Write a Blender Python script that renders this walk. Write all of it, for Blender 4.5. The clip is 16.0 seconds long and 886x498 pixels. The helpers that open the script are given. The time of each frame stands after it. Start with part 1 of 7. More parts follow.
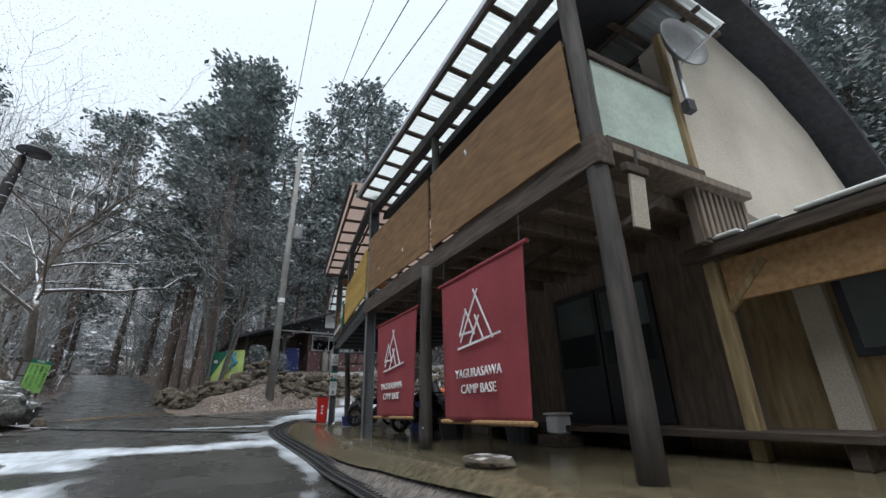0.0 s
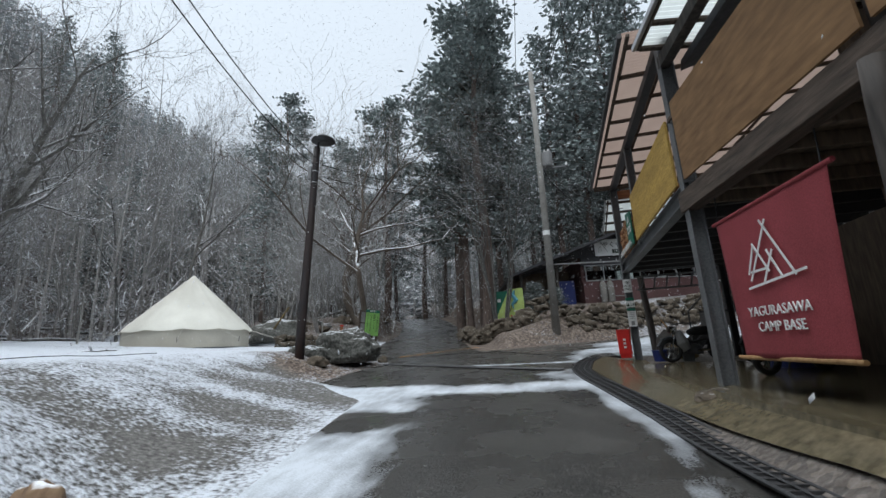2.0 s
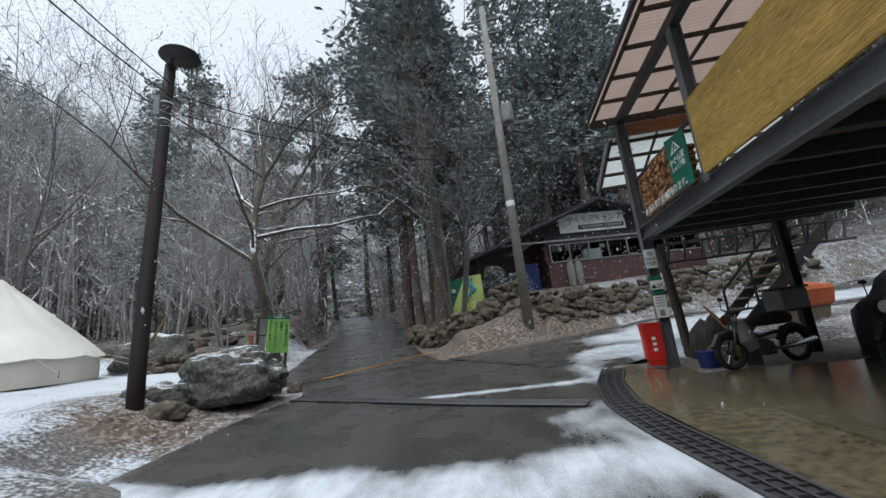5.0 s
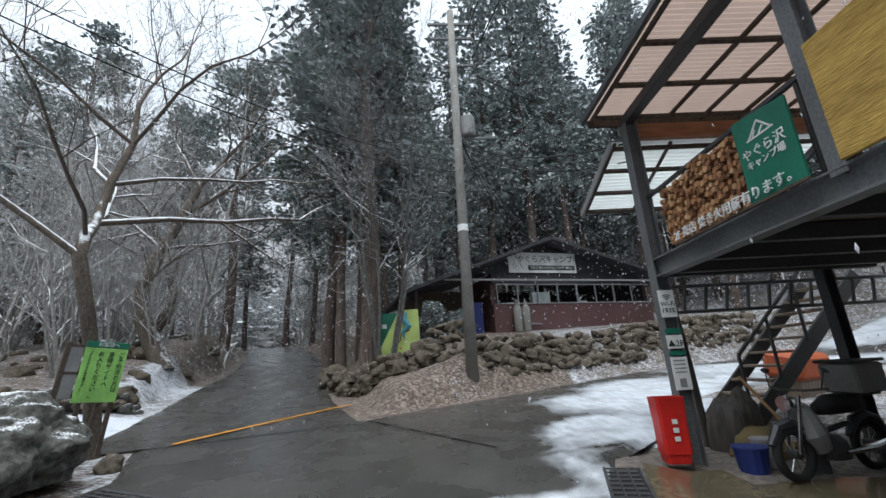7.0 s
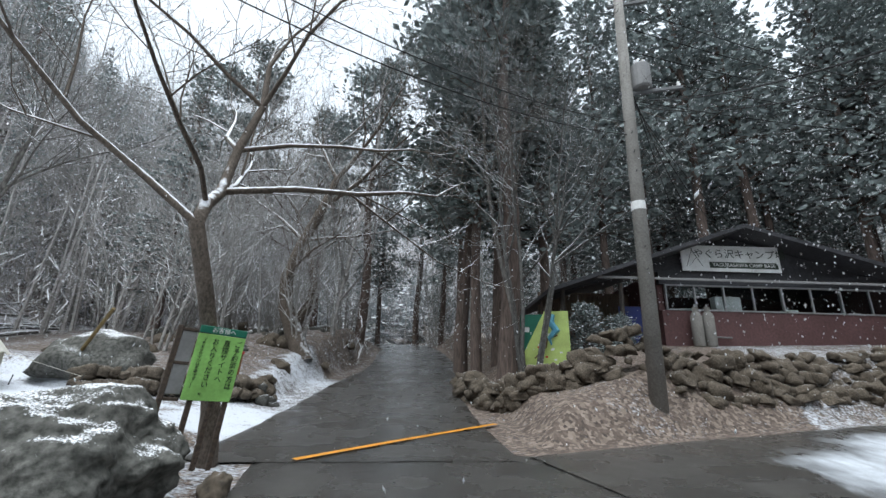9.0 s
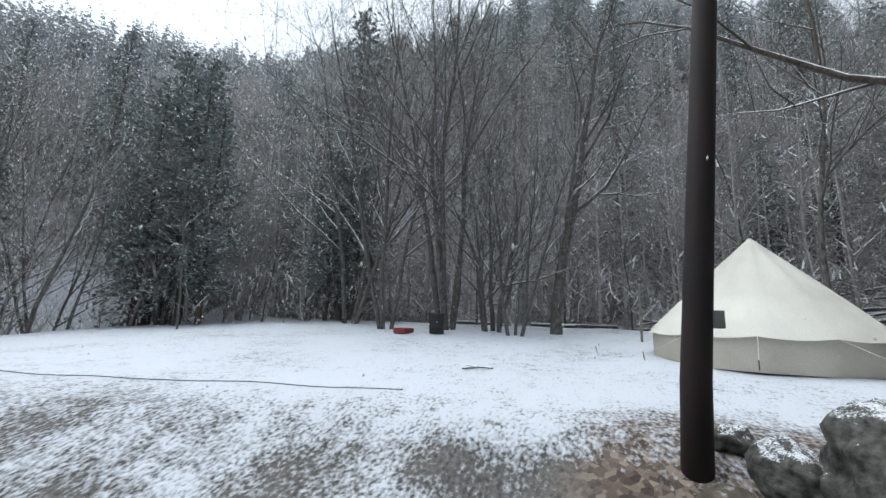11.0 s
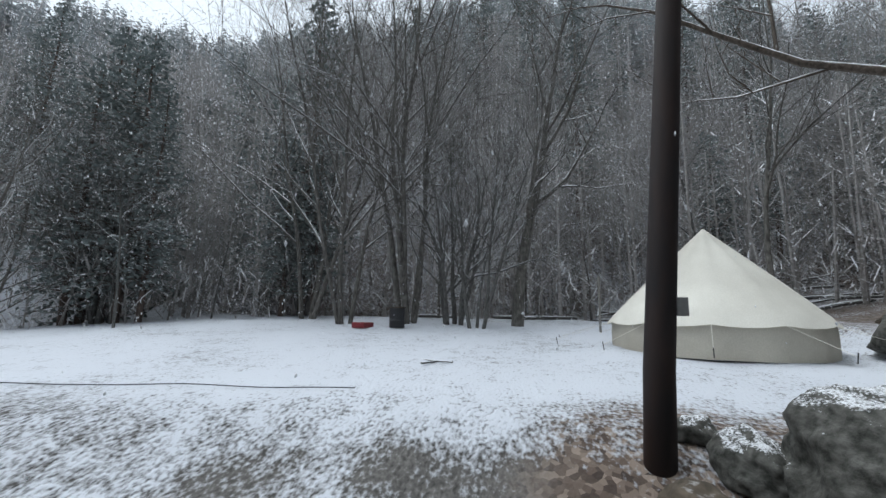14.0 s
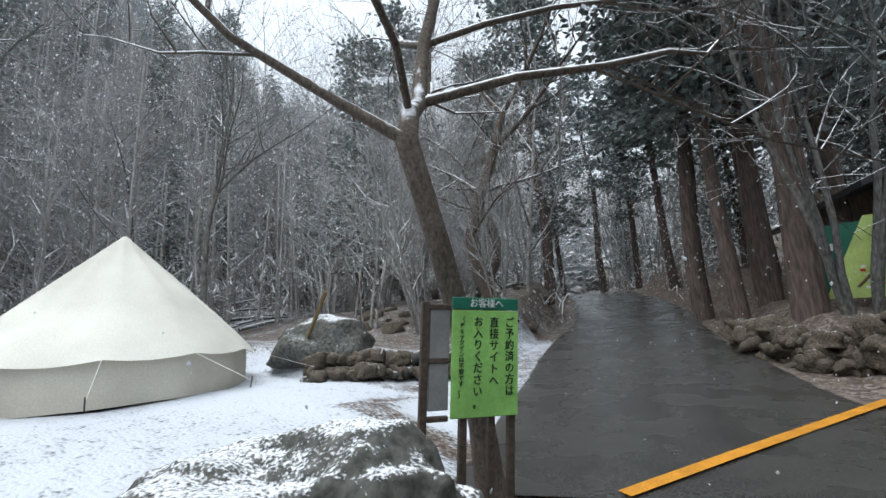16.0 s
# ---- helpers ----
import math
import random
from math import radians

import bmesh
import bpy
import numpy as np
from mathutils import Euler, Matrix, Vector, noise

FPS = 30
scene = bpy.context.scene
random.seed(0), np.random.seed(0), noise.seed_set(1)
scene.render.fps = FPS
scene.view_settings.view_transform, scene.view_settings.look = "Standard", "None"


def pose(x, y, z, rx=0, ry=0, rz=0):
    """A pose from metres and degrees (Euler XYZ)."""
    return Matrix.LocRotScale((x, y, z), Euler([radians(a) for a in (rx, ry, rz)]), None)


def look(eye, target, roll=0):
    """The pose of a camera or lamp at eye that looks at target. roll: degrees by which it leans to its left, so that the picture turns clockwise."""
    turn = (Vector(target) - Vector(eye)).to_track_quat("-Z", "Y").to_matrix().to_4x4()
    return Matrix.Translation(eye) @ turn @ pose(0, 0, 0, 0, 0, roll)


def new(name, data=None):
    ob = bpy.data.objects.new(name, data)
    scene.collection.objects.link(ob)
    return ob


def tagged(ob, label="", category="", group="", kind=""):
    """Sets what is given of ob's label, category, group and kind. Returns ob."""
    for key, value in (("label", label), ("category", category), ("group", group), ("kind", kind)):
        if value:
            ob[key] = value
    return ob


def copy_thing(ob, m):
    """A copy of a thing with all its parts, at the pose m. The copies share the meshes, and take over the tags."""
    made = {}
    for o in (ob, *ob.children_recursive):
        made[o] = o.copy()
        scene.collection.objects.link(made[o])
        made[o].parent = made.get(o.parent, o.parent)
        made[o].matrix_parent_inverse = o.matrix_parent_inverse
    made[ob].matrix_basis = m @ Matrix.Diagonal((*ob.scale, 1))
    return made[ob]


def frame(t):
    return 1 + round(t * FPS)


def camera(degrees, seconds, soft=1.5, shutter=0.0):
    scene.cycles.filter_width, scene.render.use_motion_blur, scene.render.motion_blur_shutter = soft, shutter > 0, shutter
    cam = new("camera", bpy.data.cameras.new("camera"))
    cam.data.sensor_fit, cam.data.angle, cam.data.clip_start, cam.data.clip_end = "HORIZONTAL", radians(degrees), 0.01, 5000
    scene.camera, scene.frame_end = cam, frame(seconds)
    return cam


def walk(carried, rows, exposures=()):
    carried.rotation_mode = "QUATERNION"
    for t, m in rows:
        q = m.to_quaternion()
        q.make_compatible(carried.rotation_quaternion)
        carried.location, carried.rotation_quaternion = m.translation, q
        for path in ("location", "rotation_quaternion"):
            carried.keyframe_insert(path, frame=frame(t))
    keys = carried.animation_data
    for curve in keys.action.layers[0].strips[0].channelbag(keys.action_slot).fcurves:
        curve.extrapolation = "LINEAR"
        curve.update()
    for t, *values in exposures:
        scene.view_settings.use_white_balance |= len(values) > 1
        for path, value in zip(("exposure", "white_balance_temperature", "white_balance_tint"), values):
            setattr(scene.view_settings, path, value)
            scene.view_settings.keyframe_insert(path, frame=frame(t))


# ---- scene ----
cam = camera(93.9, 16.0)
PATH = [
    (0, (-0.078, -0.051, 1.07), (0.622, 1.68, 1.785), -1.5),
    (0.5, (-0.157, 0.434, 1.113), (0.194, 2.308, 1.716), -3.5),
    (1, (-0.266, 0.904, 1.145), (-0.292, 2.828, 1.689), -1.2),
    (1.5, (-0.325, 1.418, 1.184), (-0.6, 3.337, 1.676), -2.9),
    (2, (-0.427, 1.97, 1.2), (-0.879, 3.862, 1.666), -2.9),
    (2.5, (-0.469, 2.571, 1.248), (-0.931, 4.462, 1.707), -2.3),
    (3, (-0.562, 3.202, 1.289), (-1.011, 5.1, 1.732), -3.3),
    (3.2, (-0.573, 3.498, 1.347), (-0.987, 5.412, 1.75), -3.6),
    (5.5, (-1.253, 6.495, 1.704), (-1.383, 8.448, 2.113), -6.9),
    (6, (-1.243, 7.151, 1.778), (-1.261, 9.094, 2.25), -4.8),
    (6.5, (-1.371, 7.772, 1.862), (-1.31, 9.702, 2.384), -2.0),
    (7, (-1.426, 8.391, 1.911), (-1.305, 10.31, 2.462), -3.3),
    (7.5, (-1.575, 8.965, 1.936), (-1.465, 10.873, 2.525), -1.3),
    (8, (-1.684, 9.525, 1.993), (-1.577, 11.43, 2.596), -0.5),
    (8.2, (-1.785, 9.745, 2.007), (-1.682, 11.647, 2.617), -0.1),
    (10.5, (-2.766, 11.160, 2.265), (-4.715, 11.360, 2.663), 1.7),
    (11, (-2.701, 10.978, 2.264), (-4.577, 10.381, 2.617), 2.0),
    (11.5, (-2.551, 10.881, 2.266), (-4.119, 9.677, 2.570), 2.1),
    (12, (-2.440, 10.834, 2.261), (-3.721, 9.321, 2.526), 2.7),
    (12.5, (-2.355, 10.815, 2.268), (-3.476, 9.175, 2.505), 3.2),
    (13, (-2.445, 10.781, 2.255), (-3.795, 9.329, 2.515), 3.7),
    (13.5, (-2.684, 10.827, 2.231), (-4.409, 9.863, 2.536), 3.2),
    (14, (-3.053, 10.978, 2.246), (-4.978, 10.549, 2.576), 1.1),
    (14.5, (-3.499, 11.205, 2.236), (-5.461, 11.423, 2.559), -0.8),
    (15, (-3.886, 11.494, 2.291), (-5.638, 12.401, 2.625), -1.1),
    (15.5, (-4.184, 11.821, 2.319), (-5.686, 13.088, 2.693), -2.6),
    (16, (-4.433, 12.145, 2.338), (-5.573, 13.744, 2.716), -3.8),
]
EXPOSURE = [(0, 0.84), (1, 0.6), (3, 0.68), (5.5, 0.76), (8, 1.18), (10.5, 0.94), (12.5, 0.33), (14.5, 0.62), (16, 1.0)]
walk(cam, [(t, look(e, g, r)) for t, e, g, r in PATH], EXPOSURE)


# ---- sky and light: a closed winter overcast ----
world = bpy.data.worlds.new("overcast")
scene.world = world
world.use_nodes = True
wn, wl = world.node_tree.nodes, world.node_tree.links
sky = wn.new("ShaderNodeTexSky")
sky.sky_type = 'NISHITA'
sky.sun_disc = False
sky.sun_elevation = radians(68)
sky.sun_rotation = radians(200)
sky.air_density, sky.dust_density, sky.ozone_density = 1.0, 6.0, 1.0
sky_soft = wn.new("ShaderNodeHueSaturation")
sky_soft.inputs["Saturation"].default_value = 0.12
wl.new(sky.outputs[0], sky_soft.inputs["Color"])
even = wn.new("ShaderNodeGamma")          # cloud spreads the light evenly over the dome
even.inputs["Gamma"].default_value = 0.35
cool = wn.new("ShaderNodeMix")
cool.data_type, cool.blend_type = "RGBA", "MULTIPLY"
cool.inputs["Factor"].default_value = 1.0
cool.inputs["B"].default_value = (0.885, 0.995, 1.105, 1)
wl.new(sky_soft.outputs[0], even.inputs["Color"])
wl.new(even.outputs[0], cool.inputs["A"])
wl.new(cool.outputs["Result"], wn["Background"].inputs["Color"])
wn["Background"].inputs["Strength"].default_value = 0.4
sun_data = bpy.data.lights.new("sun", "SUN")
sun_data.energy, sun_data.angle, sun_data.color = 1.3, radians(60), (0.96, 0.99, 1.0)
sun = new("sun", sun_data)
sun.matrix_world = look((0, 0, 60), (3, 5, 42))


# ---- small tools ----
rnd = random.Random(7)


def node_mat(name, rough=0.8, metal=0.0):
    m = bpy.data.materials.new(name)
    m.use_nodes = True
    b = m.node_tree.nodes["Principled BSDF"]
    b.inputs["Roughness"].default_value, b.inputs["Metallic"].default_value = rough, metal
    return m, m.node_tree.nodes, m.node_tree.links, b


def noise_tex(n, l, scale, detail=5, coord="Object", stretch=(1, 1, 1)):
    tc, mp, t = n.new("ShaderNodeTexCoord"), n.new("ShaderNodeMapping"), n.new("ShaderNodeTexNoise")
    mp.inputs["Scale"].default_value = stretch
    t.inputs["Scale"].default_value, t.inputs["Detail"].default_value = scale, detail
    l.new(tc.outputs[coord], mp.inputs["Vector"])
    l.new(mp.outputs[0], t.inputs["Vector"])
    return t


def ramp_of(n, l, source, stops):
    r = n.new("ShaderNodeValToRGB")
    e = r.color_ramp.elements
    while len(e) < len(stops):
        e.new(0.5)
    for k, (p, c) in zip(e, stops):
        k.position, k.color = p, (*c, 1)
    l.new(source, r.inputs[0])
    return r


def mix_of(n, l, fac, a, b, blend="MIX"):
    m = n.new("ShaderNodeMix")
    m.data_type, m.blend_type = "RGBA", blend
    for sock, v in ((m.inputs["Factor"], fac), (m.inputs["A"], a), (m.inputs["B"], b)):
        if isinstance(v, (int, float)):
            sock.default_value = v
        elif isinstance(v, tuple):
            sock.default_value = (*v, 1)
        else:
            l.new(v, sock)
    return m.outputs["Result"]


def math_of(n, l, op, a, b=0.0, clamp=False):
    m = n.new("ShaderNodeMath")
    m.operation, m.use_clamp = op, clamp
    for sock, v in ((m.inputs[0], a), (m.inputs[1], b)):
        if isinstance(v, (int, float)):
            sock.default_value = v
        else:
            l.new(v, sock)
    return m.outputs[0]


def bump_to(n, l, b, height, strength=0.3, distance=0.02):
    k = n.new("ShaderNodeBump")
    k.inputs["Strength"].default_value, k.inputs["Distance"].default_value = strength, distance
    l.new(height, k.inputs["Height"])
    l.new(k.outputs[0], b.inputs["Normal"])


def surface(name, dark, light, rough=0.8, metal=0.0, grain=18, stain=1.3, bump=0.25, stretch=(1, 1, 1), snow=0.0, coord="Object", flake=9, crisp=4.0):
    """A surface with fine grain and broad stains; snow: how much white lies on faces that look up."""
    m, n, l, b = node_mat(name, rough, metal)
    fine, broad = noise_tex(n, l, grain, 6, coord, stretch), noise_tex(n, l, stain, 4, coord, stretch)
    c = ramp_of(n, l, fine.outputs[0], [(0.3, dark), (0.7, light)]).outputs[0]
    grey = ramp_of(n, l, broad.outputs[0], [(0.3, (0.62, 0.6, 0.58)), (0.65, (1.05, 1.05, 1.05))]).outputs[0]
    c = mix_of(n, l, 0.7, c, grey, "MULTIPLY")
    if snow:
        g, s = n.new("ShaderNodeNewGeometry"), n.new("ShaderNodeSeparateXYZ")
        l.new(g.outputs["Normal"], s.inputs[0])
        lump = noise_tex(n, l, flake, 6, coord)
        k = math_of(n, l, "ADD", s.outputs["Z"], math_of(n, l, "MULTIPLY", lump.outputs[0], 0.9))
        k = math_of(n, l, "MULTIPLY", math_of(n, l, "SUBTRACT", k, 1.35 - snow, True), crisp, True)
        c = mix_of(n, l, k, c, (0.78, 0.8, 0.83))
    l.new(c, b.inputs["Base Color"])
    if bump:
        bump_to(n, l, b, fine.outputs[0], bump)
    return m


def plain(name, colour, rough=0.6, metal=0.0):
    return surface(name, tuple(v * 0.88 for v in colour), tuple(min(1, v * 1.06) for v in colour), rough, metal, 30, 2.0, 0.06)


def mesh_of(name, bm):
    me = bpy.data.meshes.new(name)
    bm.normal_update()
    bm.to_mesh(me)
    bm.free()
    return me


def thing(name, x=0, y=0, z=0, rz=0, rx=0, ry=0, label="", category="", group="", kind=""):
    ob = new(name)
    ob.matrix_world = pose(x, y, z, rx, ry, rz)
    return tagged(ob, label, category, group, kind)


def part(name, bm, material, parent, label="", smooth=False):
    """Links a bmesh (or shares a mesh) as one part under a thing; places are in the thing's own axes."""
    me = mesh_of(name, bm) if isinstance(bm, bmesh.types.BMesh) else bm
    if material and not me.materials:
        me.materials.append(material)
    if smooth:
        me.polygons.foreach_set("use_smooth", [True] * len(me.polygons))
    ob = new(name, me)
    ob.parent = parent
    return tagged(ob, label)


def single(name, bm, material, label="", category="", group="", kind="", m=None, smooth=False):
    me = mesh_of(name, bm)
    me.materials.append(material)
    if smooth:
        me.polygons.foreach_set("use_smooth", [True] * len(me.polygons))
    ob = new(name, me)
    if m is not None:
        ob.matrix_world = m
    return tagged(ob, label, category, group, kind)


def box(x0, x1, y0, y1, z0, z1, bevel=0.006, bm=None):
    bm = bm or bmesh.new()
    made = bmesh.ops.create_cube(bm, size=1, matrix=Matrix.Translation(((x0 + x1) / 2, (y0 + y1) / 2, (z0 + z1) / 2)) @ Matrix.Diagonal((abs(x1 - x0), abs(y1 - y0), abs(z1 - z0), 1)))
    if bevel:
        edges = list({e for v in made["verts"] for e in v.link_edges})
        bmesh.ops.bevel(bm, geom=edges, offset=min(bevel, abs(x1 - x0) / 3, abs(y1 - y0) / 3, abs(z1 - z0) / 3), segments=1, affect="EDGES")
    return bm


def beam(a, b, w, h, bevel=0.006, bm=None, roll=0):
    """A bar of section w x h from a to b."""
    a, b = Vector(a), Vector(b)
    bm = bm or bmesh.new()
    turn = (b - a).to_track_quat("Z", "Y").to_matrix().to_4x4()
    made = bmesh.ops.create_cube(bm, size=1, matrix=Matrix.Translation((a + b) / 2) @ turn @ pose(0, 0, 0, 0, 0, roll) @ Matrix.Diagonal((w, h, (b - a).length, 1)))
    if bevel:
        edges = list({e for v in made["verts"] for e in v.link_edges})
        bmesh.ops.bevel(bm, geom=edges, offset=bevel, segments=1, affect="EDGES")
    return bm


def rod(points, radii, sides=10, bm=None, wobble=0.0, seed=0):
    """A tube along points with a radius at each, capped."""
    bm = bm or bmesh.new()
    r = random.Random(seed)
    points = [Vector(p) for p in points]
    rings = []
    for i, p in enumerate(points):
        way = (points[min(i + 1, len(points) - 1)] - points[max(i - 1, 0)]).normalized()
        side = way.cross(Vector((0.13, 0.97, 0.21))).normalized()
        up = way.cross(side)
        rad = radii[i] if isinstance(radii, (list, tuple)) else radii
        ring = []
        for k in range(sides):
            a = 2 * math.pi * k / sides
            q = rad * (1 + r.uniform(-wobble, wobble))
            ring.append(bm.verts.new(p + side * (math.cos(a) * q) + up * (math.sin(a) * q)))
        rings.append(ring)
    for s, t in zip(rings, rings[1:]):
        for k in range(sides):
            bm.faces.new((s[k], s[(k + 1) % sides], t[(k + 1) % sides], t[k]))
    bm.faces.new(rings[0][::-1])
    bm.faces.new(rings[-1])
    return bm


def boulder(seed, sx, sy, sz, rough=0.22, div=3, flat=0.0, boxy=0.0):
    """A weathered rock, its foot at z = 0."""
    bm = bmesh.new()
    bmesh.ops.create_icosphere(bm, subdivisions=div, radius=1)
    o = Vector((seed * 3.1, seed * 1.7, seed * 0.9))
    for v in bm.verts:
        d = v.co.normalized()
        k = 1 + rough * (noise.noise(d * 1.3 + o) * 1.3 + noise.noise(d * 3.1 + o) * 0.55 + noise.noise(d * 8 + o) * 0.2 + noise.noise(d * 19 + o) * 0.07)
        c = d * k / max(abs(d.x), abs(d.y), abs(d.z)) ** boxy
        c.z = max(c.z, -0.45) if c.z < 0 else (min(c.z, 1 - flat) if flat else c.z)
        v.co = Vector((c.x * sx, c.y * sy, (c.z + 0.3) * sz))
    return bm


def sstep(a, b, v):
    k = min(1.0, max(0.0, (v - a) / (b - a)))
    return k * k * (3 - 2 * k)


def text_mesh(body, size, extrude=0.003):
    """Letters of the built-in font as a mesh, centred, in the x-z plane, facing -y."""
    cu = bpy.data.curves.new("letters", "FONT")
    cu.body, cu.size, cu.extrude, cu.align_x, cu.align_y, cu.resolution_u = body, size, extrude, "CENTER", "CENTER", 2
    ob = new("letters", cu)
    dg = bpy.context.evaluated_depsgraph_get()
    me = bpy.data.meshes.new_from_object(ob.evaluated_get(dg))
    bpy.data.objects.remove(ob)
    bpy.data.curves.remove(cu)
    me.transform(pose(0, 0, 0, 90))
    me.materials.clear()
    return me


# ---- materials ----
BARK = surface("bark", (0.055, 0.054, 0.05), (0.2, 0.197, 0.188), 0.95, grain=26, stain=3, bump=0.6, stretch=(1, 1, 0.25), snow=0.55)
BARK_MOSS = surface("mossy red-brown bark", (0.06, 0.05, 0.04), (0.17, 0.135, 0.108), 0.95, grain=38, stain=7, bump=1.0, stretch=(1, 1, 0.6), snow=0.5)
# base colour raised to put haze on distant trees; snow adds the dusting
BARK_FAR = surface("haze-pale grey bark", (0.21, 0.2, 0.192), (0.43, 0.415, 0.4), 0.95, grain=10, stain=1, bump=0, snow=0.5)
BARK_RED = surface("cedar bark", (0.06, 0.046, 0.04), (0.19, 0.14, 0.118), 0.95, grain=22, stain=2, bump=0.7, stretch=(1, 1, 0.15))
BARK_GREY = surface("smooth grey bark", (0.065, 0.06, 0.054), (0.23, 0.218, 0.2), 0.95, grain=14, stain=4, bump=0.5, stretch=(1, 1, 0.4), snow=0.55)
NEEDLE = surface("conifer needles", (0.1, 0.132, 0.128), (0.3, 0.34, 0.335), 0.95, grain=6, stain=0.6, bump=0, snow=0.24)
NEEDLE_DARK = surface("dark fir needles", (0.035, 0.048, 0.044), (0.12, 0.15, 0.14), 0.95, grain=6, stain=0.6, bump=0, snow=0.02)
# far needles and twigs: distance haze is put into their pale base colours
NEEDLE_FAR = surface("haze-pale conifer needles", (0.22, 0.25, 0.25), (0.48, 0.51, 0.52), 0.95, grain=2.0, stain=0.3, bump=0, snow=0.26)
TWIG = surface("haze-pale twigs", (0.31, 0.29, 0.28), (0.58, 0.56, 0.545), 0.95, grain=8, stain=0.7, bump=0, snow=0.45)
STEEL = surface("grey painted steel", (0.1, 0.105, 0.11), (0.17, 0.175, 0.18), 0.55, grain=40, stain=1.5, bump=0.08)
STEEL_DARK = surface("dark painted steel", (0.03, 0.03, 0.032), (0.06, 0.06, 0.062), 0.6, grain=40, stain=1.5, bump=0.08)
LOG = surface("dark stained log", (0.031, 0.027, 0.024), (0.095, 0.08, 0.07), 0.75, grain=20, stain=2, bump=0.4, stretch=(1, 1, 0.12))
TIMBER = surface("dark brown timber", (0.04, 0.029, 0.022), (0.11, 0.08, 0.06), 0.85, grain=24, stain=2, bump=0.4, stretch=(1, 0.12, 1))
TIMBER_RAW = surface("pale new timber", (0.28, 0.15, 0.06), (0.46, 0.28, 0.13), 0.75, grain=18, stain=1, bump=0.3, stretch=(0.15, 1, 1))
TIMBER_RED = surface("red-brown timber", (0.2, 0.075, 0.03), (0.34, 0.14, 0.06), 0.7, grain=18, stain=1, bump=0.2, stretch=(0.15, 1, 1))
BOARD = surface("weathered brown board", (0.16, 0.085, 0.035), (0.27, 0.15, 0.065), 0.85, grain=16, stain=1.2, bump=0.2, stretch=(1, 0.2, 1))
REED = surface("yellow reed screen", (0.34, 0.2, 0.04), (0.62, 0.4, 0.1), 0.85, grain=30, stain=1.6, bump=0.7, stretch=(1, 0.3, 3))
STUCCO = surface("beige stucco", (0.46, 0.4, 0.32), (0.6, 0.54, 0.45), 0.95, grain=60, stain=0.8, bump=0.35)
WALL_DARK = surface("brown plank wall", (0.13, 0.1, 0.075), (0.26, 0.2, 0.155), 0.9, grain=20, stain=1.5, bump=0.3, stretch=(1, 1, 0.15))
WALL_TAN = surface("tan plank wall", (0.2, 0.14, 0.07), (0.38, 0.28, 0.15), 0.9, grain=18, stain=1.2, bump=0.3, stretch=(1, 1, 0.15))
CONCRETE = surface("wet brown concrete", (0.08, 0.066, 0.04), (0.18, 0.15, 0.095), 0.16, grain=12, stain=0.7, bump=0.15, coord="Object")
STONE = surface("mossy grey stone", (0.035, 0.029, 0.021), (0.16, 0.128, 0.095), 0.95, grain=9, stain=2.2, bump=0.7, snow=-0.08)
STONE_SNOW = surface("snow-dusted boulder", (0.028, 0.03, 0.025), (0.15, 0.148, 0.135), 0.95, grain=16, stain=2.2, bump=1.0, snow=0.06, flake=55, crisp=5.5)
STONE_RUST = surface("rust-brown stone", (0.12, 0.07, 0.04), (0.3, 0.2, 0.12), 0.95, grain=9, stain=2.2, bump=0.6, snow=0.1)
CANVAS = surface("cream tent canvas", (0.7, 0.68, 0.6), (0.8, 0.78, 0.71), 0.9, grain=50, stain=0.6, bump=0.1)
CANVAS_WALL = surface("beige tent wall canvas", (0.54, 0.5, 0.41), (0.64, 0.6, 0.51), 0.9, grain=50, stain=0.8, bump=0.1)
CLOTH_RED = surface("maroon banner cloth", (0.24, 0.035, 0.045), (0.33, 0.055, 0.065), 0.8, grain=70, stain=1.5, bump=0.15)
RUST_POST = surface("dark tarred pole", (0.006, 0.007, 0.01), (0.038, 0.018, 0.013), 0.7, grain=4, stain=1.1, bump=0.3, stretch=(1, 1, 0.3))
POLE_GREY = surface("grey concrete pole", (0.2, 0.19, 0.175), (0.31, 0.3, 0.28), 0.9, grain=30, stain=1.2, bump=0.2)
WHITE = plain("white paint", (0.78, 0.79, 0.78))
GREEN_LIGHT = plain("light green sign", (0.3, 0.62, 0.16), 0.5)
GREEN_DARK = plain("dark green sign", (0.01, 0.16, 0.1), 0.45)
GREEN_PALE = plain("pale green board", (0.5, 0.58, 0.5), 0.7)
MAP_YELLOW = plain("map yellow-green", (0.52, 0.66, 0.2), 0.5)
MAP_BLUE = plain("map blue", (0.12, 0.4, 0.55), 0.5)
INK = plain("black ink", (0.02, 0.035, 0.02), 0.6)
RED = plain("red enamel", (0.62, 0.02, 0.015), 0.4)
ORANGE_PAINT = surface("worn orange road paint", (0.5, 0.2, 0.01), (0.75, 0.33, 0.03), 0.6, grain=50, stain=4, bump=0.3)
BLUE = plain("blue door paint", (0.015, 0.03, 0.16), 0.5)
RUBBER = plain("black rubber", (0.015, 0.015, 0.016), 0.75)
CHROME = plain("chrome", (0.6, 0.6, 0.6), 0.2, 1.0)
ALU = plain("aluminium", (0.55, 0.56, 0.57), 0.4, 0.8)
PLASTIC_DARK = plain("dark plastic", (0.025, 0.026, 0.03), 0.5)
PLASTIC_GREY = plain("grey plastic", (0.25, 0.25, 0.25), 0.6)
TARP = plain("ochre tarpaulin", (0.17, 0.12, 0.05), 0.8)
DUST = surface("maroon metal siding", (0.085, 0.04, 0.04), (0.15, 0.075, 0.072), 0.7, grain=14, stain=1, bump=0.1)
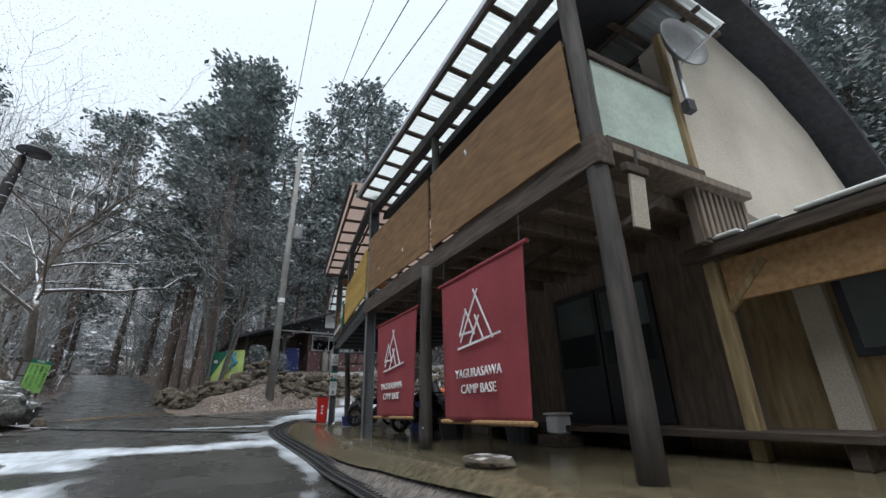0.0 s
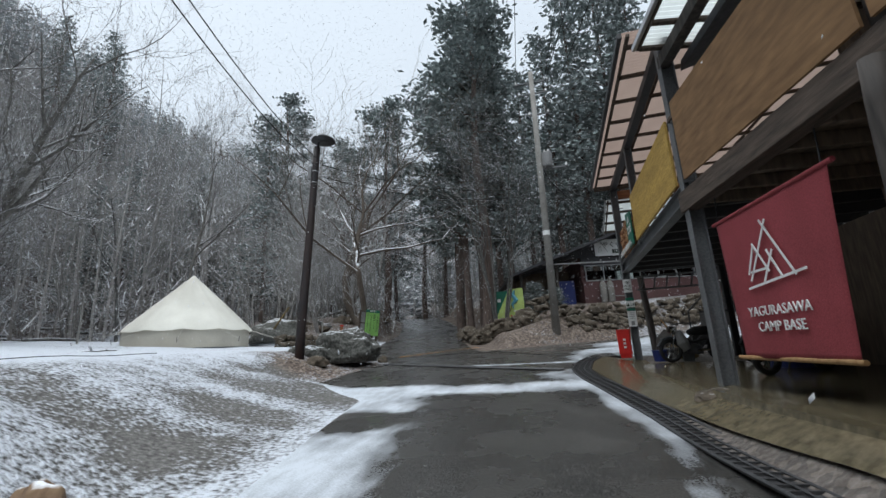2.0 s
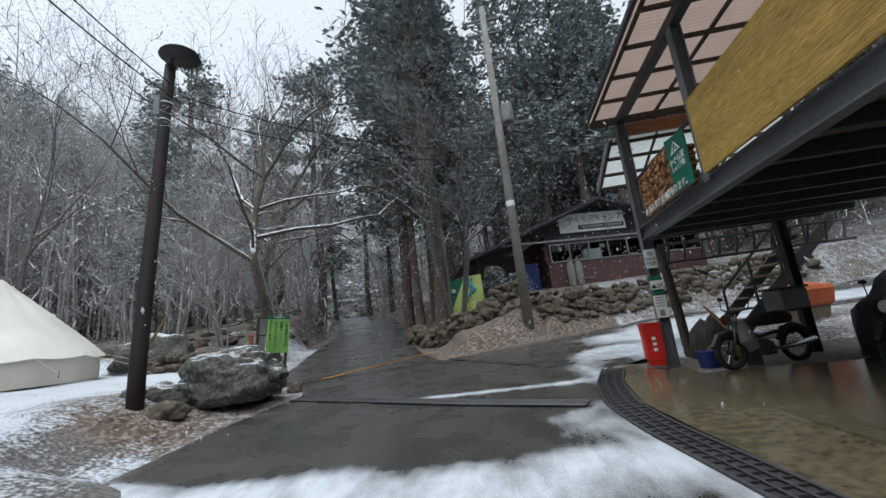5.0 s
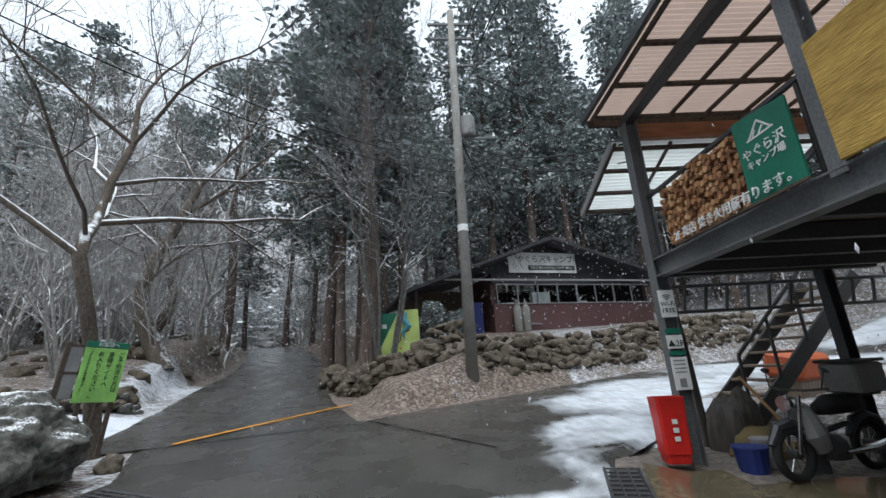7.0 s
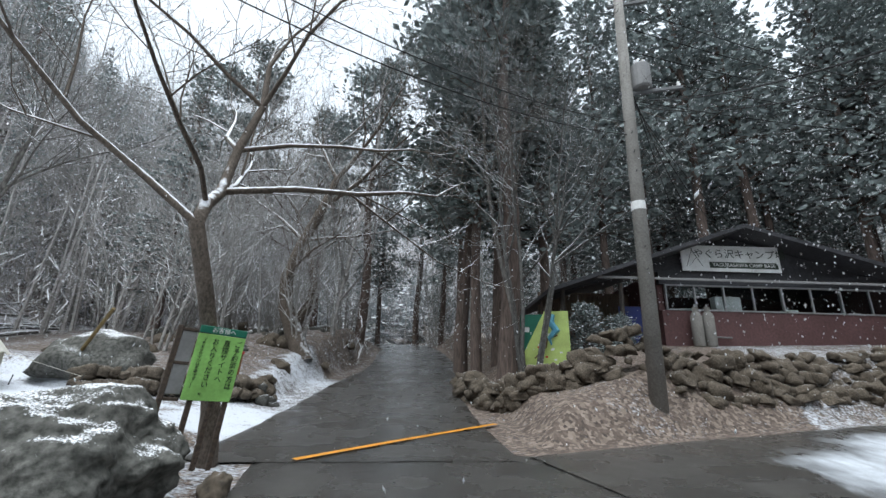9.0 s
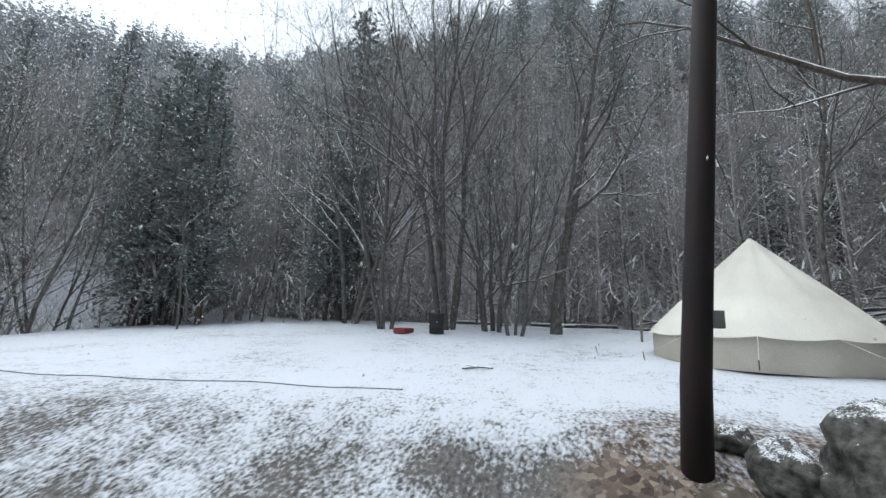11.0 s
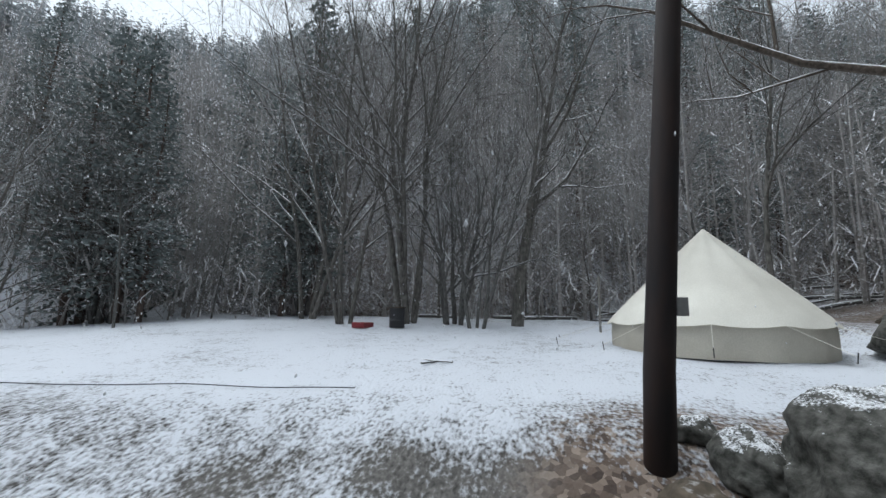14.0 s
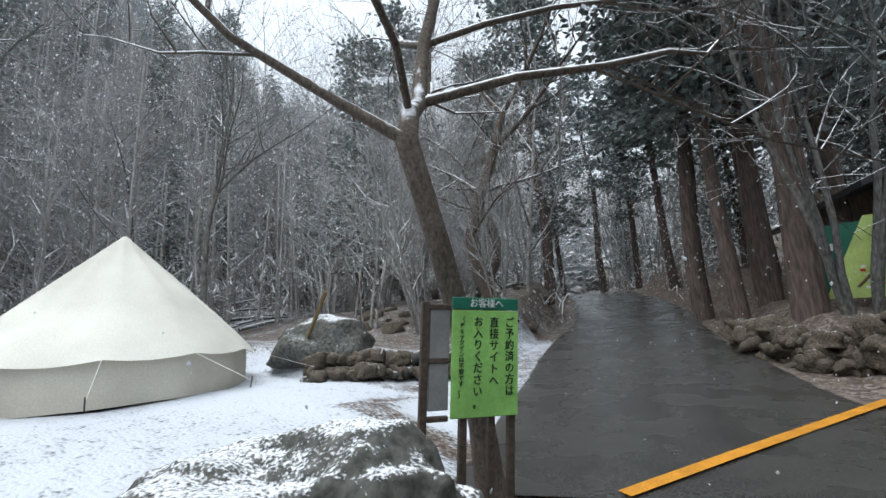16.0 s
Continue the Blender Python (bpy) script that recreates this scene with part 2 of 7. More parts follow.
ROOF_DARK = surface("dark sheet roof", (0.02, 0.02, 0.024), (0.05, 0.05, 0.056), 0.6, grain=14, stain=1, bump=0.1, snow=0.1)
TEAL = plain("teal plastic", (0.03, 0.09, 0.1), 0.5)
ORANGE_TARP = plain("orange tarpaulin", (0.42, 0.09, 0.03), 0.7)
CURTAIN = plain("grey curtain", (0.32, 0.33, 0.32), 0.9)


def varied_wood():
    m, n, l, b = node_mat("split firewood", 0.9)
    oi = n.new("ShaderNodeObjectInfo")
    fine = noise_tex(n, l, 40, 5)
    c = ramp_of(n, l, oi.outputs["Random"], [(0.0, (0.12, 0.05, 0.023)), (0.35, (0.28, 0.125, 0.055)), (0.7, (0.42, 0.215, 0.1)), (1.0, (0.55, 0.34, 0.18))]).outputs[0]
    k = ramp_of(n, l, fine.outputs[0], [(0.3, (0.7, 0.66, 0.62)), (0.7, (1.1, 1.1, 1.1))]).outputs[0]
    l.new(mix_of(n, l, 0.8, c, k, "MULTIPLY"), b.inputs["Base Color"])
    bump_to(n, l, b, fine.outputs[0], 0.3)
    return m


WOOD_VARIED = varied_wood()


def glass_mat(name, tint=(0.75, 0.8, 0.8)):
    m, n, l, b = node_mat(name, 0.05)
    b.inputs["Base Color"].default_value = (*tint, 1)
    b.inputs["Transmission Weight"].default_value = 1.0
    b.inputs["IOR"].default_value = 1.15
    return m


GLASS = glass_mat("window glass")


def sheet_mat(name, colour):
    """Ribbed translucent plastic: lets part of the sky's light through."""
    m, n, l, b = node_mat(name, 0.5)
    wob = noise_tex(n, l, 3, 4)
    c = mix_of(n, l, wob.outputs[0], tuple(v * 0.8 for v in colour), colour)
    l.new(c, b.inputs["Base Color"])
    tr = n.new("ShaderNodeBsdfTranslucent")
    l.new(c, tr.inputs["Color"])
    mx = n.new("ShaderNodeMixShader")
    mx.inputs[0].default_value = 0.8
    l.new(b.outputs[0], mx.inputs[1])
    l.new(tr.outputs[0], mx.inputs[2])
    l.new(mx.outputs[0], n["Material Output"].inputs["Surface"])
    return m


SHEET_CLEAR = sheet_mat("clear ribbed plastic", (0.78, 0.82, 0.8))
SHEET_TAN = sheet_mat("aged pink-tan ribbed plastic", (0.38, 0.28, 0.232))


def ground_mat():
    """Leaf litter, gravel and soil under a thin snow; the cover layer says how much of each lies where."""
    m, n, l, b = node_mat("snowy ground", 0.9)
    at = n.new("ShaderNodeAttribute")
    at.attribute_name = "cover"
    s = n.new("ShaderNodeSeparateColor")
    l.new(at.outputs["Color"], s.inputs[0])
    fine, mid, big = noise_tex(n, l, 24, 8, "Object", (0.7, 1, 1)), noise_tex(n, l, 4.0, 7), noise_tex(n, l, 0.5, 5)
    vor_c, vor = n.new("ShaderNodeTexCoord"), n.new("ShaderNodeTexVoronoi")
    vor.inputs["Scale"].default_value = 16
    l.new(vor_c.outputs["Object"], vor.inputs["Vector"])
    gravel = ramp_of(n, l, fine.outputs[0], [(0.3, (0.05, 0.048, 0.044)), (0.7, (0.2, 0.19, 0.18))]).outputs[0]
    leaf = ramp_of(n, l, vor.outputs["Color"], [(0.1, (0.045, 0.031, 0.024)), (0.5, (0.115, 0.083, 0.064)), (0.9, (0.27, 0.215, 0.175))]).outputs[0]
    base = mix_of(n, l, s.outputs["Blue"], gravel, leaf)
    k = math_of(n, l, "ADD", math_of(n, l, "MULTIPLY", fine.outputs[0], 0.85), math_of(n, l, "MULTIPLY", mid.outputs[0], 0.4))
    k = math_of(n, l, "ADD", k, math_of(n, l, "MULTIPLY", big.outputs[0], 0.4))
    k = math_of(n, l, "ADD", k, math_of(n, l, "MULTIPLY", s.outputs["Green"], 1.0))
    k = math_of(n, l, "MULTIPLY", math_of(n, l, "SUBTRACT", k, 1.08), 4.0, True)
    c = mix_of(n, l, k, base, (0.6, 0.63, 0.68))
    l.new(c, b.inputs["Base Color"])
    h = math_of(n, l, "ADD", fine.outputs[0], math_of(n, l, "MULTIPLY", k, 0.5))
    bump_to(n, l, b, h, 0.6, 0.05)
    return m


def road_mat():
    """Wet asphalt with drifted snow where the cover layer asks for it."""
    m, n, l, b = node_mat("wet asphalt", 0.3)
    at = n.new("ShaderNodeAttribute")
    at.attribute_name = "cover"
    s = n.new("ShaderNodeSeparateColor")
    l.new(at.outputs["Color"], s.inputs[0])
    fine, mid, streak = noise_tex(n, l, 60, 5), noise_tex(n, l, 1.6, 6), noise_tex(n, l, 7, 6, "Object", (1, 0.35, 1))
    asph = ramp_of(n, l, fine.outputs[0], [(0.3, (0.028, 0.027, 0.026)), (0.7, (0.085, 0.082, 0.077))]).outputs[0]
    tone = ramp_of(n, l, mid.outputs[0], [(0.3, (0.7, 0.7, 0.7)), (0.7, (1.2, 1.18, 1.15))]).outputs[0]
    asph = mix_of(n, l, 0.8, asph, tone, "MULTIPLY")
    k = math_of(n, l, "ADD", math_of(n, l, "MULTIPLY", mid.outputs[0], 0.45), math_of(n, l, "MULTIPLY", streak.outputs[0], 0.45))
    k = math_of(n, l, "ADD", k, math_of(n, l, "MULTIPLY", fine.outputs[0], 0.3))
    k = math_of(n, l, "ADD", k, s.outputs["Green"])
    k = math_of(n, l, "MULTIPLY", math_of(n, l, "SUBTRACT", k, 0.86), 2.3, True)
    l.new(mix_of(n, l, math_of(n, l, "MULTIPLY", k, 0.88), asph, (0.6, 0.64, 0.69)), b.inputs["Base Color"])
    r = math_of(n, l, "ADD", math_of(n, l, "MULTIPLY", k, 0.5), math_of(n, l, "MULTIPLY", mid.outputs[0], 0.55))
    l.new(r, b.inputs["Roughness"])
    bump_to(n, l, b, fine.outputs[0], 0.25, 0.008)
    return m


GROUND, ROAD = ground_mat(), road_mat()


# ---- the lie of the land ----
ROAD_Z = [(-400, -14), (-40, -3.0), (-20, -1.6), (0, -0.2), (3.5, 0.1), (7, 0.36), (10, 0.52), (13.5, 0.8), (17, 1.0), (20, 1.15), (26, 1.9), (40, 4.0), (90, 16), (400, 90)]
ROAD_L = [(-60, 4.0), (-20, 2.0), (-9, 1.0), (-4, -0.2), (0, -1.4), (3, -2.4), (5, -2.9), (8.6, -3.6), (10.2, -5.7), (12, -5.6), (14, -5.25), (16.5, -6.6), (20, -9)]
ROAD_R = [(-60, 8.2), (-20, 6.2), (-9, 4.2), (-4, 2.4), (0, 1.35), (3, 1.1), (5, 0.93), (7, 0.68), (9, 0.4), (11, 0.14), (12.3, 0.3), (13.6, 0.9), (15, 2.4), (17, 5.0), (20, 9)]
FORK_L = [(-4.7, 16.0), (-5.85, 19.5), (-7.2, 24.0), (-8.0, 29.0), (-10.5, 36.0), (-15.0, 45.0), (-23.0, 56.0)]
FORK_R = [(-1.5, 15.6), (2.5, 18.6), (7.0, 20.8), (13.0, 22.6), (21.0, 24.5), (32.0, 28.0)]


# foot and rise of the wooded hill by bearing, seen from the junction
HILL_FOOT = [(0, 18), (30, 19.5), (56, 22), (66, 23), (75, 26.5), (88, 33), (104, 40), (140, 46)]
HILL_RISE = [(0, 37), (33, 31), (40, 28), (56, 25), (75, 20), (88, 14.5), (96, 8), (104, 4), (120, 3), (170, 3)]


def along(tab, v):
    for (a, p), (b, q) in zip(tab, tab[1:]):
        if v <= b:
            return p + (q - p) * max(0.0, (v - a) / (b - a))
    return tab[-1][1]


def off_line(line, x, y):
    best = 1e9
    for (ax, ay), (bx, by) in zip(line, line[1:]):
        dx, dy = bx - ax, by - ay
        k = min(1, max(0, ((x - ax) * dx + (y - ay) * dy) / (dx * dx + dy * dy)))
        best = min(best, math.hypot(x - ax - k * dx, y - ay - k * dy))
    return best


def fork_z(x, y):
    return along(ROAD_Z, y)


def land(x, y):
    """Height of the bare ground."""
    z = along(ROAD_Z, y) if y < 40 else 4.0 + (y - 40) * 0.04 + max(0.0, y - 62) * 0.14
    # the camp field to the left of the road, on a low bank
    field = 1.2 + 0.075 * min(14.0, max(0.0, -x - 6)) + 0.035 * min(0.0, y)
    foot = along([(-60, -4.5), (-20, -2.4), (-9, -1.4), (-4, -0.1), (0, 1.2), (4, 2.9), (7, 3.4), (12, 4.3), (14, 5.2), (17, 7.5)], y)
    top = foot + along([(2, 1.0), (3, 1.2), (5, 3.6), (9, 4.4), (14, 2.2), (17, 2.0)], y)
    foot = max(foot, along([(8.6, 0.0), (10.2, 5.6), (12, 5.5), (14, 5.2), (15, 0.0)], y))
    k = sstep(foot, top, -x) * (1 - sstep(16, 26, y))
    z = z + k * (field - z)
    # slab under the lodge, a ramp up from the drain
    k = sstep(0.75, 1.5, x) * sstep(-3.5, -1.5, y) * (1 - sstep(13.9, 14.8, y))
    z = z + k * (max(0.58, along(ROAD_Z, y) - 0.13) - z)
    # mound with the map board and the rest house above a stone wall
    if y > 17 and x > -9:
        dl, dr = off_line(FORK_L, x, y), off_line(FORK_R, x, y)
        inside = x > along([(16, -4.6), (19.5, -5.6), (24, -6.9), (29, -8), (36, -10.5), (45, -15)], y) and y > along([(-1.5, 15.6), (2.5, 18.6), (7, 20.8), (13, 22.6), (21, 24.5), (60, 34)], x)
        if inside:
            d = min(dl - 2.7, dr - 1.9)
            z += 0.55 * sstep(0.1, 0.9, d) + 0.62 * sstep(0.75, 1.3, d) * sstep(-2.5, 0.5, x) + 0.12 * sstep(1.5, 5, d)
    # old terrace and rocky bank between the tent and the lane
    if x < -7 and y > 15.5:
        e = min(0.56 * (y - 16.2) - 0.83 * (x + 11.3), y - 17.2)
        w = sstep(2.6, 3.4, off_line(FORK_L, x, y)) * (1 - sstep(30, 44, y))
        z += w * (0.5 * sstep(0, 0.35, e) + 1.1 * sstep(0.8, 7.0, e))
    # wooded slopes round about
    ang, away = math.degrees(math.atan2(10 - y, -x - 3)), math.hypot(x + 3, y - 10)
    start = along(HILL_FOOT, ang)
    up = sstep(start, start + 12, away) * min(1.15, max(0.0, away - start) / (75 - start))
    hill = up * (math.tan(math.radians(along(HILL_RISE, ang))) * 75 + 3) * sstep(-8, 4, 10 - y)
    far_l = max(0.0, -x - 21 - 0.12 * max(0, y - 10))
    far_l = min(far_l, 72.0)
    z += hill + far_l * 0.95 * sstep(0, 14, far_l) * (1 - 0.25 * sstep(20, 60, y)) * sstep(-4, 8, y - 10) - 0.9 * sstep(0, 3, far_l) * (1 - sstep(3, 9, far_l)) * (1 - sstep(8, 20, y))
    far_b = max(0.0, y - 60)
    z += far_b * 0.12
    if x > 9:
        z += (x - 9) * 0.28 * sstep(9, 30, x)
    if y < -45:
        z += (-45 - y) * 0.14
    z += 0.05 * noise.noise(Vector((x * 0.7, y * 0.7, 0))) * sstep(2, 5, abs(x + 1)) + 0.5 * noise.noise(Vector((x * 0.08, y * 0.08, 3))) * sstep(22, 40, math.hypot(x + 3, y - 10))
    return z


def axis_steps(lo, a, b, hi, fine):
    out, v, s = [], a, fine
    while v < b:
        out.append(v)
        v += fine
    s = fine
    while v < hi:
        out.append(v)
        s *= 1.18
        v += s
    out.append(hi)
    v, s = a, fine
    low = []
    while v > lo:
        s *= 1.18
        v -= s
        low.append(v)
    return low[::-1] + out


def litter(x, y):
    """Share of fallen leaves, and how ready the snow is to lie."""
    leaf, snow = 0.0, 0.42
    if y > 16 and x > -9:
        leaf, snow = 0.9, 0.13
    elif x < -5 and y > 17.5:
        leaf, snow = 0.75, 0.22
    if x < -6 and 16.5 < y < 25 and off_line(FORK_L, x, y) < 3.6:
        leaf, snow = 0.4, 0.42
    for cx, cy, rx, ry, s in ((-6.5, 12.5, 2.0, 1.7, 0.2), (-5.9, 14.9, 0.9, 1.7, 0.1)):
        d = math.hypot((x - cx) / rx, (y - cy) / ry)
        leaf = max(leaf, 1 - sstep(0.7, 1.15, d))
        snow -= s * (1 - sstep(0.6, 1.2, d))
    foot = -along(ROAD_L, y)
    bank = (1 - sstep(2.5, 4.5, y)) * sstep(foot + 0.1, foot + 0.5, -x) * (1 - sstep(foot + 1.4, foot + 3.0, -x))
    leaf, snow = max(leaf, 0.3 * bank), snow - 0.07 * bank
    for cx, cy, rx, ry, s in ((-5.3, 8.6, 1.6, 0.7, 0.26), (-4.6, 7.0, 1.2, 0.6, 0.24), (-6.6, 10.4, 0.5, 1.3, 0.3), (-3.6, 8.6, 0.8, 1.0, 0.2), (-4.4, 9.6, 1.3, 0.5, 0.25), (-5.2, 5.4, 1.5, 0.6, 0.16), (-3.9, 5.6, 0.7, 0.9, 0.2)):
        d = math.hypot((x - cx) / rx, (y - cy) / ry)
        snow -= s * 0.85 * (1 - sstep(0.4, 1.3, d))
    if x < -6 and y < 19:
        snow += 0.14 * sstep(6, 8.5, -x)
    if x < -20 or y < -17:
        leaf, snow = 0.7, 0.33
    if x > along(ROAD_R, y) - 0.3 and y < 14.2 and y > -3:
        leaf, snow = 0.45, -0.25
    elif x > 3:
        leaf, snow = 0.6, 0.3
    return leaf, snow


def sheet(name, xs, ys, height, cover, material, label):
    nx, ny = len(xs), len(ys)
    verts = [(x, y, height(x, y)) for y in ys for x in xs]
    faces = [(j * nx + i, j * nx + i + 1, (j + 1) * nx + i + 1, (j + 1) * nx + i) for j in range(ny - 1) for i in range(nx - 1)]
    return lay(name, verts, faces, cover, material, label)


def lay(name, verts, faces, cover, material, label):
    me = bpy.data.meshes.new(name)
    me.from_pydata(verts, [], faces)
    col = me.color_attributes.new("cover", "FLOAT_COLOR", "POINT")
    flat = []
    for x, y, z in verts:
        leaf, snow = cover(x, y)
        flat += [0.0, snow, leaf, 1.0]
    col.data.foreach_set("color", flat)
    me.materials.append(material)
    me.polygons.foreach_set("use_smooth", [True] * len(me.polygons))
    return tagged(new(name, me), label, "ground", "", "structure")


def road_snow(x, y):
    s = 0.0
    # a broad white band on the field side, and drifts across the road
    mid = -1.1 - 0.17 * (y - 4)
    if y < 13.2:
        s += 0.62 * sstep(0.0, 1.0, mid - x) * (1 - sstep(12.2, 13.0, y))
    if y < 2:
        s += 0.5 * (1 - sstep(-2, 1.5, y))
    for cx, cy, rx, ry, k in ((-1.4, 9.3, 3.4, 0.7, 0.6), (-0.1, 10.5, 1.0, 1.3, 0.42), (-1.2, 12.45, 1.9, 0.2, 0.8), (3.4, 17.3, 3.2, 2.3, 0.8), (1.5, 15.0, 1.5, 1.1, 0.6), (0.3, 13.4, 0.5, 1.7, 0.5), (5.5, 19.7, 3.6, 1.4, 0.8), (1.3, 14.8, 0.9, 1.2, 0.55), (10, 21.6, 5, 1.5, 0.8), (18, 24, 6, 2, 0.8), (0.42, 7.6, 0.4, 3.6, 0.6), (0.95, 2.0, 0.4, 3, 0.55)):
        d = math.hypot((x - cx) / rx, (y - cy) / ry)
        s += k * (1 - sstep(0.35, 1.15, d))
    for cx, cy, rx, ry, k in ((-2.9, 7.0, 0.75, 0.55, 0.8), (-0.5, 6.2, 1.0, 1.9, 0.7), (-4.1, 11.2, 2.5, 1.4, 0.95), (-1.6, 11.3, 1.4, 0.4, 0.5), (-0.3, 2.0, 0.7, 2.4, 0.4)):
        d = math.hypot((x - cx) / rx, (y - cy) / ry)
        s -= k * (1 - sstep(0.6, 1.15, d))
    return 0.0, min(0.62, s)


ground = sheet("ground", axis_steps(-420, -16, 7, 420, 0.22), axis_steps(-420, -6, 24, 420, 0.22), land, litter, GROUND, "snow-dusted gravel and leaf-covered ground")


def road_strip(name, rows, lift, label):
    """Asphalt between a left and a right edge at each row, following the ground."""
    verts, faces, n = [], [], 28
    for lx, ly, rx, ry in rows:
        for i in range(n + 1):
            k = i / n
            x, y = lx + (rx - lx) * k, ly + (ry - ly) * k
            edge = min(k, 1 - k) * n
            verts.append((x, y, max(land(x, y), fork_z(x, y) if y < 26 else -99) + lift - (0.05 if edge < 0.5 else 0)))
    for j in range(len(rows) - 1):
        for i in range(n):
            a = j * (n + 1) + i
            faces.append((a, a + 1, a + n + 2, a + n + 1))
    return tagged(lay(name, verts, faces, road_snow, ROAD, label), category="road")


ys = [-60 + i * 1.0 for i in range(54)] + [-6 + i * 0.25 for i in range(93)]
road_strip("road", [(along(ROAD_L, y), y, along(ROAD_R, y), y) for y in ys if y <= 17.0], 0.02, "wet dark asphalt road with patches of snow")


def fork_rows(line, half, step=0.4, taper=0.0):
    rows = []
    pts = []
    for (ax, ay), (bx, by) in zip(line, line[1:]):
        k = max(1, int(math.hypot(bx - ax, by - ay) / step))
        pts += [(ax + (bx - ax) * i / k, ay + (by - ay) * i / k) for i in range(k)]
    pts.append(line[-1])
    for _ in range(14):
        pts = [pts[0]] + [((a[0] + 2 * b[0] + c[0]) / 4, (a[1] + 2 * b[1] + c[1]) / 4) for a, b, c in zip(pts, pts[1:], pts[2:])] + [pts[-1]]
    for i, (x, y) in enumerate(pts):
        a, b = pts[max(0, i - 1)], pts[min(len(pts) - 1, i + 1)]
        dx, dy = b[0] - a[0], b[1] - a[1]
        d = math.hypot(dx, dy)
        h = half * (1 - taper * i / len(pts))
        rows.append((x - dy / d * h, y + dx / d * h, x + dy / d * h, y - dx / d * h))
    return rows


def apron():
    """Poured concrete between the drain and the lodge slab."""
    verts, faces, nx = [], [], 14
    ys2 = [-3 + 0.2 * i for i in range(82)]
    for y in ys2:
        a = along([(-3, 1.7), (1, 1.43), (3, 1.28), (5, 1.13), (7, 0.88), (9, 0.6), (11, 0.34), (12.2, 0.5), (13.4, 0.95)], y)
        for i in range(nx + 1):
            x = a + (1.75 - a) * i / nx
            verts.append((x, y, land(x, y) + 0.045))
    for j in range(len(ys2) - 1):
        for i in range(nx):
            k = j * (nx + 1) + i
            faces.append((k, k + 1, k + nx + 2, k + nx + 1))
    return lay("apron", verts, faces, lambda x, y: (0, 0), CONCRETE, "wet brown concrete apron beside the channel drain")


apron()
road_strip("road_fork_uphill", fork_rows(FORK_L, 2.3, taper=0.4), 0.028, "wet asphalt lane climbing into the forest")
road_strip("road_fork_side", fork_rows(FORK_R, 1.8), 0.036, "snow-covered asphalt lane beside the lodge")


# ---- the lodge: log-built part, then a steel-framed deck ----
SLAB_Z, DECK_Z = 0.62, 2.9


def slab():
    bm = bmesh.new()
    pts = [(1.35, -6), (1.5, 2.0), (1.2, 7.6), (1.35, 13.2), (1.9, 14.0), (9.5, 14.0), (9.5, -6)]
    top = [bm.verts.new((x, y, SLAB_Z)) for x, y in pts]
    low = [bm.verts.new((x - 0.1 if x < 3 else x, y, SLAB_Z - 0.6)) for x, y in pts]
    bm.faces.new(top)
    for i in range(len(pts)):
        j = (i + 1) % len(pts)
        bm.faces.new((low[i], low[j], top[j], top[i]))
    bmesh.ops.recalc_face_normals(bm, faces=bm.faces)
    return bm


single("pavement_slab", slab(), CONCRETE, "wet brown concrete slab under the lodge deck", "pavement", kind="structure")

lodge = thing("lodge", 2.06, 2.05, 0, 5.8, label="two-storey dark log lodge with roofed deck and beige gable", category="building")
A1, B1 = 0.0, 5.58      # along the log front: from the corner post to the steel post


def post(u, v, z0, z1, r, name="post", mat=None, seed=1, lean=(0, 0)):
    n = 9
    pts = [(v + 0.006 * math.sin(i * 0.8 + seed) + lean[0] * i / (n - 1), u + 0.006 * math.cos(i * 0.9 + seed) + lean[1] * i / (n - 1), z0 + (z1 - z0) * i / (n - 1)) for i in range(n)]
    rad = [r * (1.06 - 0.12 * i / (n - 1)) for i in range(n)]
    return part(name, rod(pts, rad, 12, wobble=0.05, seed=seed), mat or LOG, lodge, smooth=True)


post(0.0, 0, SLAB_Z - 0.1, 4.9, 0.085, seed=0)
post(2.85, -0.15, SLAB_Z - 0.1, 2.76, 0.075, seed=1, lean=(-0.03, -0.18))
post(2.72, 0, DECK_Z + 0.1, 4.9, 0.06, "upper_post", seed=3)
part("deck_beam", box(-0.09, 0.09, -0.1, B1 + 0.1, DECK_Z - 0.16, DECK_Z + 0.1), TIMBER, lodge)
part("deck_floor", box(0.1, 2.0, -0.1, B1 + 0.1, DECK_Z - 0.02, DECK_Z + 0.06), WALL_DARK, lodge)
for k in range(12):
    u = 0.25 + k * 0.46
    part("joist", box(0.1, 2.0, u - 0.03, u + 0.03, DECK_Z - 0.16, DECK_Z - 0.024), WALL_DARK, lodge)
for a, b in ((0.03, 2.66), (2.74, 5.36)):
    bm = bmesh.new()
    f = bm.faces.new([bm.verts.new((-0.12, u, z + 0.022 * u)) for u, z in ((a, 2.97), (b, 2.97), (b, 4.04), (a + 0.02, 4.04))])
    ex = bmesh.ops.extrude_face_region(bm, geom=[f])
    bmesh.ops.translate(bm, verts=[v for v in ex["geom"] if isinstance(v, bmesh.types.BMVert)], vec=(0.025, 0, 0))
    bmesh.ops.recalc_face_normals(bm, faces=bm.faces)
    part("deck_panel", bm, BOARD, lodge, "weathered brown deck screen")
part("screen_rail", box(-0.09, -0.04, 0.05, B1, 3.98, 4.04), TIMBER, lodge)
for u, v in ((0.6, 0), (1.9, 0)):
    part("brace", beam((0.0, u - 0.5, 2.2), (0.9, u - 0.5, 2.75), 0.05, 0.05), TIMBER, lodge)
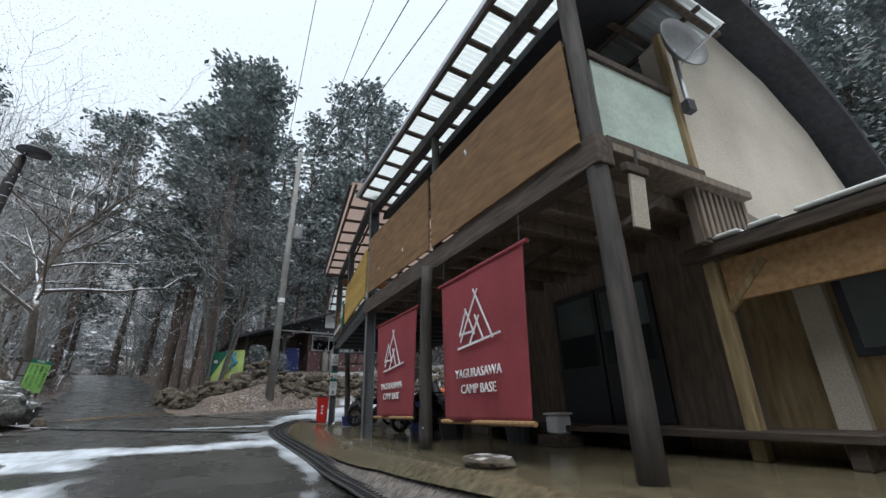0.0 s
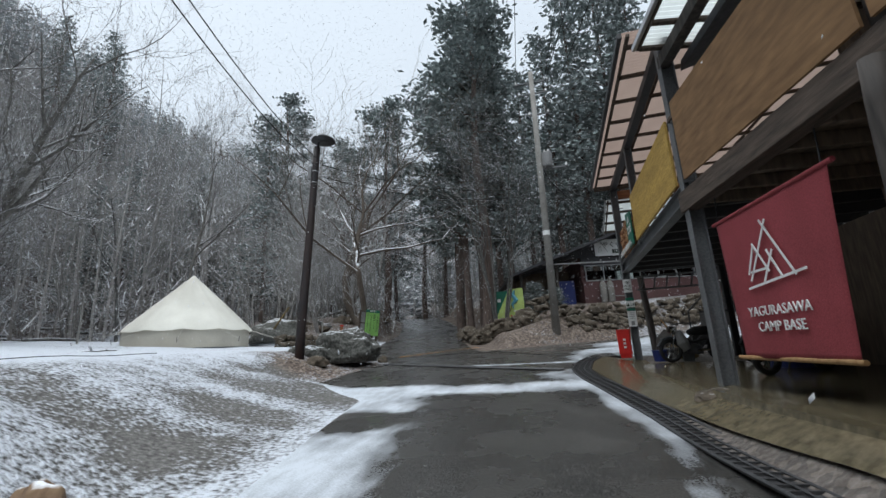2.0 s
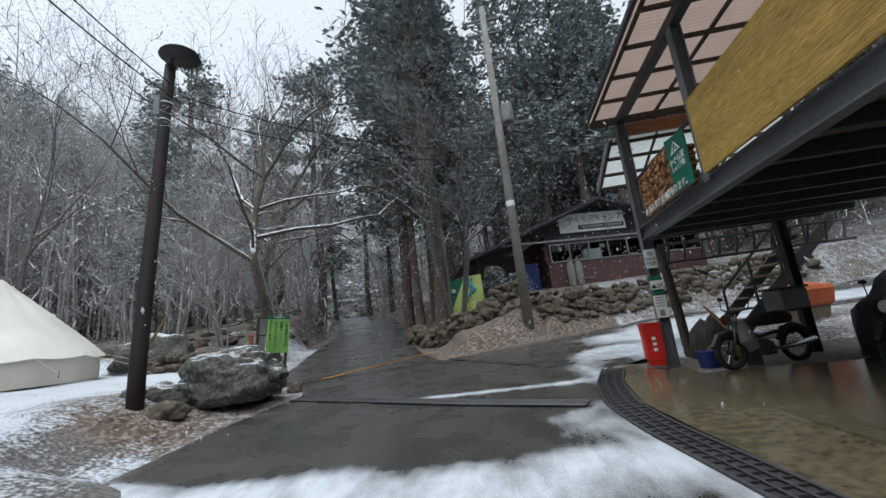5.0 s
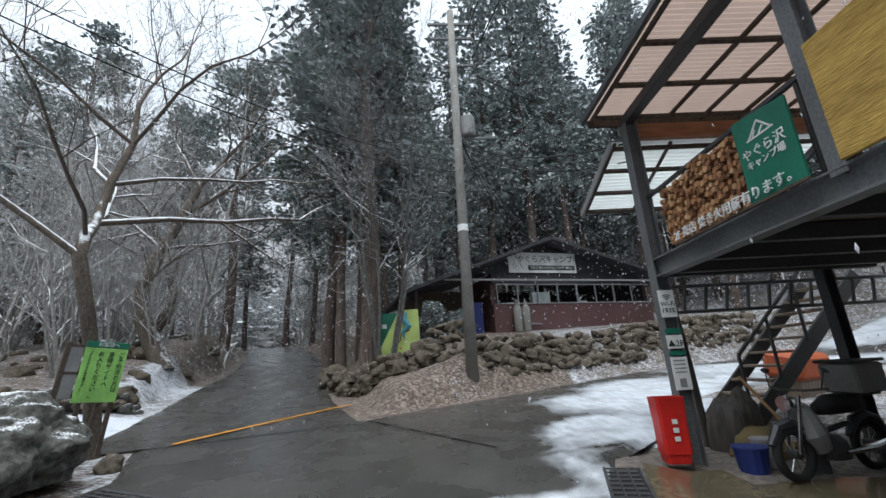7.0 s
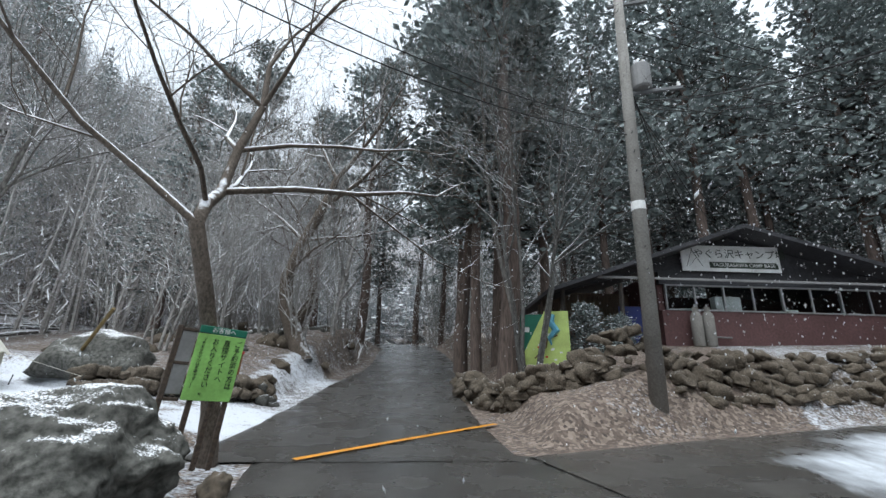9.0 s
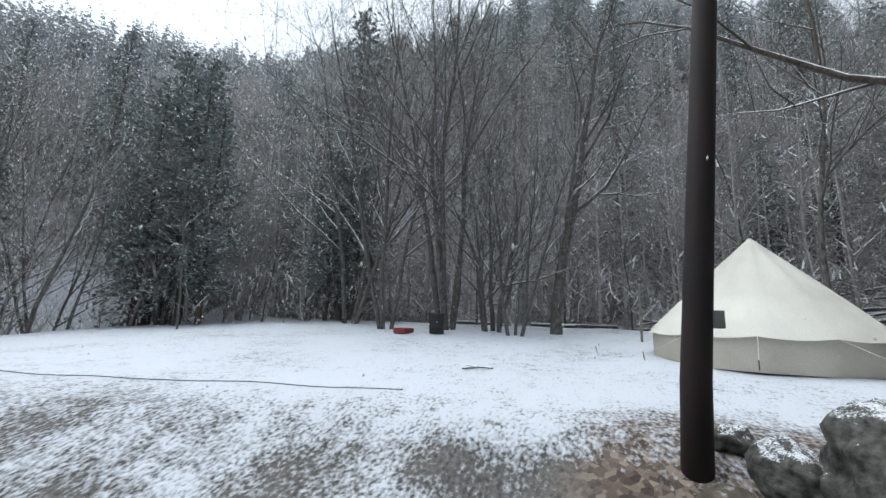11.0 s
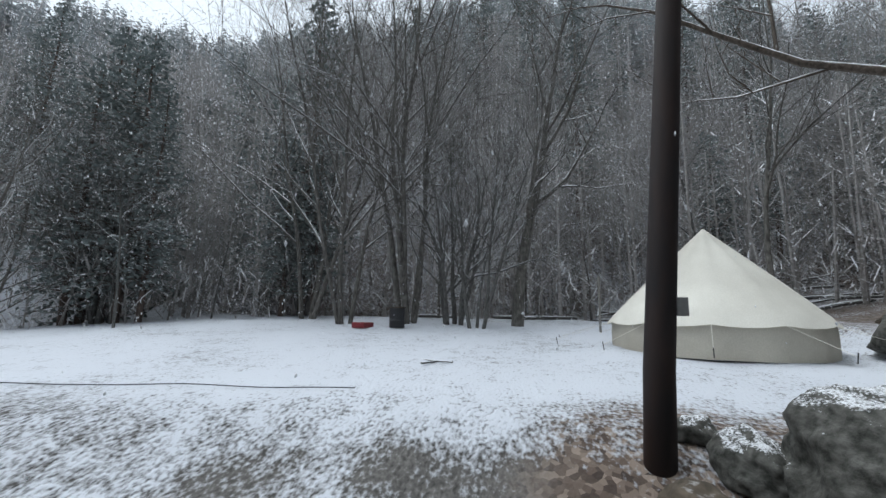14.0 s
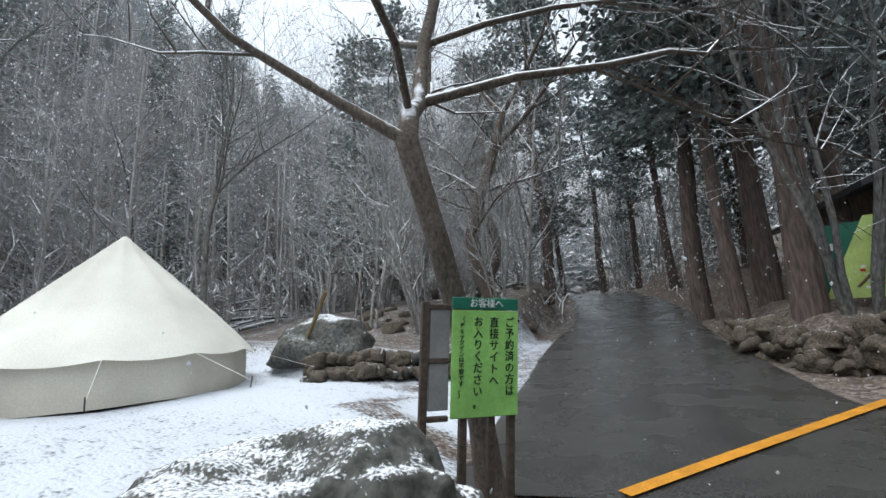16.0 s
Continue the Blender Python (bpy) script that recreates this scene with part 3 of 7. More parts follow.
# end of the deck: pale board between post and gable
part("end_panel", box(0.13, 1.22, -0.02, 0.005, DECK_Z + 0.17, 3.88, 0.004), GREEN_PALE, lodge, "pale green board at the deck end")
part("end_rail", box(0.1, 1.22, -0.05, 0.03, 3.88, 3.96), TIMBER, lodge)
part("end_beam", box(0.1, 1.36, -0.07, 0.05, DECK_Z + 0.03, DECK_Z + 0.15), TIMBER, lodge)
part("end_stud", box(1.225, 1.3, -0.06, 0.018, DECK_Z + 0.155, 4.7), WALL_TAN, lodge)


def gable_wall():
    """The beige end wall under a rounded roof."""
    bm = bmesh.new()
    prof = [(1.3, 2.95), (1.3, 4.66), (1.6, 5.0), (2.6, 5.4), (3.6, 5.05), (4.4, 4.5), (5.0, 3.7), (5.3, 2.2)]
    front = [bm.verts.new((x, 0.02, z)) for x, z in prof]
    back = [bm.verts.new((x, 0.24, z)) for x, z in prof]
    bm.faces.new(front)
    bm.faces.new(back[::-1])
    for i in range(len(prof)):
        j = (i + 1) % len(prof)
        bm.faces.new((front[j], front[i], back[i], back[j]))
    bmesh.ops.recalc_face_normals(bm, faces=bm.faces)
    return bm


part("gable_wall", gable_wall(), STUCCO, lodge, "beige stuccoed gable with a crack")


def round_roof():
    bm = bmesh.new()
    prof = [(0.2, 4.85), (1.1, 5.15), (1.6, 5.4), (2.6, 5.75), (3.75, 5.35), (4.65, 4.7), (5.3, 3.85), (5.65, 2.7)]
    rows = []
    for y in (-0.38, 5.5):
        rows.append([bm.verts.new((x, y, z)) for x, z in prof])
        rows.append([bm.verts.new((x - 0.03, y, z - 0.16)) for x, z in prof])
    for i in range(len(prof) - 1):
        bm.faces.new((rows[0][i], rows[0][i + 1], rows[2][i + 1], rows[2][i]))
        bm.faces.new((rows[1][i + 1], rows[1][i], rows[3][i], rows[3][i + 1]))
        bm.faces.new((rows[0][i + 1], rows[0][i], rows[1][i], rows[1][i + 1]))
        bm.faces.new((rows[2][i], rows[2][i + 1], rows[3][i + 1], rows[3][i]))
    bm.faces.new((rows[0][0], rows[2][0], rows[3][0], rows[1][0]))
    bm.faces.new((rows[0][-1], rows[1][-1], rows[3][-1], rows[2][-1]))
    bmesh.ops.recalc_face_normals(bm, faces=bm.faces)
    return bm


part("roof", round_roof(), ROOF_DARK, lodge, "dark rounded sheet roof")
# walls behind the deck
part("front_wall", box(2.0, 2.2, 0.3, 5.4, SLAB_Z, 4.9, 0), WALL_DARK, lodge, "dark brown plank wall")
part("backing", box(1.22, 2.1, 0.02, 0.1, 2.36, 2.94, 0), WALL_DARK, lodge)
part("wing_wall", box(2.0, 2.2, -7.0, 0.3, SLAB_Z - 0.9, 2.46, 0), WALL_TAN, lodge, "tan plank wall of the low wing")
part("wing_end", box(2.2, 6.4, -7.2, -7.0, SLAB_Z - 0.9, 2.46, 0), WALL_TAN, lodge)
bm = bmesh.new()
wing = [bm.verts.new(p) for p in ((1.38, -7.3, 2.33), (1.38, 0.32, 2.33), (5.0, 0.0, 3.26), (5.0, -7.3, 3.26))]
bm.faces.new(wing)
ex = bmesh.ops.extrude_face_region(bm, geom=bm.faces[:])
bmesh.ops.translate(bm, verts=[v for v in ex["geom"] if isinstance(v, bmesh.types.BMVert)], vec=(0, 0, 0.06))
bmesh.ops.recalc_face_normals(bm, faces=bm.faces)
part("wing_roof", bm, ROOF_DARK, lodge, "dark low wing roof edged with snow")
part("eave_beam", box(1.34, 1.42, -7.3, 0.36, 2.25, 2.36), TIMBER, lodge)
for a, b in ((-0.2, 0.02), (-0.5, -0.27), (-1.6, -0.6), (-4.0, -1.8)):
    part("snow_strip", box(1.33, 1.5, a, b, 2.385, 2.42, 0.015), WHITE, lodge, "strip of snow on the eave")
part("fascia", box(1.5, 1.54, -7.2, 0.1, 1.86, 2.24), TIMBER_RAW, lodge, "yellow-brown plank fascia")
part("wing_post", box(1.46, 1.57, 0.12, 0.23, SLAB_Z, 2.24), WALL_TAN, lodge)
part("wing_brace", beam((1.52, 0.12, 1.8), (1.52, -0.25, 2.15), 0.06, 0.06), WALL_TAN, lodge)
part("wing_post", box(1.46, 1.57, -1.6, -1.49, SLAB_Z - 0.9, 2.24), WALL_TAN, lodge)
w = part("window", box(1.95, 1.995, -1.5, -0.45, 1.35, 2.0), PLASTIC_DARK, lodge, "dark-framed wing window")
part("pane", box(1.94, 1.948, -1.44, -1.0, 1.41, 1.94, 0), GLASS, w)
part("pane", box(1.94, 1.948, -0.95, -0.51, 1.41, 1.94, 0), GLASS, w)
part("curtain", box(1.9485, 1.9495, -1.44, -0.51, 1.41, 1.94, 0), CURTAIN, w)
part("wall_pillar", box(1.9, 1.99, -0.4, -0.2, SLAB_Z, 1.97), STUCCO, lodge)
part("far_wall", box(2.2, 4.3, 5.2, 5.4, SLAB_Z, 3.6, 0), WALL_DARK, lodge)
for i in range(9):
    part("corrugation", box(1.24 + i * 0.09, 1.29 + i * 0.09, -0.012, 0.018, 2.38 + 0.022 * i, 2.94, 0.004), WALL_DARK, lodge)

# sliding glass doors
for i, (a, b) in enumerate(((1.15, 1.95), (1.98, 2.75))):
    d = part("door", box(1.94, 1.985, a, b, SLAB_Z + 0.04, 2.5, 0.004), PLASTIC_DARK, lodge, "dark glazed sliding door")
    part("pane", box(1.925, 1.937, a + 0.07, b - 0.07, SLAB_Z + 0.9, 2.42, 0), GLASS, d)
    part("curtain", box(1.938, 1.941, a + 0.07, b - 0.07, SLAB_Z + 1.3, 2.42, 0), CURTAIN, d)

# roof over the log part: clear ribbed sheets on purlins
def ribbed(u0, u1, v0, v1, z0, z1, pitch=0.075, amp=0.011):
    """Ribs run across, from v0 to v1."""
    n = max(2, int((u1 - u0) / pitch * 4))
    verts = [(v, u0 + (u1 - u0) * i / n, z + amp * math.sin(i * math.pi / 2)) for i in range(n + 1) for v, z in ((v0, z0), (v1, z1))]
    me = bpy.data.meshes.new("ribbed_sheet")
    me.from_pydata(verts, [], [(2 * i, 2 * i + 1, 2 * i + 3, 2 * i + 2) for i in range(n)])
    return me


EAVE_V, EAVE_Z, WALL_V, WALL_Z = -0.36, 5.12, 2.05, 4.95
part("roof_sheet", ribbed(-0.35, B1 - 0.1, EAVE_V, WALL_V, EAVE_Z, WALL_Z), SHEET_CLEAR, lodge, "clear ribbed plastic roof sheet")


def at_v(v):
    return EAVE_Z + (WALL_Z - EAVE_Z) * (v - EAVE_V) / (WALL_V - EAVE_V) - 0.03


for v in (-0.33, 0.14, 0.62, 1.1, 1.6):
    part("purlin", beam((v, -0.35, at_v(v)), (v, B1 - 0.1, at_v(v)), 0.045, 0.05), TIMBER, lodge)
for k in range(13):
    u = -0.25 + k * 0.47
    part("rafter", beam((EAVE_V + 0.02, u, EAVE_Z - 0.085), (WALL_V, u, WALL_Z - 0.085), 0.07, 0.05), TIMBER, lodge)
part("top_beam", box(-0.07, 0.07, -0.3, B1, 4.8, 4.98), LOG, lodge)
part("gutter", box(EAVE_V - 0.05, EAVE_V, -0.35, B1 - 0.1, EAVE_Z - 0.06, EAVE_Z + 0.02), ALU, lodge)

# ---- steel-framed deck ----
deck = thing("steel_deck", 1.52, 7.6, 0, -1.7, label="grey steel deck frame with reed screens and a ribbed plastic roof", category="deck")
L2 = 5.95


def h_post(u, v, z0, z1, w=0.15):
    bm = box(v - w / 2, v - w / 2 + 0.014, u - w / 2, u + w / 2, z0, z1, 0.002)
    box(v + w / 2 - 0.014, v + w / 2, u - w / 2, u + w / 2, z0, z1, 0.002, bm)
    box(v - w / 2 + 0.014, v + w / 2 - 0.014, u - 0.006, u + 0.006, z0, z1, 0, bm)
    return bm


for u in (0.0, L2):
    part("post", h_post(u, 0, SLAB_Z - 0.06, 5.16, 0.17), STEEL, deck)
for u in (0.0, L2):
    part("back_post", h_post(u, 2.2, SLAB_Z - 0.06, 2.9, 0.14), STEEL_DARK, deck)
part("upper_post", h_post(3.3, 0, 3.06, 5.16, 0.14), STEEL, deck)
fb = box(-0.075, 0.075, -0.08, L2 + 0.1, 2.88, 2.9, 0.002)
box(-0.075, 0.075, -0.08, L2 + 0.1, 3.1, 3.12, 0.002, fb)
box(-0.006, 0.006, -0.08, L2 + 0.1, 2.9, 3.1, 0, fb)
part("front_beam", fb, STEEL, deck)
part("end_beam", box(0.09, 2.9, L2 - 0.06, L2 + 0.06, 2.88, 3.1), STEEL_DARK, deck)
part("deck_floor", box(0.08, 3.2, 0.02, L2 + 0.1, 3.05, 3.13, 0), WALL_DARK, deck)
for k in range(9):
    u = 0.4 + k * 0.66
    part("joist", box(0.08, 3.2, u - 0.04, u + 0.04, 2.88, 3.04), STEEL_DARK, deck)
part("reed_screen", box(-0.12, -0.085, 0.12, 3.22, 3.13, 4.08, 0.004), REED, deck, "yellow woven reed screen")
part("back_wall", box(2.9, 3.0, -1.6, 3.9, SLAB_Z, 2.87, 0), WALL_DARK, deck, "dark plank wall at the back of the store")
part("top_beam", box(-0.07, 0.07, -0.3, L2 + 0.1, 5.16, 5.3), STEEL_DARK, deck)
part("cross_beam", box(0.08, 3.0, L2 - 0.05, L2 + 0.05, 4.92, 5.14), TIMBER_RED, deck, "red-brown timber cross beam")
for v in (-0.42, 0.2, 0.75, 1.3, 1.9, 2.5):
    part("purlin", box(v - 0.025, v + 0.025, -0.1, L2 + 0.25, 5.36, 5.41), TIMBER, deck)
for k in range(9):
    u = 0.1 + k * 0.74
    part("rafter", box(-0.45, 2.9, u - 0.03, u + 0.03, 5.305, 5.36), TIMBER, deck)
part("roof_sheet", ribbed(-0.1, L2 + 0.3, -0.5, 2.95, 5.44, 5.425), SHEET_TAN, deck, "aged pinkish ribbed plastic roof sheet")
part("gutter", box(-0.56, -0.5, -0.1, L2 + 0.3, 5.36, 5.45), STEEL_DARK, deck)
part("roof_edge", box(-0.46, 2.9, L2 + 0.27, L2 + 0.31, 5.31, 5.43), TIMBER, deck)
# railing
for k in range(7):
    u = 3.5 + k * 0.4
    part("baluster", box(0.05, 0.085, u, u + 0.035, 3.13, 3.98), STEEL_DARK, deck)
part("handrail", box(0.045, 0.09, 3.3, L2, 3.98, 4.03), STEEL_DARK, deck)

# dish and lamp box on the corner
dish = thing("satellite_dish", 3.33, 1.9, 4.37, label="pale round satellite dish fixed to the lodge gable", category="dish")
bm = bmesh.new()
rings = []
for i in range(6):
    r = 0.02 + 0.29 * i / 5
    rings.append([bm.verts.new((r * math.cos(k * math.pi / 12), 0.12 - 0.12 * (i / 5) ** 2, r * math.sin(k * math.pi / 12) * 0.9)) for k in range(24)])
for a, b in zip(rings, rings[1:]):
    for k in range(24):
        bm.faces.new((a[k], a[(k + 1) % 24], b[(k + 1) % 24], b[k]))
bm.faces.new(rings[0])
ex = bmesh.ops.extrude_face_region(bm, geom=bm.faces[:])
bmesh.ops.translate(bm, verts=[v for v in ex["geom"] if isinstance(v, bmesh.types.BMVert)], vec=(0, 0.012, 0))
bmesh.ops.recalc_face_normals(bm, faces=bm.faces)
part("reflector", bm, PLASTIC_GREY, dish, smooth=True)
part("mast", rod([(0.0, 0.14, -0.7), (0.0, 0.14, 0.05)], 0.022, 10), ALU, dish)
part("arm", rod([(0, 0.1, -0.2), (0.05, -0.3, -0.1)], 0.012, 8), ALU, dish)
part("bracket", box(-0.05, 0.05, 0.1, 0.18, -0.75, -0.62), STEEL_DARK, dish)
hb = thing("hanging_board", 2.24, 1.98, 2.26, 5.8, 6, label="pale board hung by a bracket from the deck corner", category="board")
part("panel", box(0.0, 0.17, -0.012, 0.012, 0.0, 0.42, 0.004), STUCCO, hb)
part("bracket", box(-0.05, 0.2, -0.03, 0.03, 0.43, 0.5), TIMBER, hb)
part("hanger", rod([(0.1, 0, 0.49), (0.1, 0, 0.64)], 0.012, 6), STEEL_DARK, hb)


# ---- bell tent ----
def bell_tent(x, y, z, r, h, wall):
    t = thing("bell_tent", x, y, z, 10, label="cream canvas bell tent with a beige wall, pitched on snow", category="tent")
    n = 48
    bm = bmesh.new()
    rings = []
    for s in range(15):
        k = s / 14
        rad = r * 1.03 * (1 - k) + 0.05 * k
        zz = wall + (h - wall) * (k ** 0.93)
        ring = []
        for i in range(n):
            a = 2 * math.pi * i / n
            pull = 1 + 0.035 * abs(math.cos(a * 6)) * (1 - k)
            sag = 0.05 * math.sin(k * math.pi) * abs(math.sin(a * 6))
            ring.append(bm.verts.new((rad * pull * math.cos(a), rad * pull * math.sin(a), zz - sag - (0.05 * abs(math.sin(a * 6)) if s == 0 else 0))))
        rings.append(ring)
    for a, b in zip(rings, rings[1:]):
        for i in range(n):
            bm.faces.new((a[i], a[(i + 1) % n], b[(i + 1) % n], b[i]))
    bm.faces.new(rings[-1])
    part("roof", bm, CANVAS, t, "cream canvas cone", True)
    bm = bmesh.new()
    rows = [[bm.verts.new((rr * (1 + 0.012 * math.cos(i * 2.0)) * math.cos(2 * math.pi * i / n), rr * (1 + 0.012 * math.cos(i * 2.0)) * math.sin(2 * math.pi * i / n), zz)) for i in range(n)] for rr, zz in ((r, -0.2), (r * 1.005, wall * 0.5), (r, wall + 0.02))]
    for a, b in zip(rows, rows[1:]):
        for i in range(n):
            bm.faces.new((a[i], a[(i + 1) % n], b[(i + 1) % n], b[i]))
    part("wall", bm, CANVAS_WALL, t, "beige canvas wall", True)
    part("groundsheet", rod([(0, 0, -0.02), (0, 0, 0.03)], r * 0.97, 40), PLASTIC_DARK, t)
    part("cap", rod([(0, 0, h - 0.1), (0, 0, h + 0.03)], [0.12, 0.03], 10), CANVAS, t)
    for i in range(12):
        a = 2 * math.pi * i / 12
        e = Vector((r * 1.06 * math.cos(a), r * 1.06 * math.sin(a), wall))
        f = Vector(((r + 1.3) * math.cos(a), (r + 1.3) * math.sin(a), 0.02))
        part("guy_rope", rod([e, f], 0.0035, 4), CANVAS, t)
        part("peg", rod([f - Vector((0, 0, 0.1)), f + Vector((0.03 * math.cos(a), 0.03 * math.sin(a), 0.05))], 0.008, 6), STEEL_DARK, t)
    v = part("vent", rod([(0, 0, 0), (0, 0.03, 0)], [0.11, 0.11], 12), PLASTIC_GREY, t)
    a = math.radians(-75)
    rr = r * 0.18
    v.matrix_local = pose(rr * math.cos(a), rr * math.sin(a), h - 0.42, -35, 0, 0)
    return t


TENT = (-13.16, 14.68)
bell_tent(*TENT, 1.82, 1.98, 2.47, 0.41)


# ---- poles, signs and wires ----
lamp = thing("street_lamp", -6.82, 11.9, 1.25, label="leaning dark tarred lamp pole with a shade on top", category="street lamp")
LT = Vector((0.1, 0.5, 6.15))
part("pole", rod([LT * (i / 10) + Vector((0, 0, -0.5 if i == 0 else 0)) for i in range(11)], [0.124 - 0.003 * i for i in range(11)], 16), RUST_POST, lamp, smooth=True)
part("arm", rod([LT + Vector((0, 0, -0.1)), LT + Vector((0.05, 0, 0.2)), LT + Vector((0.2, 0, 0.24))], 0.03, 8), STEEL_DARK, lamp)
part("shade", rod([LT + Vector((0.2, 0, 0.16)), LT + Vector((0.2, 0, 0.2)), LT + Vector((0.2, 0, 0.3)), LT + Vector((0.2, 0, 0.36))], [0.36, 0.34, 0.2, 0.06], 20), STEEL_DARK, lamp, smooth=True)
part("junction_box", box(-0.03, 0.09, 0.19, 0.28, 1.05, 1.2), PLASTIC_GREY, lamp)
part("grey_box", box(-0.16, -0.04, 0.4, 0.54, 5.1, 5.5), PLASTIC_GREY, lamp)
for k in (0.8, 0.86):
    part("band", rod([LT * k, LT * (k + 0.003)], 0.127 - 0.03 * k, 16), ALU, lamp)

util = thing("utility_pole", -0.1, 19.95, land(-0.1, 19.95), label="tall grey concrete utility pole with a transformer", category="pole")
part("pole", rod([(0, 0, -0.2), (0.05, 0, 6), (0.12, 0, 12.2)], [0.17, 0.14, 0.11], 16), POLE_GREY, util, smooth=True)
tr = part("transformer", rod([(0.42, 0, 7.25), (0.42, 0, 7.3), (0.42, 0, 7.9), (0.42, 0, 7.95)], [0.2, 0.23, 0.23, 0.2], 16), PLASTIC_GREY, util, "grey transformer drum")
for x in (0.34, 0.5):
    part("bushing", rod([(x, 0, 7.95), (x, 0, 8.12)], 0.035, 8), WHITE, tr)
for z, a, b in ((7.15, -0.1, 1.3), (11.6, -0.7, 0.9), (11.0, -0.6, 0.8), (9.9, -0.2, 0.8)):
    part("cross_arm", box(a, b, -0.04, 0.04, z, z + 0.08), STEEL, util)
    for x in (a + 0.08, b - 0.08):
        part("insulator", rod([(x, 0, z + 0.08), (x, 0, z + 0.22)], [0.05, 0.03], 8), WHITE, util)
part("band", rod([(0.03, 0, 4.1), (0.03, 0, 4.3)], 0.155, 16), WHITE, util)
for z in (2.2, 2.7, 3.2, 5.0, 5.5, 6.0):
    part("step_bolt", rod([(0.03, -0.05, z), (0.03, -0.26, z)], 0.01, 6), STEEL_DARK, util)


def wire(name, a, b, sag, label, r=0.011):
    a, b = Vector(a), Vector(b)
    bm = rod([a.lerp(b, i / 24) - Vector((0, 0, sag * 4 * (i / 24) * (1 - i / 24))) for i in range(25)], r, 5)
    return single(name, bm, RUBBER, label, "cable", "overhead cables")


W = "black overhead cable sagging between poles"
UZ = land(-0.1, 19.95)
for dx, z, far in ((-0.6, 11.8, 2.0), (0.75, 11.8, 4.1), (0.6, 11.2, 7.4), (0.7, 10.1, 8.6)):
    wire("overhead_cable", (-0.1 + dx, 19.95, UZ + z), (far, -28, z - 2.6), 0.4, W, 0.011 if far < 7 else 0.015)
wire("overhead_cable", (0.2, 19.95, UZ + 7.0), (1.7, 13.6, 4.9), 0.35, W, 0.014)
wire("overhead_cable", (0.2, 19.95, UZ + 6.8), (1.9, 13.7, 4.7), 0.45, W)
for k in range(5):
    wire("overhead_cable", (0.0, 19.95, UZ + 10.0 - 0.75 * k), (22, 30 - k, 11 - 0.5 * k), 0.9, W)
for k in range(4):
    wire("overhead_cable", (0.1, 19.95, UZ + 7.2 - 0.12 * k), (3.0 + 0.7 * k, 26.6, 6.9), 0.5, W)
for k in range(2):
    wire("overhead_cable", (-0.1, 19.95, UZ + 6.4 - 0.35 * k), (-6.8, 12.8, 7.0 - 0.4 * k), 0.5, W)
    wire("overhead_cable", (-6.8, 12.8, 7.1 - 0.25 * k), (-2.25, -2.2, 6.7 - 0.2 * k), 1.0 + 0.1 * k, W)
wire("overhead_cable", (-2.25, -2.2, 6.6), (5.5, 2.3, 5.6), 0.3, W)

# pole at the corner of the field, with an arrow board
p2 = thing("lamp_pole", -2.5, -2.2, land(-2.5, -2.2), label="dark tarred pole at the field corner with an arrow board", category="pole")
part("pole", rod([(0, 0, -0.2), (0.12, 0, 2.8), (0.25, 0, 5.75)], [0.125, 0.115, 0.1], 14), RUST_POST, p2, smooth=True)
part("cap", rod([(0.25, 0, 5.7), (0.25, 0, 5.85)], 0.12, 12), STEEL_DARK, p2)
part("bracket", rod([(0.2, 0.02, 5.6), (0.2, 0.35, 5.62)], 0.02, 6), STEEL_DARK, p2)
bm = bmesh.new()
f = bm.faces.new([bm.verts.new(v) for v in ((-0.32, 0.2, 0.52), (0.3, 0.2, 0.52), (0.3, 0.2, 0.46), (0.55, 0.2, 0.63), (0.3, 0.2, 0.8), (0.3, 0.2, 0.73), (-0.32, 0.2, 0.73))])
ex = bmesh.ops.extrude_face_region(bm, geom=[f])
bmesh.ops.translate(bm, verts=[v for v in ex["geom"] if isinstance(v, bmesh.types.BMVert)], vec=(0, -0.02, 0))
bmesh.ops.recalc_face_normals(bm, faces=bm.faces)
arrow = part("arrow_board", bm, GREEN_DARK, p2, "dark green arrow board")
for z in (0.66, 0.58):
    part("writing", box(-0.25, 0.2, 0.203, 0.207, z - 0.015, z + 0.02, 0), WHITE, arrow)
for x, y, h, arm in ((2.9, -18.7, 6.9, 1.4), (0.75, -14.0, 5.0, 0.0)):
    t = thing("far_pole", x, y, land(x, y), label="dark wooden utility pole down the road", category="pole")
    part("pole", rod([(0, 0, -0.2), (0.1, 0, h)], [0.1, 0.075], 12), RUST_POST, t)
    if arm:
        part("cross_arm", box(-0.2, 1.9, -0.05, 0.05, h - 0.4, h - 0.28), STEEL_DARK, t)
        for k in (0.6, 1.2, 1.8):
            part("insulator", rod([(k, 0, h - 0.28), (k, 0, h - 0.08)], 0.05, 8), PLASTIC_GREY, t)
    else:
        part("lamp_arm", rod([(0, 0, h - 0.6), (0.7, 0.2, h - 0.4)], 0.03, 6), STEEL_DARK, t)

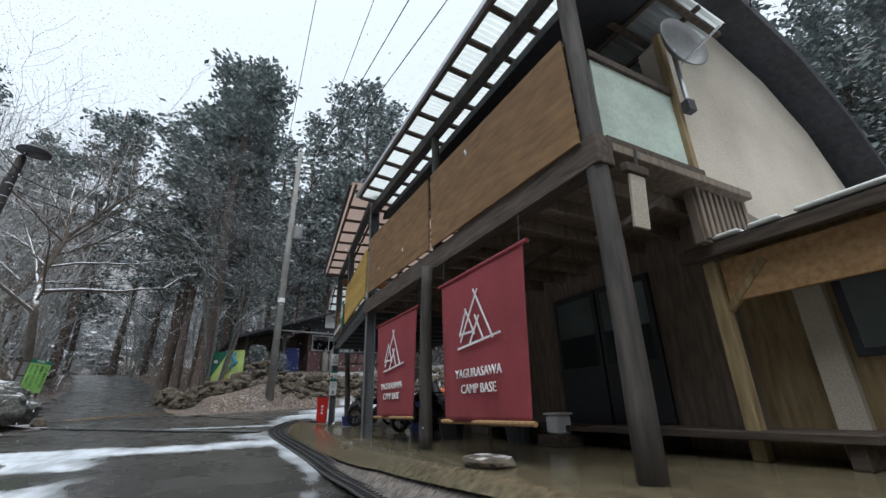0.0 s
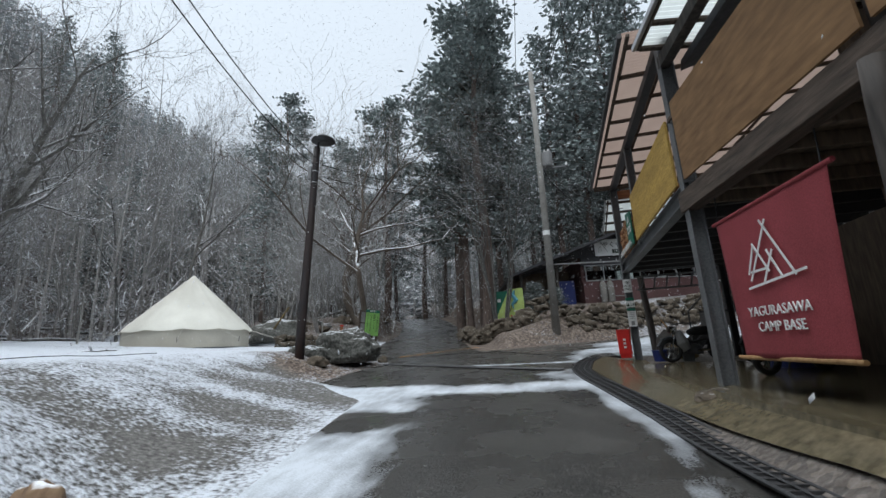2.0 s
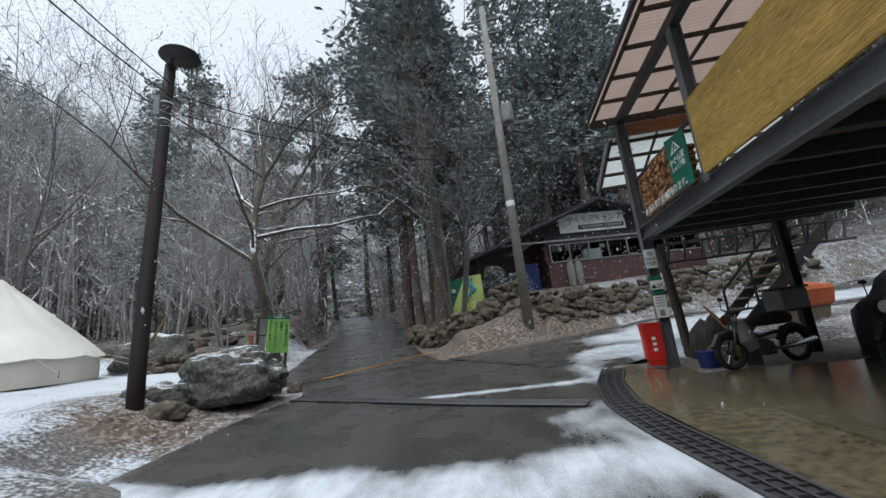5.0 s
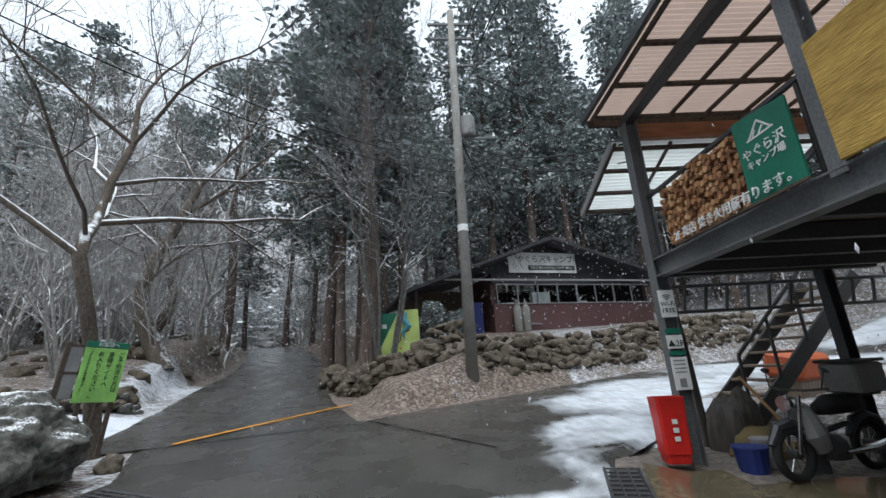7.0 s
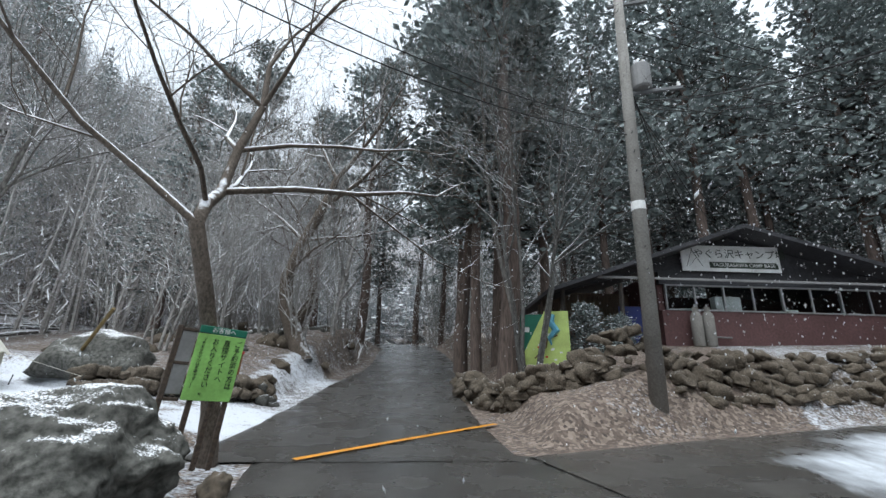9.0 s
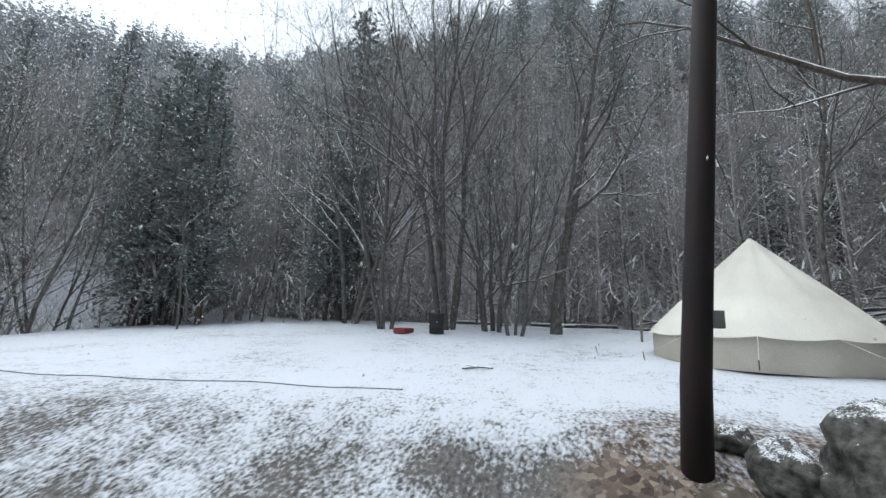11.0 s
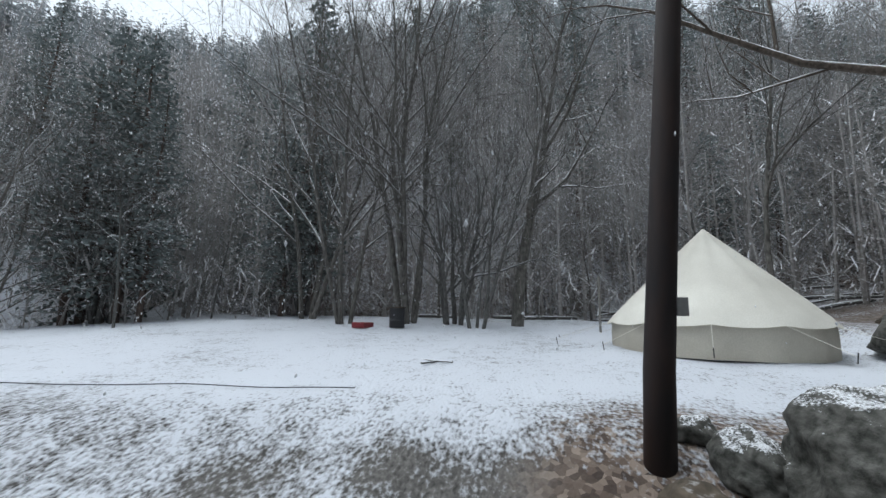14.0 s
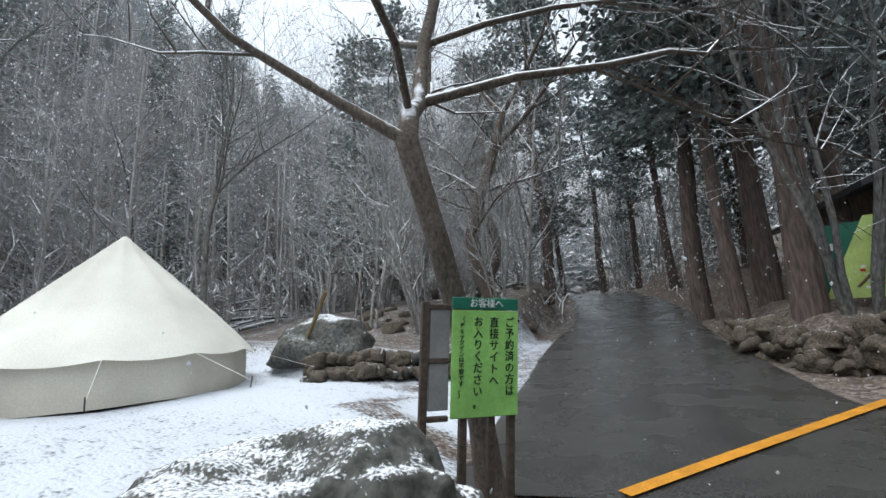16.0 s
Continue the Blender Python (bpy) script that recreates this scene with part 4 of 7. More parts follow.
# notice board beside the boulder
sign = thing("camp_sign", -6.108, 14.769, 1.16, 56.4, 4.5, 3.9, label="light green notice board with Japanese writing on short posts", category="sign")
sign.scale = (0.9, 0.9, 0.9)
part("board", box(-0.29, 0.29, -0.02, 0.0, 0.62, 1.44), GREEN_LIGHT, sign)
head = part("header", box(-0.29, 0.29, -0.024, 0.0, 1.445, 1.54), GREEN_DARK, sign)
me = text_mesh("お客様へ", 0.075)
o = part("writing", me, WHITE, head)
o.location = (0, -0.027, 1.492)
for x, body, size in ((0.21, "ご予約済の方は", 0.085), (0.07, "直接サイトへ", 0.085), (-0.07, "お入りください。", 0.085), (-0.21, "（チェックインは不要です。）", 0.05)):
    o = part("writing", text_mesh("\n".join(body), size), INK, sign)
    n = len(body)
    o.location = (x, -0.023, 1.36)
    top = max(v.co.z for v in o.data.vertices)
    o.location.z = 1.39 - top * 1.0
    k = (0.70 if size > 0.08 else 0.62) * (n / 8 if size > 0.08 else 1) / max(0.01, top - min(v.co.z for v in o.data.vertices))
    o.scale = (1, 1, k)
    o.location.z = 1.39 - top * k
for x in (-0.17, 0.07, 0.25):
    part("leg", box(x - 0.03, x + 0.03, 0.004, 0.06, -0.2, 0.75), TIMBER, sign)
part("back_frame", box(-0.53, -0.47, 0.0, 0.05, 0.2, 1.5), TIMBER, sign)
part("side_panel", box(-0.465, -0.3, 0.01, 0.025, 0.68, 1.44), PLASTIC_GREY, sign, "grey side panel in a timber frame")
for z in (0.62, 1.05, 1.46):
    part("side_rail", box(-0.47, -0.3, 0.0, 0.04, z - 0.02, z + 0.02), TIMBER, sign)

# site map board
mapb = thing("map_board", -2.25, 24.0, land(-2.25, 24.0), -4, label="green board with a slanted yellow site map", category="sign")
part("board", box(-0.76, 0.72, -0.015, 0.02, 0.35, 1.75), GREEN_DARK, mapb)
bm = bmesh.new()
q = [bm.verts.new(v) for v in ((-0.82, -0.03, 0.2), (0.78, -0.03, 0.15), (0.74, -0.03, 1.85), (0.02, -0.03, 1.84))]
f = bm.faces.new(q)
ex = bmesh.ops.extrude_face_region(bm, geom=[f])
bmesh.ops.translate(bm, verts=[v for v in ex["geom"] if isinstance(v, bmesh.types.BMVert)], vec=(0, -0.03, 0))
bmesh.ops.recalc_face_normals(bm, faces=bm.faces)
site = part("site_map", bm, MAP_YELLOW, mapb, "yellow-green site map")
part("stream", rod([(0.3, -0.062, 1.75), (0.2, -0.062, 1.5), (0.36, -0.062, 1.25), (0.15, -0.062, 1.0), (0.22, -0.062, 0.8)], [0.05, 0.12, 0.13, 0.07, 0.02], 6), MAP_BLUE, site)
part("lane", rod([(-0.3, -0.062, 0.4), (0.05, -0.062, 0.75), (0.1, -0.062, 1.0), (0.4, -0.062, 1.1)], 0.025, 6), TARP, site)
for i in range(14):
    x, z = rnd.uniform(-0.2, 0.6), rnd.uniform(0.3, 1.3)
    part("plot", box(x - 0.04, x + 0.04, -0.066, -0.06, z - 0.025, z + 0.025, 0), RED if i % 4 == 0 else WHITE, site)
o = part("emblem", box(-0.62, -0.45, -0.02, -0.016, 1.2, 1.35, 0), WHITE, mapb)
for x in (-0.6, 0.6):
    part("leg", box(x - 0.04, x + 0.04, 0.025, 0.1, -0.3, 1.7), TIMBER, mapb)


# ---- rest house behind the stone wall ----
hut = thing("rest_house", 1.85, 26.2, 3.05, 13, label="low maroon rest house with window band and white name board", category="building")
part("wall", box(-0.1, 8.2, 0.0, 0.2, -0.6, 1.38, 0), DUST, hut, "maroon metal wall")
part("upper_wall", box(-0.1, 8.2, 0.0, 0.2, 2.3, 2.75, 0), ROOF_DARK, hut)
part("back_wall", box(-0.1, 8.2, 4.8, 5.0, -0.6, 2.75, 0), DUST, hut)
part("floor", box(0.1, 8.0, 0.2, 4.8, -0.1, 0.0, 0), WALL_TAN, hut)
for x in (-0.1, 8.0):
    part("side_wall", box(x, x + 0.2, 0.2, 4.8, -0.6, 2.75, 0), DUST, hut)
for k in range(4):
    x = 0.15 + k * 2.02
    w = part("window", box(x - 0.05, x, 0.02, 0.14, 1.38, 2.3), ALU, hut, "aluminium sliding window")
    part("sill", box(x, x + 1.97, -0.04, 0.14, 1.38, 1.43), ALU, w)
    part("lintel", box(x, x + 1.97, 0.02, 0.14, 2.25, 2.3), ALU, w)
    part("mullion", box(x + 0.96, x + 1.01, 0.04, 0.12, 1.43, 2.25), ALU, w)
    for a in (x, x + 1.01):
        part("pane", box(a + 0.005, a + 0.955, 0.07, 0.078, 1.435, 2.245, 0), GLASS, w)
for x, z, s in ((0.9, 1.44, 0.3), (2.4, 1.44, 0.75), (4.6, 1.44, 0.35), (3.5, 1.44, 0.2), (6.8, 1.44, 0.3)):
    b = single("storage_box", box(-s * 0.6, s * 0.6, -0.15, 0.15, 0, s), WHITE, "white box on the window counter", "box", "things in the windows", m=hut.matrix_world @ pose(x, 0.42, 1.2))
part("counter", box(0.1, 8.0, 0.2, 0.65, 1.12, 1.2), WALL_TAN, hut)


def hut_roof():
    bm = bmesh.new()
    prof = [(-4.2, 1.85), (2.6, 4.3), (9.0, 2.45)]
    rows = [[bm.verts.new((x, y, z - t)) for x, z in prof] for y, t in ((-0.9, 0), (5.8, 0), (-0.9, 0.14), (5.8, 0.14))]
    a, b, c, d = rows
    for i in (0, 1):
        bm.faces.new((a[i], a[i + 1], b[i + 1], b[i]))
        bm.faces.new((c[i + 1], c[i], d[i], d[i + 1]))
        bm.faces.new((a[i + 1], a[i], c[i], c[i + 1]))
        bm.faces.new((b[i], b[i + 1], d[i + 1], d[i]))
    for i in (0, 2):
        bm.faces.new((a[i], b[i], d[i], c[i]))
    bmesh.ops.recalc_face_normals(bm, faces=bm.faces)
    return bm


part("roof", hut_roof(), ROOF_DARK, hut, "dark sheet roof")
bm = bmesh.new()
f = bm.faces.new([bm.verts.new(p) for p in ((-0.6, 0.1, 2.76), (8.2, 0.1, 2.53), (2.6, 0.1, 4.12), (-3.9, 0.1, 1.8))])
ex = bmesh.ops.extrude_face_region(bm, geom=[f])
bmesh.ops.translate(bm, verts=[v for v in ex["geom"] if isinstance(v, bmesh.types.BMVert)], vec=(0, 0.1, 0))
bmesh.ops.recalc_face_normals(bm, faces=bm.faces)
part("gable", bm, ROOF_DARK, hut)
part("eave_rail", box(-2.5, 8.6, -0.72, -0.66, 2.28, 2.36), PLASTIC_GREY, hut, "grey gutter along the eave")
nb = part("name_board", box(0.75, 4.2, -0.12, -0.06, 2.78, 3.72), WHITE, hut, "white name board with dark lettering")
o = part("writing", text_mesh("やぐら沢キャンプ場", 0.36), INK, nb)
o.location = (2.8, -0.125, 3.4)
part("stripe", box(1.7, 4.1, -0.128, -0.122, 2.9, 3.12, 0), INK, nb)
o = part("writing", text_mesh("YAGURASAWA CAMP BASE", 0.18), WHITE, nb)
o.location = (2.9, -0.132, 3.01)
for a, b in (((0.9, -0.13, 2.95), (1.15, -0.13, 3.6)), ((1.1, -0.13, 3.6), (1.45, -0.13, 2.95)), ((1.0, -0.13, 2.95), (1.3, -0.13, 3.3))):
    part("emblem_bar", beam(a, b, 0.03, 0.006, 0), INK, nb)
for x in (-1.6, -3.6):
    part("porch_post", rod([(x, -0.3, -1.2), (x, -0.3, 2.2)], 0.08, 8), LOG, hut)
part("blue_door", box(-1.5, -0.55, 0.2, 0.28, -0.6, 1.5), BLUE, hut, "blue painted panel beside the wall")
part("porch_wall", box(-3.8, -0.1, 2.6, 2.7, -0.6, 2.4, 0), WALL_DARK, hut)
part("pipe", rod([(1.35, -0.08, 0.75), (1.35, -0.08, 0.5), (2.1, -0.08, 0.48)], 0.03, 8), PLASTIC_GREY, hut)


def gas_bottle():
    t = thing("gas_cylinder", label="grey gas cylinder standing against the maroon wall", category="gas cylinder", group="gas cylinders")
    part("body", rod([(0, 0, 0.0), (0, 0, 0.06), (0, 0, 1.0), (0, 0, 1.12), (0, 0, 1.18)], [0.15, 0.18, 0.18, 0.13, 0.06], 16), POLE_GREY, t, smooth=True)
    part("collar", rod([(0, 0, 1.16), (0, 0, 1.32)], 0.09, 12), POLE_GREY, t)
    part("valve", rod([(0, 0, 1.3), (0, 0, 1.42)], 0.03, 8), ALU, t)
    return t


gb = gas_bottle()
base = hut.matrix_world @ Vector((0.85, -0.3, -0.05))
gb.matrix_world = pose(base.x, base.y, land(base.x, base.y) - 0.02)
base = hut.matrix_world @ Vector((1.25, -0.3, -0.05))
copy_thing(gb, pose(base.x, base.y, land(base.x, base.y) - 0.02))

# small yellow store and a grey-roofed shed down the road
store = thing("yellow_store", -2.3, -14.2, land(-2.3, -14.2), 176, label="small yellow-brown plank store with a snowy flat roof", category="shed")
part("wall", box(-1.15, 1.15, 0.0, 1.8, -0.3, 1.15), TIMBER_RAW, store)
part("roof", box(-1.35, 1.35, -0.25, 2.0, 1.16, 1.26), PLASTIC_GREY, store)
part("vent", box(-0.2, 0.15, 0.4, 0.7, 1.26, 1.5), PLASTIC_GREY, store)
shed = thing("low_shed", -5.3, -15.2, land(-5.3, -15.2) - 0.2, 176, label="low dark shed with a pale snow-dusted sheet roof", category="shed")
part("wall", box(-1.9, 2.1, 0.0, 2.4, -0.3, 0.9), WALL_DARK, shed)
bm = bmesh.new()
f = bm.faces.new([bm.verts.new(p) for p in ((-2.3, -0.4, 0.85), (2.4, -0.4, 0.85), (2.1, 2.5, 1.65), (-1.9, 2.5, 1.65))])
ex = bmesh.ops.extrude_face_region(bm, geom=[f])
bmesh.ops.translate(bm, verts=[v for v in ex["geom"] if isinstance(v, bmesh.types.BMVert)], vec=(0, 0, 0.06))
bmesh.ops.recalc_face_normals(bm, faces=bm.faces)
part("roof", bm, ALU, shed, "pale sheet roof")


# ---- things hung on and kept under the deck ----
def banner(x, y, rz, w, z0, z1, seed, blown=0.2):
    t = thing("banner", x, y, 0, rz, label="maroon cloth banner with white peak emblem and lettering", category="banner", group="banners under the deck")
    r = random.Random(seed)
    bm = bmesh.new()
    nx, nz = 26, 26
    grid = []
    for i in range(nz + 1):
        row = []
        for j in range(nx + 1):
            u, k = j / nx, i / nz
            bulge = 0.02 * math.sin(u * 5.2 + seed) * k + 0.012 * math.sin(u * 11 + k * 3) * k
            row.append(bm.verts.new((bulge, (u - 0.5) * w * (1 - 0.015 * math.sin(k * 3.1)) + blown * k * (1 - u), z0 + (z1 - z0) * (1 - k))))
        grid.append(row)
    for i in range(nz):
        for j in range(nx):
            bm.faces.new((grid[i][j], grid[i][j + 1], grid[i + 1][j + 1], grid[i + 1][j]))
    ex = bmesh.ops.extrude_face_region(bm, geom=bm.faces[:])
    bmesh.ops.translate(bm, verts=[v for v in ex["geom"] if isinstance(v, bmesh.types.BMVert)], vec=(0.004, 0, 0))
    bmesh.ops.recalc_face_normals(bm, faces=bm.faces)
    cloth = part("cloth", bm, CLOTH_RED, t, smooth=True)
    for z in (z1, z0):
        part("bar", rod([(0.002, -w / 2 - 0.06 + (blown if z == z0 else 0), z), (0.002, w / 2 + 0.06, z)], 0.022, 10), TIMBER_RAW if z == z0 else CLOTH_RED, t)
    h = z1 - z0
    zc = z0 + h * 0.62

    def line(a, b, wd=0.022):
        # the front is the face that looks at the road (-x); left in the picture is +y
        p, q = Vector((-0.03, -a[0], zc + a[1])), Vector((-0.03, -b[0], zc + b[1]))
        part("emblem_line", beam(p, q, wd, 0.006, 0, roll=90), WHITE, cloth)
    k = w / 2.0
    for a, b in (((-0.42, -0.2), (0.05, 0.42)), ((-0.05, 0.44), (0.34, -0.24)), ((-0.44, -0.12), (-0.25, 0.2)), ((-0.27, 0.22), (-0.06, -0.14)), ((-0.18, -0.24), (0.06, 0.08)), ((-0.04, 0.1), (0.14, -0.24)), ((-0.5, -0.28), (0.5, -0.2)), ((-0.4, -0.1), (-0.08, -0.1))):
        line((a[0] * k, a[1] * k), (b[0] * k, b[1] * k), 0.026 * k)
    for body, z, s in (("YAGURASAWA", z0 + h * 0.3, 0.155 * k), ("CAMP BASE", z0 + h * 0.2, 0.155 * k)):
        me = text_mesh(body, s, 0.004)
        me.transform(pose(0, 0, 0, 0, 0, -90))
        o = part("writing", me, WHITE, cloth)
        o.location = (-0.032, blown * 0.35, z)
    for y2 in (-w / 2 + 0.05, w / 2 - 0.05):
        part("cord", rod([(0.0, y2, z1), (0.02, y2, 2.76)], 0.006, 5), PLASTIC_DARK, t)
    return t


banner(1.8, 3.68, 5.8, 1.6, 0.93, 2.44, 1, 0.12)
banner(1.66, 6.35, 5.8, 1.7, 0.95, 2.43, 2)

# firewood and the green board on the steel deck
dm = deck.matrix_world
wood = thing("firewood_stack", label="stacked split firewood showing pale cut ends", category="firewood")
wood.matrix_world = dm @ pose(0, 0, 3.13)
wr = random.Random(5)
logs = []
for v in range(6):
    bm = bmesh.new()
    n = wr.choice((3, 4, 5, 6))
    pts = [(math.cos(2 * math.pi * i / n + wr.uniform(-0.3, 0.3)) * wr.uniform(0.75, 1.0), math.sin(2 * math.pi * i / n + wr.uniform(-0.3, 0.3)) * wr.uniform(0.75, 1.0)) for i in range(n)]
    a = [bm.verts.new((-0.02, p[0] * 0.036, p[1] * 0.036)) for p in pts]
    b = [bm.verts.new((0.3, p[0] * 0.036, p[1] * 0.036)) for p in pts]
    bm.faces.new(a[::-1])
    bm.faces.new(b)
    for i in range(n):
        bm.faces.new((a[i], a[(i + 1) % n], b[(i + 1) % n], b[i]))
    bmesh.ops.recalc_face_normals(bm, faces=bm.faces)
    me = mesh_of("log", bm)
    me.materials.append(WOOD_VARIED)
    logs.append(me)
y, row = 4.16, 0
z = 0.06
while z < 0.92:
    top = 0.92
    y = 4.08 + (0.033 if row % 2 else 0)
    while y < 5.44:
        limit = 0.76 + 0.03 * math.sin(y * 7)
        if z < limit:
            o = part("log", logs[wr.randrange(6)], None, wood)
            o.location = (-0.04 + wr.uniform(-0.03, 0.02), y + wr.uniform(-0.012, 0.012), z + wr.uniform(-0.012, 0.012))
            o.rotation_euler = (wr.uniform(0, 6.28), 0, 0)
        y += 0.066
    z += 0.06
    row += 1

gboard = thing("green_board", label="dark green camp board with white Japanese lettering on the deck rail", category="sign")
gboard.matrix_world = dm @ pose(-0.13, 3.74, 3.125)
bm = bmesh.new()
f = bm.faces.new([bm.verts.new((0, a, b)) for a, b in ((-0.28, 0.0), (0.29, 0.0), (0.29, 0.79), (-0.28, 0.71))])
ex = bmesh.ops.extrude_face_region(bm, geom=[f])
bmesh.ops.translate(bm, verts=[v for v in ex["geom"] if isinstance(v, bmesh.types.BMVert)], vec=(0.02, 0, 0))
bmesh.ops.recalc_face_normals(bm, faces=bm.faces)
gp = part("panel", bm, GREEN_DARK, gboard)
for a, b in (((-0.11, 0.54), (0.02, 0.67)), ((0.02, 0.67), (0.14, 0.54)), ((-0.13, 0.54), (0.16, 0.54)), ((0.0, 0.54), (0.06, 0.6)), ((-0.07, 0.54), (-0.02, 0.6))):
    part("emblem_line", beam((-0.004, 0.03 - a[0], a[1]), (-0.004, 0.03 - b[0], b[1]), 0.014, 0.006, 0, roll=90), WHITE, gp)
for body, zz, s in (("やぐら沢", 0.42, 0.115), ("キャンプ場", 0.32, 0.082)):
    me = text_mesh(body, s, 0.004)
    me.transform(pose(0, 0, 0, 0, 0, -90))
    o = part("writing", me, WHITE, gp)
    o.location = (-0.006, 0.02, zz)
low = thing("shop_lettering", label="white cut-out Japanese lettering along the deck edge", category="sign")
low.matrix_world = dm @ pose(-0.15, 4.33, 3.15)
part("base_strip", box(0.0, 0.02, -0.88, 0.88, -0.05, -0.02), TIMBER, low)
me = text_mesh("2F 売店 焚き火用薪有ります。", 0.125, 0.006)
me.transform(pose(0, 0, 0, 0, 0, -90))
o = part("writing", me, WHITE, low)
o.location = (-0.01, 0.0, 0.045)

# small signs strapped to the end post
for zz, hh, col, body, s in ((2.36, 0.34, WHITE, "Wi-Fi\nFREE", 0.08), (2.16, 0.06, GREEN_DARK, "", 0), (1.98, 0.16, WHITE, "▲2F", 0.1), (1.9, 0.05, GREEN_DARK, "", 0), (1.5, 0.38, WHITE, "", 0)):
    t = thing("post_sign", label="small white and green notice strapped to the steel post", category="sign", group="post signs")
    t.matrix_world = dm @ pose(-0.02, L2 - 0.1, zz)
    p = part("plate", box(-0.1, 0.1, -0.012, 0.0, 0, hh, 0.002), col, t)
    if body:
        o = part("writing", text_mesh(body, s), INK, p)
        o.location = (0, -0.014, hh * 0.36)
        if "Wi" in body:
            for r in (0.03, 0.055, 0.08):
                part("arc", rod([(r * math.sin(a), -0.014, 0.2 + r * math.cos(a)) for a in (-0.7, -0.35, 0, 0.35, 0.7)], 0.006, 4), INK, p)
    elif hh > 0.3:
        for k in range(4):
            part("text_bar", box(-0.07, 0.07, -0.015, -0.012, 0.33 - k * 0.045, 0.345 - k * 0.045, 0), PLASTIC_GREY, p)
        part("code_panel", box(-0.04, 0.04, -0.015, -0.012, 0.03, 0.13, 0), PLASTIC_GREY, p)

bin_ = thing("red_bin", 1.4, 13.42, 0.74, -8, label="red enamel ash bin hung on the end post", category="bin")
bm = bmesh.new()
sec = ((0.0, 0.125), (0.02, 0.13), (0.68, 0.165), (0.7, 0.17))
rings = [[bm.verts.new((sx * r, sy * r * 0.85, zz)) for sx, sy in ((-1, -0.8), (-0.8, -1), (0.8, -1), (1, -0.8), (1, 0.8), (0.8, 1), (-0.8, 1), (-1, 0.8))] for zz, r in sec] + [[bm.verts.new((sx * 0.15, sy * 0.128, zz)) for sx, sy in ((-1, -0.8), (-0.8, -1), (0.8, -1), (1, -0.8), (1, 0.8), (0.8, 1), (-0.8, 1), (-1, 0.8))] for zz in (0.7, 0.1)]
for a, b in zip(rings, rings[1:]):
    for k in range(8):
        bm.faces.new((a[k], a[(k + 1) % 8], b[(k + 1) % 8], b[k]))
bm.faces.new(rings[0][::-1])
bm.faces.new(rings[-1])
bmesh.ops.recalc_face_normals(bm, faces=bm.faces)
bb = part("body", bm, RED, bin_)
for k in range(3):
    part("writing_bar", box(-0.03, 0.03, -0.142, -0.139, 0.42 - k * 0.09, 0.47 - k * 0.09, 0), WHITE, bb)

# lower roof of clear sheets beyond the end post
porch = thing("stair_canopy", 1.66, 13.75, 5.0, -1.8, -20, label="lower clear ribbed plastic canopy over the outside stair", category="canopy")
part("roof_sheet", ribbed(0.0, 1.6, -0.15, 3.2, 0.0, 0.0), SHEET_CLEAR, porch)
for v in (-0.1, 0.75, 1.6, 2.4, 3.1):
    part("batten", beam((v, 0, -0.04), (v, 1.6, -0.04), 0.04, 0.05), TIMBER, porch)
for u in (0.05, 0.5, 1.0, 1.46):
    part("rafter", box(-0.15, 3.2, u - 0.025, u + 0.025, -0.13, -0.066), TIMBER, porch)
part("front_strip", box(-0.18, -0.15, 0, 1.62, -0.1, 0.02), PLASTIC_GREY, porch)
part("support", beam((3.1, 0.1, -0.1), (3.1, 1.5, -0.1), 0.06, 0.06), STEEL_DARK, porch)

# outside stair
stair = thing("outside_stair", 3.3, 14.6, 0, 0, label="dark steel outside stair up to the deck", category="stair")
for w in (0.0, 0.95):
    part("stringer", beam((0.0, w, 0.85), (2.3, w, 3.0), 0.05, 0.22), STEEL_DARK, stair)
for k in range(10):
    q = (k + 0.7) / 10.5
    part("step", box(2.3 * q - 0.13, 2.3 * q + 0.13, 0.03, 0.92, 0.88 + 2.15 * q, 0.92 + 2.15 * q), WALL_DARK, stair)
for k in range(5):
    q = k / 4
    part("rail_post", box(2.3 * q - 0.02, 2.3 * q + 0.02, -0.05, -0.01, 0.95 + 2.15 * q, 1.85 + 2.15 * q), STEEL_DARK, stair)
part("handrail", beam((0, -0.03, 1.85), (2.3, -0.03, 4.0), 0.045, 0.045), STEEL_DARK, stair)

ladder = thing("hung_ladder", 1.95, 13.75, 2.42, -2, label="grey aluminium ladder hung level under the deck edge", category="ladder")
for z in (0.0, 0.34):
    part("rail", box(0, 3.2, -0.02, 0.02, z, z + 0.045), STEEL, ladder)
for k in range(11):
    part("rung", beam((0.12 + k * 0.29, 0, 0.02), (0.2 + k * 0.29, 0, 0.36), 0.035, 0.035), STEEL, ladder)
for x in (0.2, 3.0):
    part("hook", rod([(x, 0, 0.36), (x, 0, 0.5)], 0.012, 6), STEEL_DARK, ladder)
lp = thing("leaning_log", 2.28, 14.2, SLAB_Z - 0.1, 0, label="dark log post standing under the deck end", category="post")
part("log", rod([(0.0, 0.0, -0.1), (-0.05, 0, 1.2), (-0.12, 0, 2.3)], [0.09, 0.085, 0.08], 10), LOG, lp)


